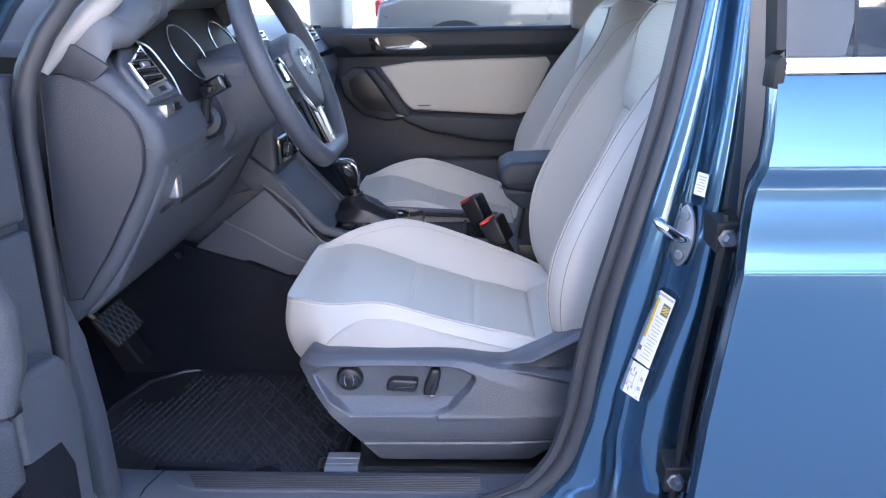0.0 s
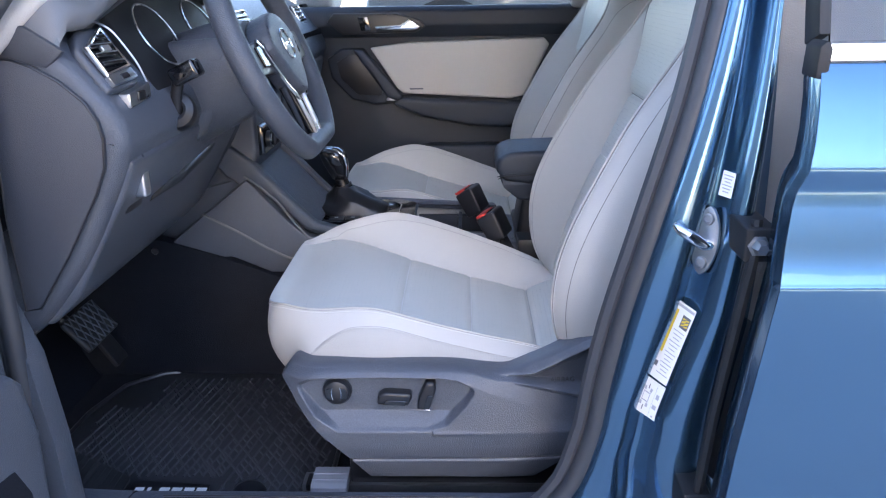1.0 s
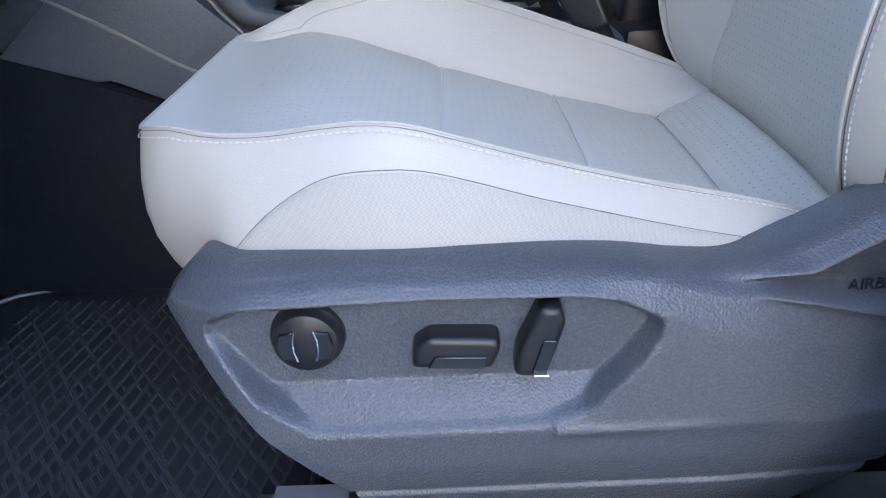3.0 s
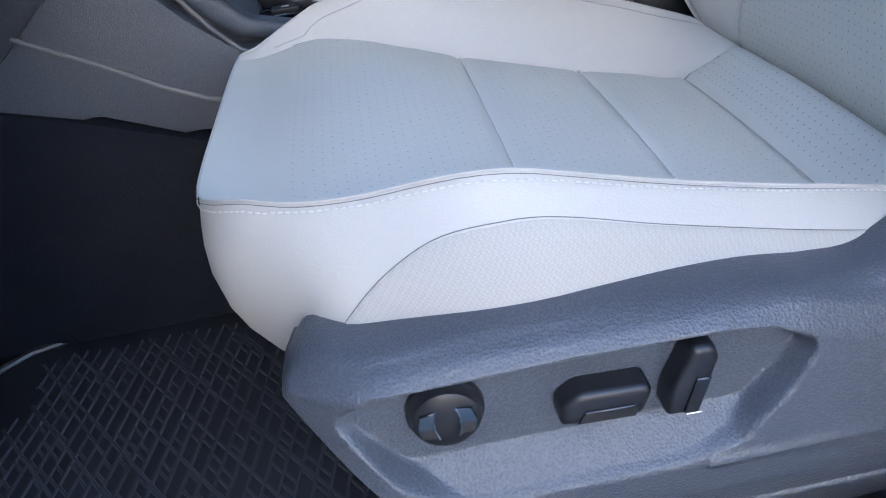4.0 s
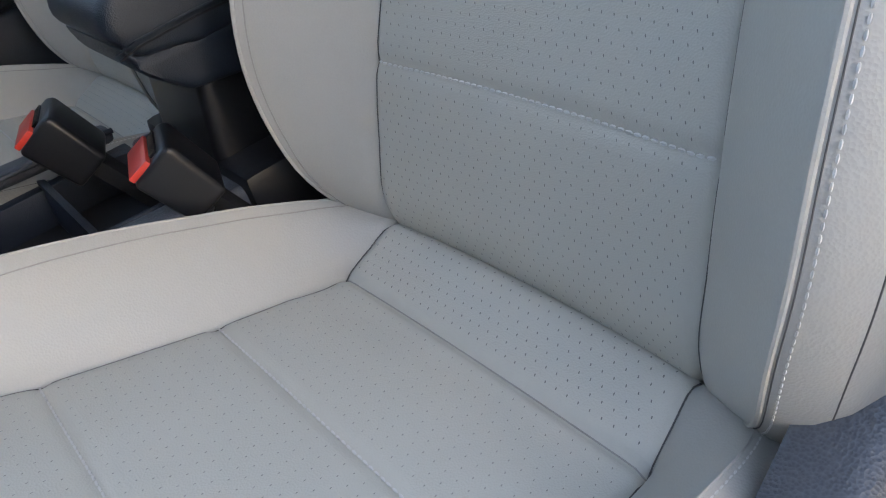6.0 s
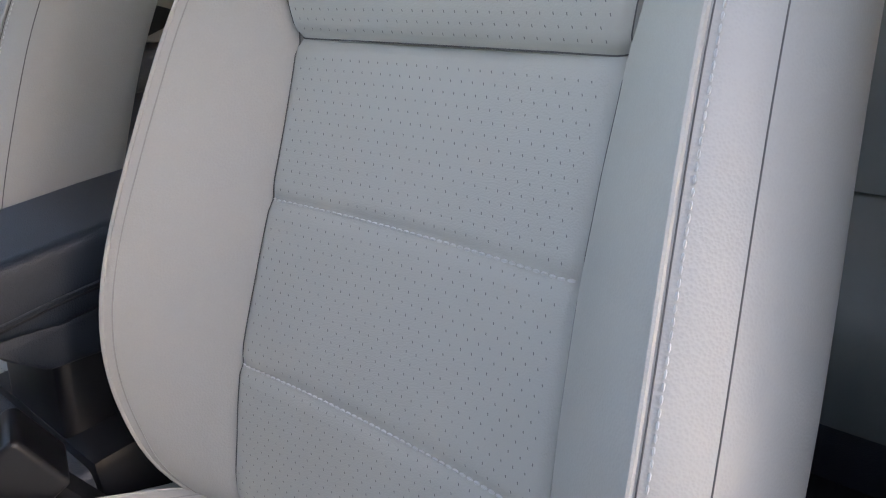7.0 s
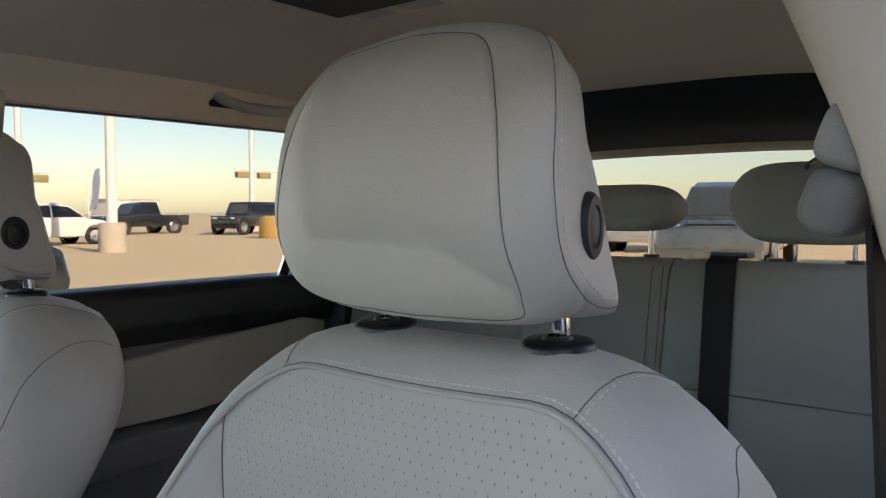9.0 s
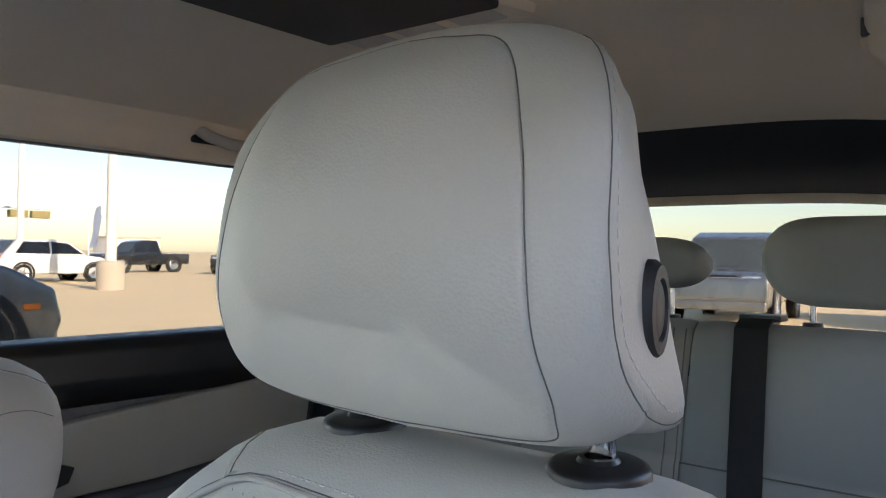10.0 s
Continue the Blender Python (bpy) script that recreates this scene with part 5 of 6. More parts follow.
# ---- pedals and mat ----
pedal = thing("brake_pedal", (-.65, .02, .55), "brake pedal with a diamond-pattern rubber pad", "pedal")
pm = Matrix.Translation((-.640, .02, .572)) @ Matrix.Rotation(radians(50), 4, "Y")
part("pedal_pad", box((-.036, -.058, -.005), (.036, .058, .006), .006, 3, pm), RUBBER, pedal)
for k in range(-5, 6):
    for s in (-1, 1):
        a, b = Vector((-.034, k * .018 - s * .017, .0065)), Vector((.034, k * .018 + s * .017, .0065))
        pts = [p for p in (a.lerp(b, t / 10) for t in range(11)) if abs(p.y) < .055]
        if len(pts) > 1:
            part("pad_ridge", tube([pm @ pts[0], pm @ pts[-1]], .0015, 6), SOFT, pedal)
part("pedal_arm", tube([(-.665, .02, .565), (-.73, .02, .62), (-.80, .02, .74)], .010, 8), DARK, pedal)
gas = thing("accelerator_pedal", (-.68, .17, .42), "long black accelerator pedal on the floor", "pedal")
part("pedal_pad", box((-.07, -.025, -.006), (.07, .025, .006), .005, 2, Matrix.Translation((-.70, .165, .48)) @ Matrix.Rotation(radians(58), 4, "Y")), RUBBER, gas)
rest_pad = thing("foot_rest", (-.62, -.22, .40), "ribbed black foot rest beside the sill", "foot rest")
part("rest_pad", box((-.06, -.05, -.01), (.06, .05, .01), .006, 2, Matrix.Translation((-.56, -.232, .405)) @ Matrix.Rotation(radians(30), 4, "Y")), RUBBER, rest_pad)
for k in range(5):
    part("rest_rib", box((-.045 + k * .02, -.045, .009), (-.035 + k * .02, .045, .0125), .001, 1, Matrix.Translation((-.56, -.232, .405)) @ Matrix.Rotation(radians(30), 4, "Y")), RUBBER, rest_pad)

floor_mat = thing("floor_mat", (-.42, 0, .356), "black all-weather rubber floor mat with raised tread", "floor mat")
MAT = [(-.70, -.20), (-.66, -.262), (-.55, -.285), (-.20, -.285), (-.165, -.26), (-.165, .19), (-.20, .215), (-.40, .225), (-.52, .23), (-.60, .21), (-.66, .16), (-.69, .05)]
part("mat_sheet", prism(MAT, "z", .354, .364, .002), MATR, floor_mat)
part("mat_rim", tube([(x, y, .366) for x, y in MAT], .0045, 8, closed=True), MATR, floor_mat)
# raised tread: slanting ribs, long cross lines and short ticks between the ribs
def in_mat(p, inset=.016):
    x, y = p.x, p.y
    if not (-.66 < x < -.165 - inset and -.285 + inset < y < .21 - inset) or (x < -.58 and abs(y) > .15):
        return False
    if -.515 < x < -.352 and y < -.160 or math.hypot(x + .305, y + .200) < .036:
        return False
    return math.hypot((x + .62) / .05, (y - .12) / .05) > 1


def runs(a, b, step=.006):
    """The stretches of a line that lie on the open mat."""
    n = max(2, int((b - a).length / step))
    out, start, last = [], None, None
    for k in range(n + 1):
        p = a.lerp(b, k / n)
        if in_mat(p):
            start, last = (start or p), p
        elif start:
            out.append((start, last))
            start = None
    if start:
        out.append((start, last))
    return [(p, q) for p, q in out if (q - p).length > .008]


def rib_mesh(a, b, w=.0019, h=.0030, z=.3635):
    d = (b - a).normalized()
    s = Vector((-d.y, d.x, 0))
    bm = bmesh.new()
    rows = [[bm.verts.new(Vector((p.x, p.y, z)) + s * o + Vector((0, 0, up_))) for o, up_ in ((-w * 1.25, 0), (-w * .7, h), (w * .7, h), (w * 1.25, 0))] for p in (a, b)]
    for k in range(3):
        bm.faces.new((rows[0][k], rows[1][k], rows[1][k + 1], rows[0][k + 1]))
    for r in rows:
        bm.faces.new(r)
    bmesh.ops.recalc_face_normals(bm, faces=bm.faces)
    return bm


def lattice(angle, spacing, count):
    d = Vector((math.cos(radians(angle)), math.sin(radians(angle)), 0))
    s = Vector((-d.y, d.x, 0))
    o = Vector((-.42, -.03, 0))
    return [(o + s * spacing * k - d * .5, o + s * spacing * k + d * .5) for k in range(-count, count + 1)]


ticks = []
rnd = random.Random(5)
for a, b in lattice(80, .0162, 24):
    for p, q in runs(a, b):
        part("tread_rib", rib_mesh(p, q), RIBM, floor_mat, smooth=False)
        d, s = (q - p).normalized(), Vector((math.cos(radians(-53)), math.sin(radians(-53)), 0)) * .0222
        t = rnd.uniform(0, .02)
        while t < (q - p).length - .006:
            e = p + d * t
            if rnd.random() < .62 and in_mat(e + s):
                ticks.append((e, e + s))
            t += rnd.uniform(.010, .024)
for a, b in lattice(-53, .036, 11):
    for p, q in runs(a, b):
        part("tread_cross_rib", rib_mesh(p, q, .0018, .0031), RIBM, floor_mat, smooth=False)
tagged(part("tread_pattern", join(*[rib_mesh(p, q, .0015, .0028) for p, q in ticks]), RIBM, floor_mat, smooth=False), kind="stuff")
part("name_plate", prism([(-.505, -.224), (-.362, -.224), (-.370, -.184), (-.508, -.172)], "z", .363, .3685, .001), DARK, floor_mat, "black plate with a row of pale bars")
for k, w in enumerate((.015, .006, .017, .017, .017, .017)):
    x = -.494 + k * .0212
    part("plate_bar", box((x, -.217, .3685), (x + w, -.194, .3700), .0005, 1), LABEL, floor_mat)
clip = lathe([(0, .010), (.018, .010), (.026, .006), (.030, 0)], 24, Matrix.Translation((-.300, -.198, .364)))
part("mat_clip", clip, DARK, floor_mat)
floor_mat_2 = thing("rear_floor_mat", (.85, .1, .356), "plain black rubber mat on the rear floor", "floor mat")
part("mat_sheet", box((.60, -.25, .3545), (1.0, .25, .366), .004), MATR, floor_mat_2)

# ---- centre console ----
console = thing("centre_console", (-.05, MID, .36), "charcoal centre console with gear lever and cup holders", "console")
SIDE = [(-.62, .36), (-.62, .80), (-.42, .84), (-.375, .825), (-.335, .79), (-.285, .735), (-.245, .693), (-.18, .680), (-.048, .674), (-.044, .608), (.146, .604), (.150, .650), (.46, .63), (.46, .36)]
part("console_body", prism(SIDE, "y", .262, .478, .010, 3), SOFT, console)
for y0, y1 in ((.236, .264), (.476, .504)):
    part("console_rail", prism([(-.46, .86), (-.405, .865), (-.36, .83), (-.29, .752), (-.245, .705), (-.19, .690), (.14, .670), (.14, .654), (-.20, .672), (-.265, .690), (-.32, .748), (-.42, .80)], "y", y0, y1, .008, 3), SOFT, console, "charcoal side rail")
part("console_side", prism([(-.60, .62), (-.46, .735), (-.375, .80), (-.30, .715), (-.26, .680), (-.20, .672), (-.20, .60), (-.34, .60), (-.42, .635)], "y", .222, .25, .006, 2), SOFT, console)
part("console_side_lower", prism([(-.86, .36), (-.86, .56), (-.58, .68), (-.45, .64), (-.32, .592), (-.20, .58), (.40, .58), (.40, .36)], "y", .215, .25, .008, 2), CARPET, console)
# Grey lines painting in the highlights along the console's side edges.
part("edge_highlight", tube([(-.473, .2215, .729), (-.402, .2205, .691), (-.344, .2205, .655), (-.305, .2215, .635), (-.27, .2215, .625)], .0026, 8), GREYT, console)
part("edge_highlight", tube([(-.378, .221, .808), (-.348, .221, .786), (-.314, .221, .755), (-.282, .221, .708), (-.258, .222, .680), (-.235, .222, .668)], .0024, 8), GREYT, console)
part("gear_plate", prism([(-.245, .28), (-.245, .455), (-.08, .455), (-.045, .43), (-.045, .305), (-.085, .28)], "z", .683, .6925, .002), GLOSS, console, "gloss black gear plate")
fr = [(-.238, .308, .6935), (-.238, .445, .6935), (-.098, .430, .6935), (-.078, .405, .6935), (-.078, .345, .6935), (-.10, .326, .6935)]
part("gear_trim", tube(fr, .0018, 6, closed=True), CHROME, console, "thin chrome outline")
for k in range(4):
    part("console_key", box((-.225 + k * .035, .291, .6920), (-.195 + k * .035, .312, .6962), .0015, 2), DARK, console)
    part("key_mark", box((-.214 + k * .035, .299, .6962), (-.206 + k * .035, .303, .6967)), LABEL, console)
part("key_trim", tube([(-.232, .287, .6672), (-.19, .286, .6672), (-.10, .289, .6950)], .0015, 6), CHROME, console)
dialm = Matrix.Translation((-.070, .300, .6900))
part("mode_dial", lathe([(0, .012), (.014, .012), (.016, .010), (.020, .010), (.023, .006), (.023, 0)], 30, dialm), DARK, console, "round drive mode dial")
part("dial_ring", lathe([(.0195, .010), (.0235, .009), (.0240, .004), (.0195, .005)], 30, dialm), CHROME, console)
part("dial_light", box((-.072, .2985, .7018), (-.069, .3015, .7026)), AMBER, console)
part("tray_floor", prism([(-.043, .268), (.145, .268), (.145, .472), (-.043, .472)], "z", .607, .612), WELL, console, "tray floor in near-black for the well's shade")
part("tray_divider", prism([(.048, .612), (.056, .612), (.060, .655), (.052, .658)], "y", .268, .472, .002), CONSOLE, console)
part("tray_ledge", prism([(-.043, .455), (.10, .455), (.145, .44), (.145, .472), (-.043, .472)], "z", .612, .652, .003), CONSOLE, console)
part("tray_rim", tube([(-.046, .275, .675), (-.046, .465, .675)], .003, 8), CONSOLE, console)
for y in (.266, .474):
    part("tray_rim", tube([(-.046, y, .676), (.14, y, .668)], .003, 8), CONSOLE, console)
gear = thing("gear_lever", (-.19, .365, .70), "black gear lever with chrome-edged knob and leather boot", "gear lever")
rows = []
for k, (z, cx, rx, ry) in enumerate(((.690, -.158, .070, .053), (.696, -.158, .070, .053), (.706, -.160, .067, .051), (.717, -.166, .058, .047), (.728, -.174, .044, .039), (.739, -.182, .030, .029), (.750, -.186, .021, .021))):
    row = []
    for j in range(40):
        a = 2 * math.pi * j / 40
        f = 1 + .10 * math.sin(a * 3 + k * 1.3) + .06 * math.sin(a * 7 - k * 2.1) if 1 < k < 6 else 1
        q = 2 / 3.2 if k < 3 else 1
        row.append((cx - .016 + math.copysign(abs(math.cos(a)) ** q, math.cos(a)) * rx * f, .365 + math.copysign(abs(math.sin(a)) ** q, math.sin(a)) * ry * f, z + (.004 * math.sin(a * 5 + k) if 1 < k < 6 else 0)))
    rows.append(row)
part("boot", grid(rows, closed=True), DARK, gear, "creased black leather boot", sharp=80)
part("stem", tube([(-.198, .365, .742), (-.210, .365, .778)], .014, 16), GLOSS, gear)
part("stem_collar", tube([(-.199, .365, .746), (-.201, .365, .752)], .018, 20), DARK, gear)
rows = []
for z, cx, rx, ry in ((.764, -.206, .012, .012), (.768, -.207, .018, .017), (.782, -.210, .022, .020), (.800, -.215, .027, .024), (.818, -.220, .029, .026), (.829, -.223, .027, .024), (.836, -.225, .019, .017), (.838, -.226, .004, .004)):
    rows.append([(cx + math.copysign(abs(math.cos(a)) ** .75, math.cos(a)) * rx, .365 + math.copysign(abs(math.sin(a)) ** .75, math.sin(a)) * ry, z) for a in [2 * math.pi * j / 28 for j in range(28)]])
part("knob", grid(rows, closed=True), GLOSS, gear, "rounded black knob", sharp=80)
part("knob_edge", tube([(-.190, .345, .776), (-.188, .342, .800), (-.193, .340, .822), (-.208, .340, .834), (-.228, .342, .836), (-.246, .350, .828)], .0026, 8), CHROME, gear, "chrome knob edge")
armrest = console
LID = [(.130, .800), (.136, .823), (.160, .837), (.30, .841), (.47, .842), (.47, .772), (.20, .768), (.150, .775)]
LID_LOW = [(.138, .790), (.150, .778), (.47, .776), (.47, .742), (.225, .728), (.180, .733), (.148, .760)]
part("armrest_lid", prism(LID, "y", .288, .440, .014, 4), CONSOLE, armrest, "padded near-black lid with a stitched edge")
part("armrest_box", prism(LID_LOW, "y", .292, .450, .010, 3), CONSOLE, armrest)
part("lid_seam", tube([(.137, .300, .778), (.150, .2868, .786), (.20, .2866, .790), (.32, .2866, .793), (.46, .2866, .794)], .0011, 6), WELL, armrest)
part("lid_piping", tube([(.136, .300, .783), (.150, .2862, .791), (.20, .2860, .795), (.32, .2860, .798), (.46, .2860, .799)], .0013, 6), CONSOLE, armrest)
part("armrest_support", prism([(.175, .64), (.455, .64), (.455, .742), (.190, .738)], "y", .305, .44, .012, 3), DARK, armrest)
part("armrest_foot", prism([(.18, .40), (.46, .40), (.46, .66), (.175, .66)], "y", .252, .488, .01, 2), DARK, armrest)


def buckle(at, turn, lean_, label):
    """Seat belt buckle: wedge body with a red release bar, on a stiff stalk."""
    b = thing("seat_belt_buckle", at, label, "belt buckle", "seat belt buckles")
    m = Matrix.Translation(at) @ Matrix.Rotation(radians(turn), 4, "Z") @ Matrix.Rotation(radians(lean_), 4, "Y")
    part("buckle_body", prism([(-.020, -.028), (.018, -.028), (.022, .028), (.016, .033), (-.022, .030)], "y", -.029, .029, .005, 3, m), DARK, b)
    part("release_bar", box((-.0200, -.026, .0305), (.001, .026, .0360), .0015, 2, m), RED, b, "red release bar")
    part("slot", box((.003, -.020, .031), (.010, .020, .0345), 0, 1, m), GLOSS, b)
    part("stalk", box((-.009, -.015, -.115), (.007, .015, -.024), .004, 2, m), STRAP, b)
    return b


buckle((.131, .258, .690), -20, -30, "black driver belt buckle with a red release bar")
buckle((.086, .402, .702), -20, -31, "black passenger belt buckle tilted over the console")

# ---- front passenger door, seen from inside ----
pdoor = thing("passenger_door", (0, 1.1, .36), "closed passenger door with cream panel and charcoal trim", "car door")
part("door_core", box((-.62, 1.085, .36), (.40, 1.22, 1.095), .01), CONSOLE, pdoor)
part("door_skin", box((-.62, 1.22, .25), (.40, 1.27, 1.09), .01), PAINT, pdoor)
part("upper_rail", prism([(1.07, 1.015), (1.055, 1.05), (1.06, 1.09), (1.075, 1.102), (1.11, 1.102), (1.11, 1.015)], "x", -.60, .395, .006, 2), CONSOLE, pdoor)
part("cream_panel", prism([(-.215, .985), (-.10, 1.000), (.30, 1.008), (.315, .99), (.245, .842), (.20, .832), (-.12, .852), (-.14, .870)], "y", 1.062, 1.09, .006, 3), LEATHER, pdoor, "cream leatherette panel")
part("arm_ledge", prism([(-.13, .845), (.25, .825), (.33, .82), (.33, .755), (.10, .755), (-.06, .785), (-.15, .825)], "y", 1.02, 1.09, .012, 3), CONSOLE, pdoor)
part("pull_surround", prism([(-.345, .955), (-.30, .985), (-.235, .985), (-.13, .850), (-.12, .828), (-.20, .818), (-.275, .835), (-.335, .90)], "y", 1.058, 1.09, .008, 3), CONSOLE, pdoor)
part("pull_recess", prism([(-.315, .945), (-.275, .970), (-.245, .968), (-.175, .870), (-.185, .848), (-.255, .850), (-.305, .90)], "y", 1.050, 1.0585, .003), DARK, pdoor)
part("pull_handle", prism([(-.262, .985), (-.232, .985), (-.115, .846), (-.130, .832), (-.165, .845)], "y", 1.020, 1.052, .010, 3), CONSOLE, pdoor, "slanted door pull")
part("pull_tip", box((-.168, 1.024, .836), (-.112, 1.052, .842), .002), ALU, pdoor)
part("latch_surround", prism([(-.335, 1.062), (-.315, 1.085), (-.13, 1.082), (-.06, 1.060), (-.05, 1.045), (-.075, 1.030), (-.29, 1.025)], "y", 1.044, 1.058, .003), DARK, pdoor)
part("lock_switch", prism([(-.245, 1.075), (-.215, 1.075), (-.205, 1.036), (-.235, 1.036)], "y", 1.040, 1.046, .001), GLOSS, pdoor)
part("latch_handle", prism([(-.195, 1.048), (-.120, 1.052), (-.095, 1.068), (-.062, 1.046), (-.075, 1.038), (-.19, 1.036)], "y", 1.034, 1.043, .003, 2), CHROME, pdoor, "chrome interior handle")
part("door_pocket", prism([(-.05, .70), (.34, .70), (.34, .45), (-.20, .45), (-.22, .55)], "y", 1.03, 1.09, .015, 3), CONSOLE, pdoor)
part("trim_marks", box((-.10, 1.0610, .863), (-.06, 1.0618, .867)), SOFT, pdoor)
WIN_TILT = (.97 - 1.075) / (1.455 - 1.10)
def side_glass(x0, x1, x2, x3, y=0.0, z0=1.10, z1=1.458):
    bm = bmesh.new()
    vs = [bm.verts.new((x, 1.085 + (z - 1.10) * WIN_TILT + y + d, z)) for d in (0, .004) for x, z in ((x0, z0), (x1, z0), (x2, z1), (x3, z1))]
    for f in ((0, 1, 2, 3), (7, 6, 5, 4), (0, 4, 5, 1), (1, 5, 6, 2), (2, 6, 7, 3), (3, 7, 4, 0)):
        bm.faces.new([vs[i] for i in f])
    bmesh.ops.recalc_face_normals(bm, faces=bm.faces)
    return bm
g = part("window_pane", side_glass(-.62, .385, .36, -.20), GLASS, pdoor, "side window tinted to dim the view out")
g.visible_shadow = False
mirror = thing("door_mirror", (-.42, 1.28, 1.13), "pale door mirror housing outside the passenger window", "mirror")
part("mirror_housing", box((-.46, 1.20, 1.085), (-.34, 1.42, 1.22), .035, 5), LABEL, mirror)
part("mirror_foot", box((-.47, 1.14, 1.085), (-.42, 1.23, 1.11), .008), DARK, mirror)

# ---- rear passenger-side door ----
rdoor = thing("rear_passenger_door", (.95, 1.1, .36), "closed rear door with dark rail and pale panel", "car door")
part("door_core", box((.56, 1.085, .36), (1.36, 1.22, 1.10), .01), SOFT, rdoor)
part("upper_rail", prism([(1.07, 1.02), (1.048, 1.06), (1.052, 1.115), (1.065, 1.135), (1.11, 1.14), (1.11, 1.02)], "x", .56, 1.40, .008, 3), DARK, rdoor)
part("pale_panel", prism([(.62, .985), (1.25, 1.035), (1.32, 1.02), (1.30, .90), (.95, .872), (.74, .872), (.62, .93)], "y", 1.055, 1.09, .006, 3), SHADESEAT, rdoor, "leatherette panel darkened for shade")
part("armrest", prism([(.60, .87), (1.28, .87), (1.30, .80), (.60, .80)], "y", 1.00, 1.09, .012, 3), SOFT, rdoor)
part("pull_recess", prism([(.66, .935), (.74, .945), (.79, .925), (.78, .90), (.70, .88), (.66, .885)], "y", 1.049, 1.056, .003), DARK, rdoor)
part("latch_handle", prism([(.60, 1.045), (.68, 1.055), (.73, 1.040), (.67, 1.030), (.60, 1.032)], "y", 1.035, 1.047, .003, 2), CHROME, rdoor, "chrome interior handle")
g = part("window_pane", side_glass(.575, 1.19, 1.255, .565, z0=1.135), TINT, rdoor, "side window tinted to dim the view out")
g.visible_shadow = False
part("window_post", side_glass(1.188, 1.212, 1.278, 1.252, y=-.012, z0=1.135), RUBBER, rdoor)
g = part("quarter_pane", side_glass(1.212, 1.33, 1.36, 1.278, z0=1.135), TINT, rdoor)
g.visible_shadow = False

# passenger-side pillars, rear quarter, roof
shell = structure("body_shell", "car body shell with pillars and roof", "car body")
def pillar_p(x0, x1, x2, x3, mat, depth=.07, z0=1.09, z1=1.47):
    bm = bmesh.new()
    vs = [bm.verts.new((x, 1.055 + (z - 1.10) * WIN_TILT + d, z)) for d in (0, depth) for x, z in ((x0, z0), (x1, z0), (x2, z1), (x3, z1))]
    for f in ((0, 1, 2, 3), (7, 6, 5, 4), (0, 4, 5, 1), (1, 5, 6, 2), (2, 6, 7, 3), (3, 7, 4, 0)):
        bm.faces.new([vs[i] for i in f])
    bmesh.ops.recalc_face_normals(bm, faces=bm.faces)
    bmesh.ops.bevel(bm, geom=bm.edges[:], offset=.012, segments=3, profile=.6, affect="EDGES")
    return bm
part("pillar_trim", pillar_p(.375, .580, .572, .350, PILLAR), PILLAR, shell, "light grey pillar trim")
part("pillar_foot", box((.39, 1.07, .36), (.57, 1.12, 1.10), .012), SOFT, shell)
part("rear_pillar_trim", pillar_p(1.325, 1.75, 1.66, 1.35, PILLAR), PILLAR, shell)
part("quarter_trim", box((1.35, 1.02, .36), (1.95, 1.12, 1.11), .02), PLASTIC, shell)
part("rear_quarter", mirror_y(box((1.35, 1.02, .36), (1.95, 1.12, 1.11), .02)), PLASTIC, shell)
part("rear_quarter_pillar", mirror_y(pillar_p(1.30, 1.80, 1.70, 1.32, PILLAR)), PILLAR, shell)
part("window_header", mirror_y(prism([(.955, 1.452), (.94, 1.49), (.90, 1.53), (1.03, 1.53), (1.03, 1.452)], "x", .40, 1.75, .008, 2)), LINER, shell)
part("window_header", prism([(.955, 1.452), (.94, 1.49), (.90, 1.53), (1.03, 1.53), (1.03, 1.452)], "x", -.25, 1.75, .008, 2), LINER, shell)
part("front_roof_rail", tube([(.42, -.255, 1.475), (.2, -.25, 1.50), (0, -.255, 1.495), (-.12, -.265, 1.475)], .022, 10), PAINT, shell)
part("roof_skin", prism([(-.28, 1.50), (-.1, 1.575), (.4, 1.62), (1.0, 1.62), (1.6, 1.58), (1.95, 1.52), (1.95, 1.545), (1.6, 1.605), (1.0, 1.645), (.4, 1.645), (-.1, 1.60), (-.28, 1.52)], "y", -.30, 1.04), PAINT, shell)
ceiling = structure("ceiling", "warm grey cloth headliner", "ceiling")
rows = []
for y in np.linspace(-.245, .985, 28):
    s = (y - MID) / .615
    rows.append([(x, y, z - .075 * abs(s) ** 3.5) for x, z in ((-.26, 1.495), (-.10, 1.535), (.15, 1.556), (.5, 1.566), (.9, 1.565), (1.2, 1.556), (1.42, 1.540), (1.52, 1.528))])
part("headliner", grid(rows, flip=False), LINER, ceiling, sharp=80)
rows = []
for y in np.linspace(-.245, .985, 20):
    s = (y - MID) / .615
    rows.append([(x, y, z - .07 * abs(s) ** 3.5) for x, z in ((1.515, 1.530), (1.55, 1.515), (1.62, 1.465), (1.72, 1.435), (1.80, 1.428))])
part("header_band", grid(rows), LINER_D, ceiling, "dark ceiling band above the rear window", sharp=80)
part("header_edge", tube([(1.815, y, 1.424 - .06 * abs((y - MID) / .615) ** 3.5) for y in np.linspace(-.22, .96, 16)], .016, 10), LINER, ceiling)
tail = structure("tailgate", "tailgate with rear window", "car body")
part("tailgate_panel", box((1.88, -.25, .40), (1.98, .99, 1.14), .02), PLASTIC, tail)
g = part("rear_window", prism([(1.935, 1.13), (1.939, 1.13), (1.829, 1.44), (1.825, 1.44)], "y", -.22, .96), TINT, tail, "rear window tinted to dim the view out")
g.visible_shadow = False
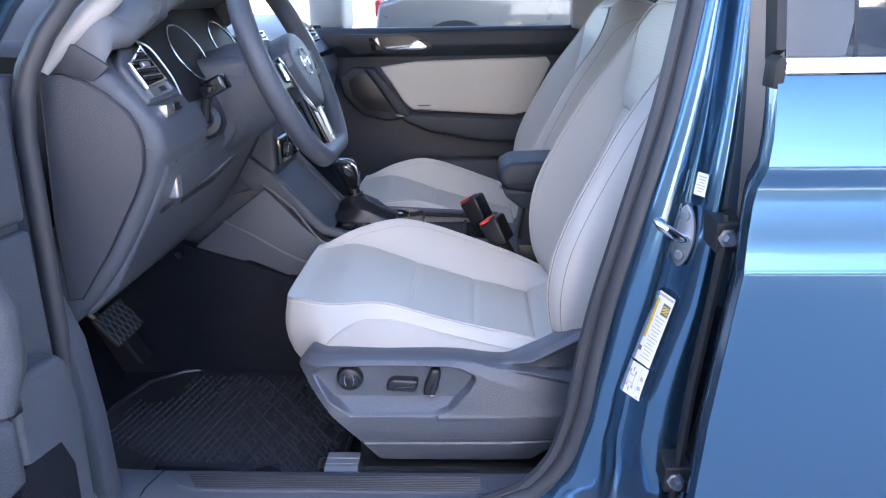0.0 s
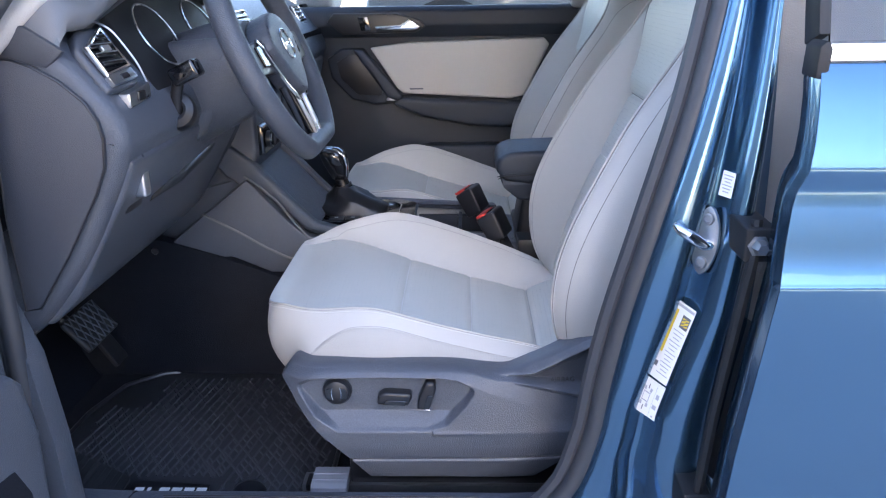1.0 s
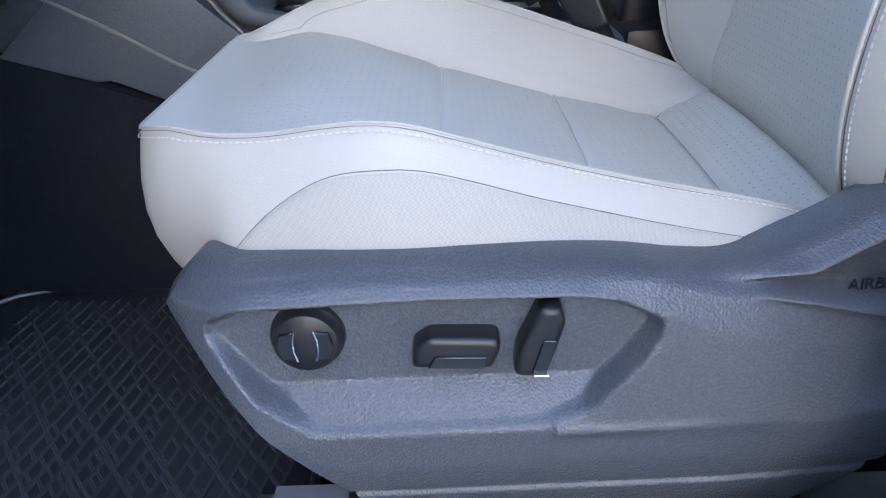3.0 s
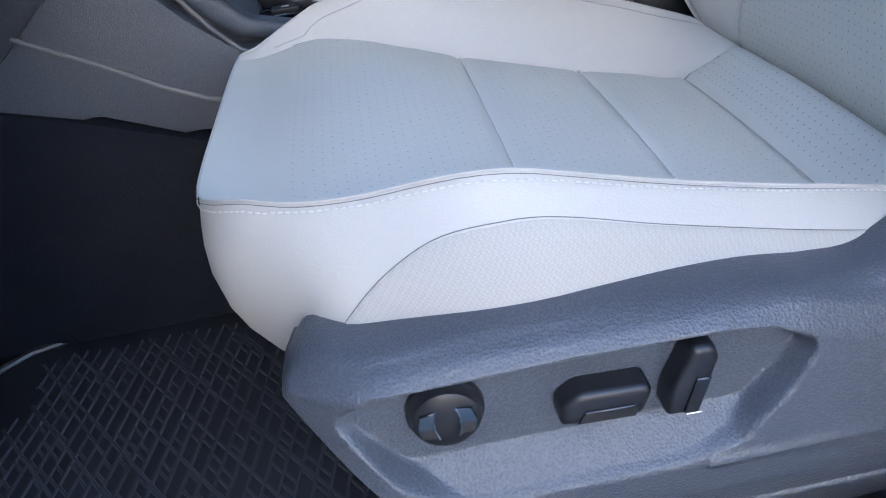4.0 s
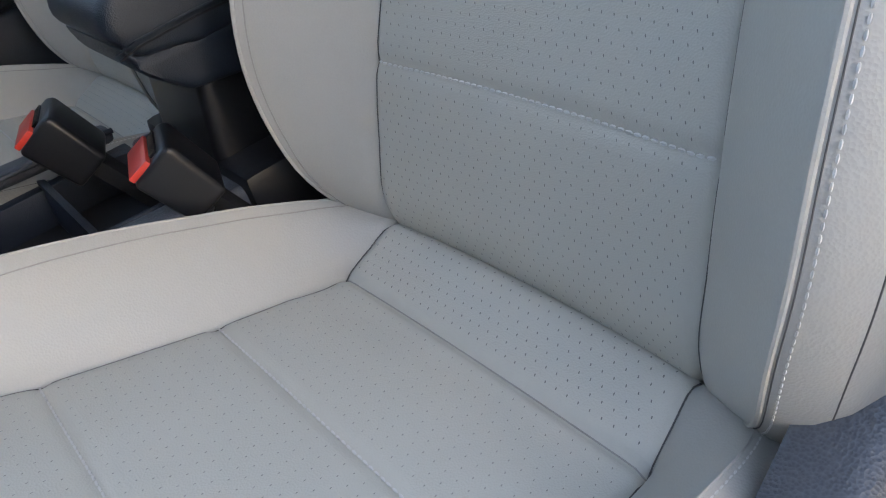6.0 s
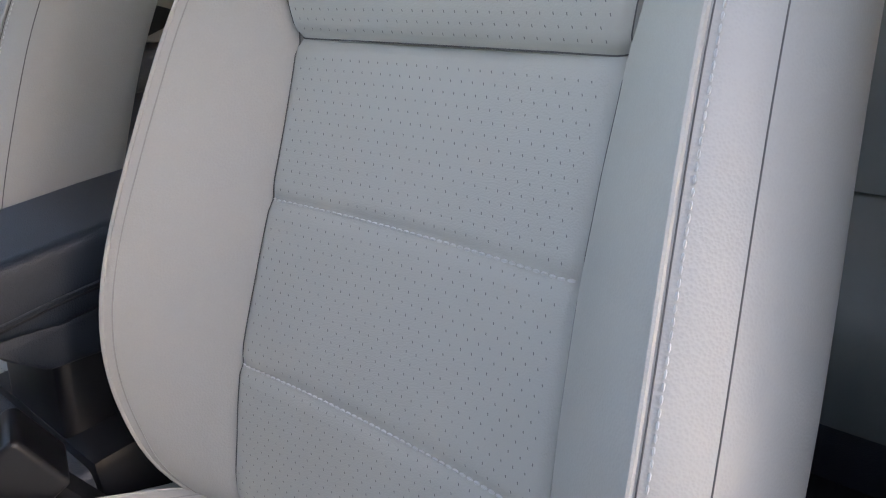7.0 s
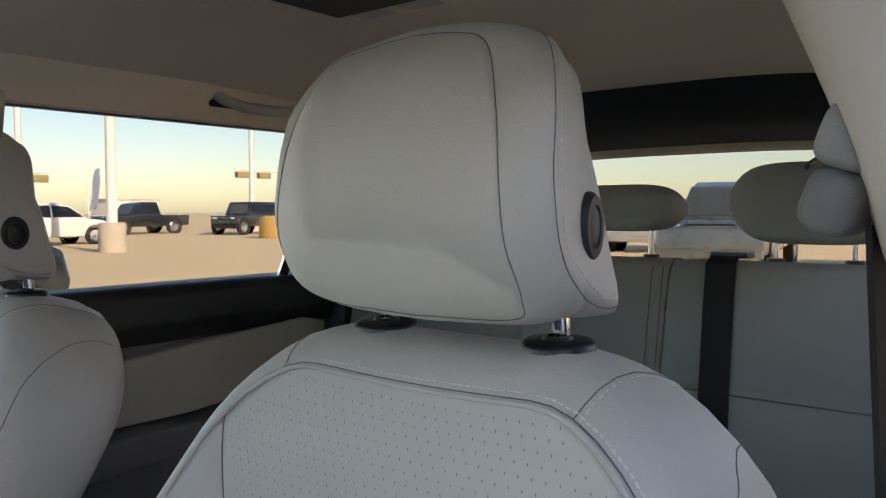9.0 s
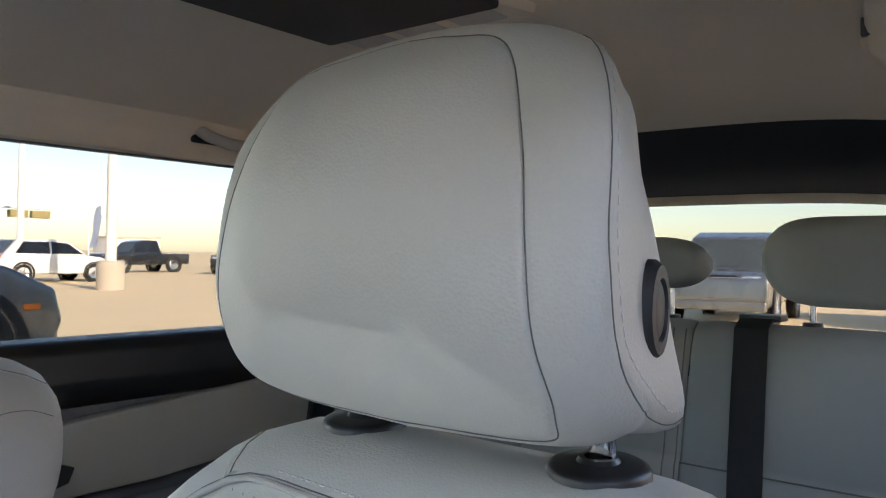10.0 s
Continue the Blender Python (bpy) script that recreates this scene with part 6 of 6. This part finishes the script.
part("parcel_cover", box((1.42, -.22, 1.095), (1.90, .96, 1.115), .006), DARK, tail)
front = structure("windscreen", "windscreen and bulkhead", "car body")
g = part("windscreen_pane", prism([(-1.02, 1.085), (-1.015, 1.082), (-.245, 1.492), (-.25, 1.498)], "y", -.33, 1.06), CLEAR, front, "clear windscreen")
g.visible_shadow = False
part("bulkhead", box((-1.04, -.40, .30), (-.96, 1.14, 1.085), .01), DARK, front)
part("bonnet", prism([(-2.1, .95), (-1.6, 1.04), (-1.04, 1.08), (-1.04, .6), (-2.15, .6)], "y", -.45, 1.19, .04, 3), PAINT, front)
lamp = thing("ceiling_lamp", (.83, .35, 1.56), "flat grey ceiling lamp in the headliner", "ceiling lamp")
part("lamp_housing", prism([(.80, .23), (.87, .21), (.885, .24), (.875, .46), (.855, .49), (.80, .48), (.79, .45)], "z", 1.553, 1.575, .006, 2), LINER, lamp)
for y in (.27, .35, .43):
    part("lamp_lens", box((.81, y - .03, 1.5505), (.86, y + .03, 1.556), .003), PILLAR, lamp)
part("dark_ceiling_panel", box((.10, .22, 1.546), (.815, .475, 1.5585), .006), LINER_D, ceiling, "dark panel on the headliner")


def grab_handle(at, turn, label):
    h = thing("grab_handle", at, label, "grab handle", "grab handles")
    m = Matrix.Translation(at) @ Matrix.Rotation(radians(turn), 4, "Z")
    part("handle_bar", tube([m @ Vector(p) for p in ((-.105, .02, .012), (-.095, -.008, -.006), (-.06, -.020, -.016), (0, -.023, -.018), (.06, -.020, -.016), (.095, -.008, -.006), (.105, .02, .012))], .0105, 10), PILLAR, h)
    part("handle_pocket", box((-.115, .012, -.016), (.115, .03, .026), .008, 3, m), LINER_D, h)
    return h


grab_handle((1.04, .925, 1.495), 0, "folded grab handle over the passenger window")
rear_grab = thing("grab_handle", (1.02, -.15, 1.50), "tan grab handle folded into a dark slot over the rear door", "grab handle", "grab handles")
part("handle_base", prism([(0.854, 1.53), (0.858, 1.485), (0.886, 1.462), (1.016, 1.466), (1.156, 1.480), (1.186, 1.54)], "y", -.20, -.106, .014, 4), LINER, rear_grab)
# Solid dark pieces stand for the shade in slot and finger opening.
part("slot_shade", prism([(0.871, 1.478), (0.869, 1.493), (0.986, 1.512), (1.146, 1.530), (1.146, 1.521), (0.986, 1.502), (0.881, 1.486), (0.878, 1.478)], "y", -.112, -.1035, .001), DARK, rear_grab, "dark strip for the shaded gap round the handle")
part("handle_bar", prism([(0.883, 1.484), (0.986, 1.500), (1.146, 1.519), (1.146, 1.490), (1.016, 1.474), (0.891, 1.469)], "y", -.12, -.100, .005, 3), LINER, rear_grab)
part("opening_shade", prism([(0.971, 1.4915), (1.136, 1.512), (1.136, 1.495), (1.026, 1.4815)], "y", -.102, -.0985, .002), DARK, rear_grab, "dark patch for the shaded finger opening")

# ---- front belt hanging at the pillar ----
belt = thing("seat_belt", (.46, -.25, .45), "black front seat belt hanging from the pillar guide", "seat belt")
def strap_mesh(pts, w=.046, t=.0014, across=(1, 0, 0)):
    a = Vector(across).normalized()
    rows = []
    for p in pts:
        p = Vector(p)
        n = Vector((t, 0, t * .3)) if abs(a.y) > .5 else Vector((0, t, 0))
        rows.append([p - a * w / 2 - n, p + a * w / 2 - n, p + a * w / 2 + n, p - a * w / 2 + n])
    return grid(rows, closed=True)
part("webbing", strap_mesh([(.466, -.249, 1.272), (.464, -.256, 1.15), (.460, -.266, 1.0), (.456, -.275, .85), (.452, -.281, .70), (.45, -.285, .45)]), STRAP, belt)
tm = Matrix.Translation((.447, -.270, .90)) @ Matrix.Rotation(radians(12), 4, "Y")
part("tongue_grip", box((-.030, -.010, -.018), (.024, .010, .022), .008, 4, tm), DARK, belt, "black belt tongue grip")
part("tongue", box((-.030, -.0018, -.062), (-.008, .0018, -.012), .0015, 2, tm), CHROME, belt, "steel belt tongue")

# ---- rear bench ----
bench = thing("rear_bench", (1.3, MID, .36), "leatherette rear bench darkened for shade, with three low headrests", "car seat")
RB = [(1.24, .60), (1.262, .66), (1.285, .78), (1.305, .90), (1.318, .972), (1.322, .980), (1.325, .988), (1.350, 1.10), (1.362, 1.150), (1.372, 1.180), (1.390, 1.193), (1.42, 1.192), (1.45, 1.18), (1.47, 1.10), (1.44, .60)]
def bench_back(y0, y1, n=14):
    rows = []
    for k in range(n + 1):
        f = k / n
        e = min(f, 1 - f) * (y1 - y0)
        tuck = .012 * math.exp(-((e / .010) ** 2))
        rows.append([(x + tuck + (.004 if abs(z - .980) < .003 else 0), y0 + f * (y1 - y0), z - tuck * .3 * (z > 1.15)) for x, z in RB])
    return grid(rows, flip=True)
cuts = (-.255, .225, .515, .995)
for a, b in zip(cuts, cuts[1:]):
    part("backrest_section", bench_back(a + .001, b - .001), SHADESEAT, bench, sharp=60)
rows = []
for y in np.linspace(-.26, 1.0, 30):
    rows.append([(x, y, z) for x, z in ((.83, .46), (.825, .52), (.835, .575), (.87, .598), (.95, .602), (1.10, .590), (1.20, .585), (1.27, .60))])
part("bench_cushion", grid(rows), SHADESEAT, bench, sharp=60)
part("bench_base", box((.85, -.26, .355), (1.40, 1.0, .56), .02), SOFT, bench)
part("section_seam", tube([(1.319, -.25, .978), (1.319, .22, .978)], .0014, 6), SEAM, bench)
for y in (.228, .248):
    part("section_seam", tube([(x - .002, y + .02 * (z - 1.0), z) for x, z in RB[:10]], .0012, 6), SEAM, bench)


def rear_headrest(yc, w, z0, z1, x=1.415):
    rows = []
    for k in range(25):
        v = -1 + k / 12
        kk = max((1 - abs(v) ** 4) ** .4 if abs(v) < 1 else 0, .35)
        row = []
        for j in range(28):
            a = 2 * math.pi * j / 28
            ca, sa = math.cos(a), math.sin(a)
            row.append((x + math.copysign(abs(ca) ** .62, ca) * .052 * (.55 + .45 * kk) - .12 * (sa * (z1 - z0) / 2), yc + v * w, (z0 + z1) / 2 + math.copysign(abs(sa) ** .62, sa) * (z1 - z0) / 2 * kk))
        rows.append(row)
    bm = grid(rows, closed=True)
    for r in (0, -1):
        bm.faces.new([bm.verts.new(p) for p in (rows[r] if r == 0 else rows[r][::-1])])
    bmesh.ops.remove_doubles(bm, verts=bm.verts, dist=1e-5)
    bmesh.ops.recalc_face_normals(bm, faces=bm.faces)
    h = part("headrest", bm, SHADESEAT, bench, "low rear headrest on steel posts", sharp=70)
    for y in (yc - .06, yc + .06):
        part("post", tube([(x, y, 1.17), (x, y, z0 + .02)], .005, 10), CHROME, bench)
        part("post_collar", lathe([(.006, .006), (.014, .005), (.015, 0)], 16, Matrix.Translation((x, y, 1.193))), DARK, bench)


rear_headrest(-.005, .125, 1.222, 1.358)
rear_headrest(.335, .115, 1.240, 1.328)
rear_headrest(.745, .125, 1.222, 1.358)
centre_belt = thing("centre_belt", (1.37, .13, 1.19), "black centre seat belt lying over the rear backrest", "seat belt")
part("webbing", strap_mesh([(1.43, .130, 1.200), (1.39, .130, 1.2005), (1.366, .130, 1.188), (1.345, .127, 1.105), (1.317, .122, .985), (1.298, .117, .90), (1.275, .11, .78), (1.25, .10, .64)], .050, .0014, (0, 1, 0)), STRAP, centre_belt)
part("belt_bezel", box((1.405, .098, 1.196), (1.448, .162, 1.206), .003, 2), DARK, centre_belt, "black plastic belt bezel")


# ---- outside ----
# Base tone raised to stand for sky reflected in the glass.
SCREEN = material("sky_toned_windscreen_glass", (0.16, 0.19, 0.20), 0.08, vary=0.1, scale=3, coat=1.0)
GROUND = material("dusty_sunlit_lot", (0.78, 0.60, 0.36), 0.95, vary=0.16, scale=0.35, bump=0.5, bump_scale=18)
WALLM = material("light_blocker_grey", (0.36, 0.35, 0.34), 0.9, vary=0.08, scale=0.6, bump=0.3, bump_scale=30)
POLEM = material("white_pole_paint", (0.78, 0.76, 0.72), 0.5, vary=0.05, scale=3)
CONC = material("pale_concrete", (0.50, 0.44, 0.36), 0.9, vary=0.12, scale=5, bump=0.4, bump_scale=40)
WHITEP = material("white_car_paint", (0.72, 0.72, 0.70), 0.25, vary=0.02, coat=1.0)
SILVER = material("silver_car_paint", (0.22, 0.235, 0.25), 0.28, 0.6, vary=0.04, scale=3, coat=1.0)
GREYP = material("grey_car_paint", (0.13, 0.145, 0.155), 0.3, 0.5, vary=0.04, scale=3, coat=0.8)
BLACKP = material("black_car_paint", (0.022, 0.024, 0.028), 0.25, vary=0.05, coat=1.0)
TYRE = material("tyre_rubber", (0.02, 0.02, 0.02), 0.8, vary=0.15, scale=10)
REDL = material("red_lamp_glass", (0.45, 0.015, 0.02), 0.15, vary=0.05, coat=1.0)
LAMPG = material("clear_lamp_glass", (0.75, 0.76, 0.78), 0.12, 0.6, vary=0.04)
ORANGE = material("orange_marker", (0.75, 0.20, 0.03), 0.3, vary=0.05)
STRAW = material("straw_bale", (0.55, 0.36, 0.12), 0.95, vary=0.2, scale=8, bump=0.9, bump_scale=30)
FLAGM = material("banner_cloth", (0.20, 0.24, 0.34), 0.8, vary=0.2, scale=2)
SIGNALM = material("signal_housing", (0.30, 0.24, 0.10), 0.6, vary=0.1)

bm = bmesh.new()
bmesh.ops.create_grid(bm, x_segments=40, y_segments=40, size=900)
ground = part("ground", bm, GROUND, None, smooth=False)
tagged(ground, "dusty sunlit parking lot surface", "ground", kind="structure")
# Slab added below the view; its grey sets the light bounced at the car.
SLABM = material("bounce_slab_grey", (0.37, 0.360, 0.342), 0.9, vary=0.22, scale=1.6, bump=0.6, bump_scale=60)
bounce_slab = part("pavement", box((-16, -14, -.05), (2.6, 10.6, .004)), SLABM, None, smooth=False)
tagged(bounce_slab, "grey slab added under the car to set the bounced light", "pavement", kind="structure")
# Unseen walls added to hold the sun and low sky off the car.
wall = part("light_blocker", box((-60, -34, -.05), (-1.8, -20, 16.5), .05), WALLM)
horizon_blocker = part("light_blocker", box((6, -52, -.05), (110, -44, 13.0), .05), WALLM)
tagged(horizon_blocker, "unseen plain wall added to cut the low skylight", "wall", kind="structure")
tagged(wall, "unseen plain wall added to keep the sun off the car", "wall", kind="structure")


def wheel_parts(v, m, x, y, r, side):
    wmx = m @ Matrix.Translation((x, y, r)) @ Matrix.Rotation(radians(-90 * side), 4, "X")
    w = part("wheel", lathe([(r * .62, .10), (r * .70, .115), (r * .93, .11), (r, .07), (r, -.09), (r * .9, -.11)], 28, wmx), TYRE, v, "black tyre")
    part("rim", lathe([(0, .085), (r * .12, .09), (r * .2, .07), (r * .60, .085), (r * .66, .105), (r * .62, .115), (r * .60, .06)], 28, wmx), ALU, w, "alloy rim")
    for k in range(5):
        a = 2 * math.pi * k / 5
        part("spoke", box((r * .1, -.03, .07), (r * .62, .03, .098), .01, 1, wmx @ Matrix.Rotation(a, 4, "Z")), ALU, w)


def vehicle(name, label, at, heading, paint, lower, cabin, width, axles, r, panes, nose, tail, group="", rack=False, spare=False):
    """Parked vehicle: side outlines of body and cabin, axle places, side panes; x is forwards."""
    v = thing(name, (at[0], at[1], 0), label, "vehicle", group)
    m = Matrix.Translation((at[0], at[1], 0)) @ Matrix.Rotation(radians(heading), 4, "Z")
    h = width / 2
    part("body", prism(lower, "y", -h, h, .07, 3, m), paint, v)
    if cabin:
        bm = bmesh.new()
        rings = []
        z0, z1 = min(p[1] for p in cabin), max(p[1] for p in cabin)
        for s in (-1, 1):
            rings.append([bm.verts.new(m @ Vector((x, s * (h - .04 - .16 * (z - z0) / (z1 - z0)), z))) for x, z in cabin])
        bm.faces.new(rings[0])
        bm.faces.new(rings[1][::-1])
        for i in range(len(cabin)):
            j = (i + 1) % len(cabin)
            bm.faces.new((rings[0][j], rings[0][i], rings[1][i], rings[1][j]))
        bmesh.ops.recalc_face_normals(bm, faces=bm.faces)
        bmesh.ops.bevel(bm, geom=bm.edges[:], offset=.05, segments=3, profile=.6, affect="EDGES")
        part("cabin", bm, paint, v)
        for poly in panes:
            for s in (-1, 1):
                bm = bmesh.new()
                bm.faces.new([bm.verts.new(m @ Vector((x, s * (h - .032 - .16 * (z - z0) / (z1 - z0)), z))) for x, z in poly])
                bmesh.ops.solidify(bm, geom=bm.faces[:], thickness=.008)
                part("side_window", bm, PRIVACY, v, "dark side window")
        # windscreen and rear glass follow the cabin's front and back slopes
        (xa, za), (xb, zb) = cabin[0], cabin[1]
        for (xa, za), (xb, zb), o in ((cabin[0], cabin[1], .012), (cabin[-1], cabin[-2], -.012)):
            bm = bmesh.new()
            f = [(.12, -1), (.12, 1), (.9, 1), (.9, -1)]
            bm.faces.new([bm.verts.new(m @ Vector((xa + (xb - xa) * k + o, s * (h - .16 - .14 * k), za + (zb - za) * k + .012))) for k, s in f])
            bmesh.ops.solidify(bm, geom=bm.faces[:], thickness=.006)
            part("windscreen", bm, SCREEN, v, "glass toned pale for the sky it reflects")
    for x in axles:
        for s in (-1, 1):
            part("wheel_arch", lathe([(r * 1.02, .0), (r * 1.2, .0), (r * 1.22, .03), (r * 1.02, .03)], 28, m @ Matrix.Translation((x, s * (h - .01), r)) @ Matrix.Rotation(radians(-90 * s), 4, "X")), TYRE, v)
            wheel_parts(v, m, x, s * (h - .09), r, s)
    xf, zf = nose
    xr, zr = tail
    for s in (-1, 1):
        part("headlight", box((xf - .10, s * (h - .30) - .17, zf - .09), (xf + .015, s * (h - .30) + .17, zf + .09), .03, 2, m), LAMPG, v)
        part("turn_marker", box((xf - .28, s * (h - .02) - .03, zf - .12), (xf - .12, s * (h - .02) + .03, zf - .06), .01, 1, m), ORANGE, v)
        part("tail_light", box((xr - .015, s * (h - .22) - .17, zr - .09), (xr + .10, s * (h - .22) + .17, zr + .09), .03, 2, m), REDL, v)
    part("grille", box((xf - .06, -h + .55, zf - .22), (xf + .03, h - .55, zf + .10), .02, 2, m), DARK, v)
    for k in range(4):
        part("grille_bar", box((xf + .02, -h + .56, zf - .18 + k * .075), (xf + .04, h - .56, zf - .16 + k * .075), .006, 1, m), CHROME, v)
    part("bumper", box((xf - .12, -h + .03, .36), (xf + .06, h - .03, .56), .06, 3, m), DARK if paint is BLACKP else paint, v)
    part("plate", box((xr - .03, -.16, zr - .32), (xr - .01, .16, zr - .20), .004, 1, m), LABEL, v)
    if spare:
        wheel_parts(v, m @ Matrix.Translation((xr - .12, 0, .75)) @ Matrix.Rotation(radians(90), 4, "Z"), 0, 0, .38, 1)
    return v


SUV_L = [(-2.25, .34), (-2.28, .70), (-2.22, 1.00), (-1.9, 1.08), (1.0, 1.06), (1.75, .98), (2.18, .80), (2.25, .55), (2.15, .32)]
SUV_C = [(1.20, 1.00), (.45, 1.56), (-.2, 1.66), (-1.55, 1.64), (-2.15, 1.02)]
SUV_P = [[(.95, 1.10), (.40, 1.50), (-.30, 1.56), (-.30, 1.10)], [(-.38, 1.10), (-.38, 1.56), (-1.35, 1.55), (-1.70, 1.12)]]
PICK_L = [(-2.85, .50), (-2.88, 1.10), (-.9, 1.12), (-.9, 1.14), (1.0, 1.14), (2.55, 1.08), (2.75, .95), (2.78, .55), (2.6, .42)]
PICK_C = [(1.25, 1.08), (.60, 1.78), (.1, 1.90), (-.70, 1.88), (-.92, 1.08)]
PICK_P = [[(1.0, 1.18), (.55, 1.68), (.15, 1.76), (.15, 1.18)], [(.05, 1.18), (.05, 1.76), (-.65, 1.74), (-.78, 1.18)]]
JEEP_L = [(-1.9, .50), (-1.95, 1.15), (.75, 1.15), (.85, 1.12), (1.95, 1.08), (2.0, .70), (1.9, .48)]
JEEP_C = [(.78, 1.10), (.55, 1.80), (.4, 1.86), (-1.88, 1.86), (-1.93, 1.10)]
JEEP_P = [[(.60, 1.20), (.45, 1.70), (-.30, 1.72), (-.30, 1.20)], [(-.38, 1.20), (-.38, 1.72), (-1.0, 1.72), (-1.0, 1.20)], [(-1.08, 1.2), (-1.08, 1.72), (-1.75, 1.72), (-1.75, 1.2)]]

def taller(pts, k=1.16):
    return [(x, z * k) for x, z in pts]


vehicle("parked_suv", "silver-grey SUV parked alongside, nose to the rear", (1.30, 7.85), 0, GREYP, taller(SUV_L), taller(SUV_C), 1.86, (-1.42, 1.40), .44, [taller(p) for p in SUV_P], (2.16, .86), (-2.25, 1.10))
vehicle("white_suv", "white SUV parked far across the lot", (14.2, 30.9), 5, WHITEP, SUV_L, SUV_C, 1.86, (-1.42, 1.40), .36, SUV_P, (2.16, .74), (-2.25, .95))
vehicle("black_pickup", "black lifted pickup far across the lot", (24.6, 42.3), 185, BLACKP, PICK_L, PICK_C, 1.95, (-1.75, 1.70), .46, PICK_P, (2.70, .92), (-2.86, .95))
vehicle("black_offroader", "black boxy off-road vehicle far across the lot", (28.0, 36.6), 195, BLACKP, JEEP_L, JEEP_C, 1.85, (-1.35, 1.35), .44, JEEP_P, (1.96, .92), (-1.93, .98), spare=True)
vehicle("silver_pickup", "silver pickup facing the rear window", (17.2, 5.2), 188, SILVER, PICK_L, PICK_C, 2.0, (-1.75, 1.70), .44, PICK_P, (2.70, .92), (-2.86, .95))
vehicle("white_van", "white vehicle parked behind the car", (19.0, .6), 180, WHITEP, SUV_L, SUV_C, 1.9, (-1.42, 1.40), .36, SUV_P, (2.16, .74), (-2.25, .95))
vehicle("red_tailed_suv", "pale SUV parked in the row behind", (24.0, 9.6), 175, WHITEP, SUV_L, SUV_C, 1.9, (-1.42, 1.40), .36, SUV_P, (2.16, .74), (-2.25, .95))


def light_pole(x, y, h, r, label, arm=True):
    p = thing("light_pole", (x, y, 0), label, "light pole", "light poles")
    part("pole_base", lathe([(0, .95), (r * 1.6, .95), (r * 1.8, .90), (r * 1.8, -.02)], 20, Matrix.Translation((x, y, 0))), CONC, p, "pale concrete base")
    part("pole_shaft", tube([(x, y, .9), (x, y, h)], [r * .72, r * .5], 14), POLEM, p)
    if arm:
        part("lamp_arm", box((x - .9, y - .06, h - .06), (x + .9, y + .06, h + .04), .02), POLEM, p)
        for s in (-1, 1):
            part("lamp_head", box((x + s * .95 - .35, y - .2, h - .10), (x + s * .95 + .35, y + .2, h + .06), .04), POLEM, p)
    return p


light_pole(12.9, 23.6, 10.5, .24, "white lamp post on a concrete base")
light_pole(32.6, 42.0, 11.0, .26, "white lamp post at the far edge")
light_pole(17.8, 42.0, 11.0, .26, "white lamp post beyond the parked cars")
def traffic_signal(x0, x1, y, z, heads):
    """Mast, arm and signal heads at places along the arm."""
    g = thing("traffic_signal", (x0, y, 0), "traffic signals on an arm over the road", "traffic signal", "traffic signals")
    part("signal_mast", tube([(x0, y, 0), (x0, y, z + .5)], .12, 10), POLEM, g)
    part("signal_arm", tube([(x0, y, z + .35), (x1, y, z + .35)], .06, 8), POLEM, g)
    for x in heads:
        part("signal_head", box((x - .5, y - .2, z - .2), (x + .5, y + .2, z + .22), .05), SIGNALM, g)


traffic_signal(38.5, 33.5, 45, 3.9, (34.1, 36.0))
traffic_signal(17.4, 20.8, 45, 3.2, (18.9, 20.1))
flag = thing("feather_flag", (17.2, 33.6, 0), "dark feather banner flag on a thin mast", "flag")
part("flag_mast", tube([(17.2, 33.6, 0), (17.2, 33.6, 2.6), (17.5, 33.8, 3.5)], .03, 8), POLEM, flag)
part("flag_cloth", grid([[(17.22 + .16 * (z - 1.3) + .04 * math.sin(z * 4), 33.6, z), (17.42 + .20 * (z - 1.3), 33.65 + .05 * math.sin(z * 3), z + .05), (17.62 + .16 * (z - 1.3) - .5 * max(0, z - 2.7), 33.7, z + .10)] for z in np.linspace(1.35, 3.2, 14)]), FLAGM, flag)
bale = thing("straw_bale", (24.5, 29.5, 0), "round straw-coloured bale on the lot", "bale")
part("bale_body", lathe([(0, 1.1), (.75, 1.08), (.88, .95), (.9, .15), (.82, 0)], 22, Matrix.Translation((24.5, 29.5, 0))), STRAW, bale)
for x, y, w, h in ((95, 170, 12, 4), (190, 200, 10, 4), (60, 190, 9, 3.5), (220, 60, 14, 4)):
    b = thing("distant_building", (x, y, 0), "pale low building on the horizon", "building", "distant buildings")
    part("building_wall", box((x - w / 2, y - 4, 0), (x + w / 2, y + 4, h), .1), POLEM, b)
    part("building_roof", box((x - w / 2 - .3, y - 4.3, h), (x + w / 2 + .3, y + 4.3, h + .4), .05), CONC, b)
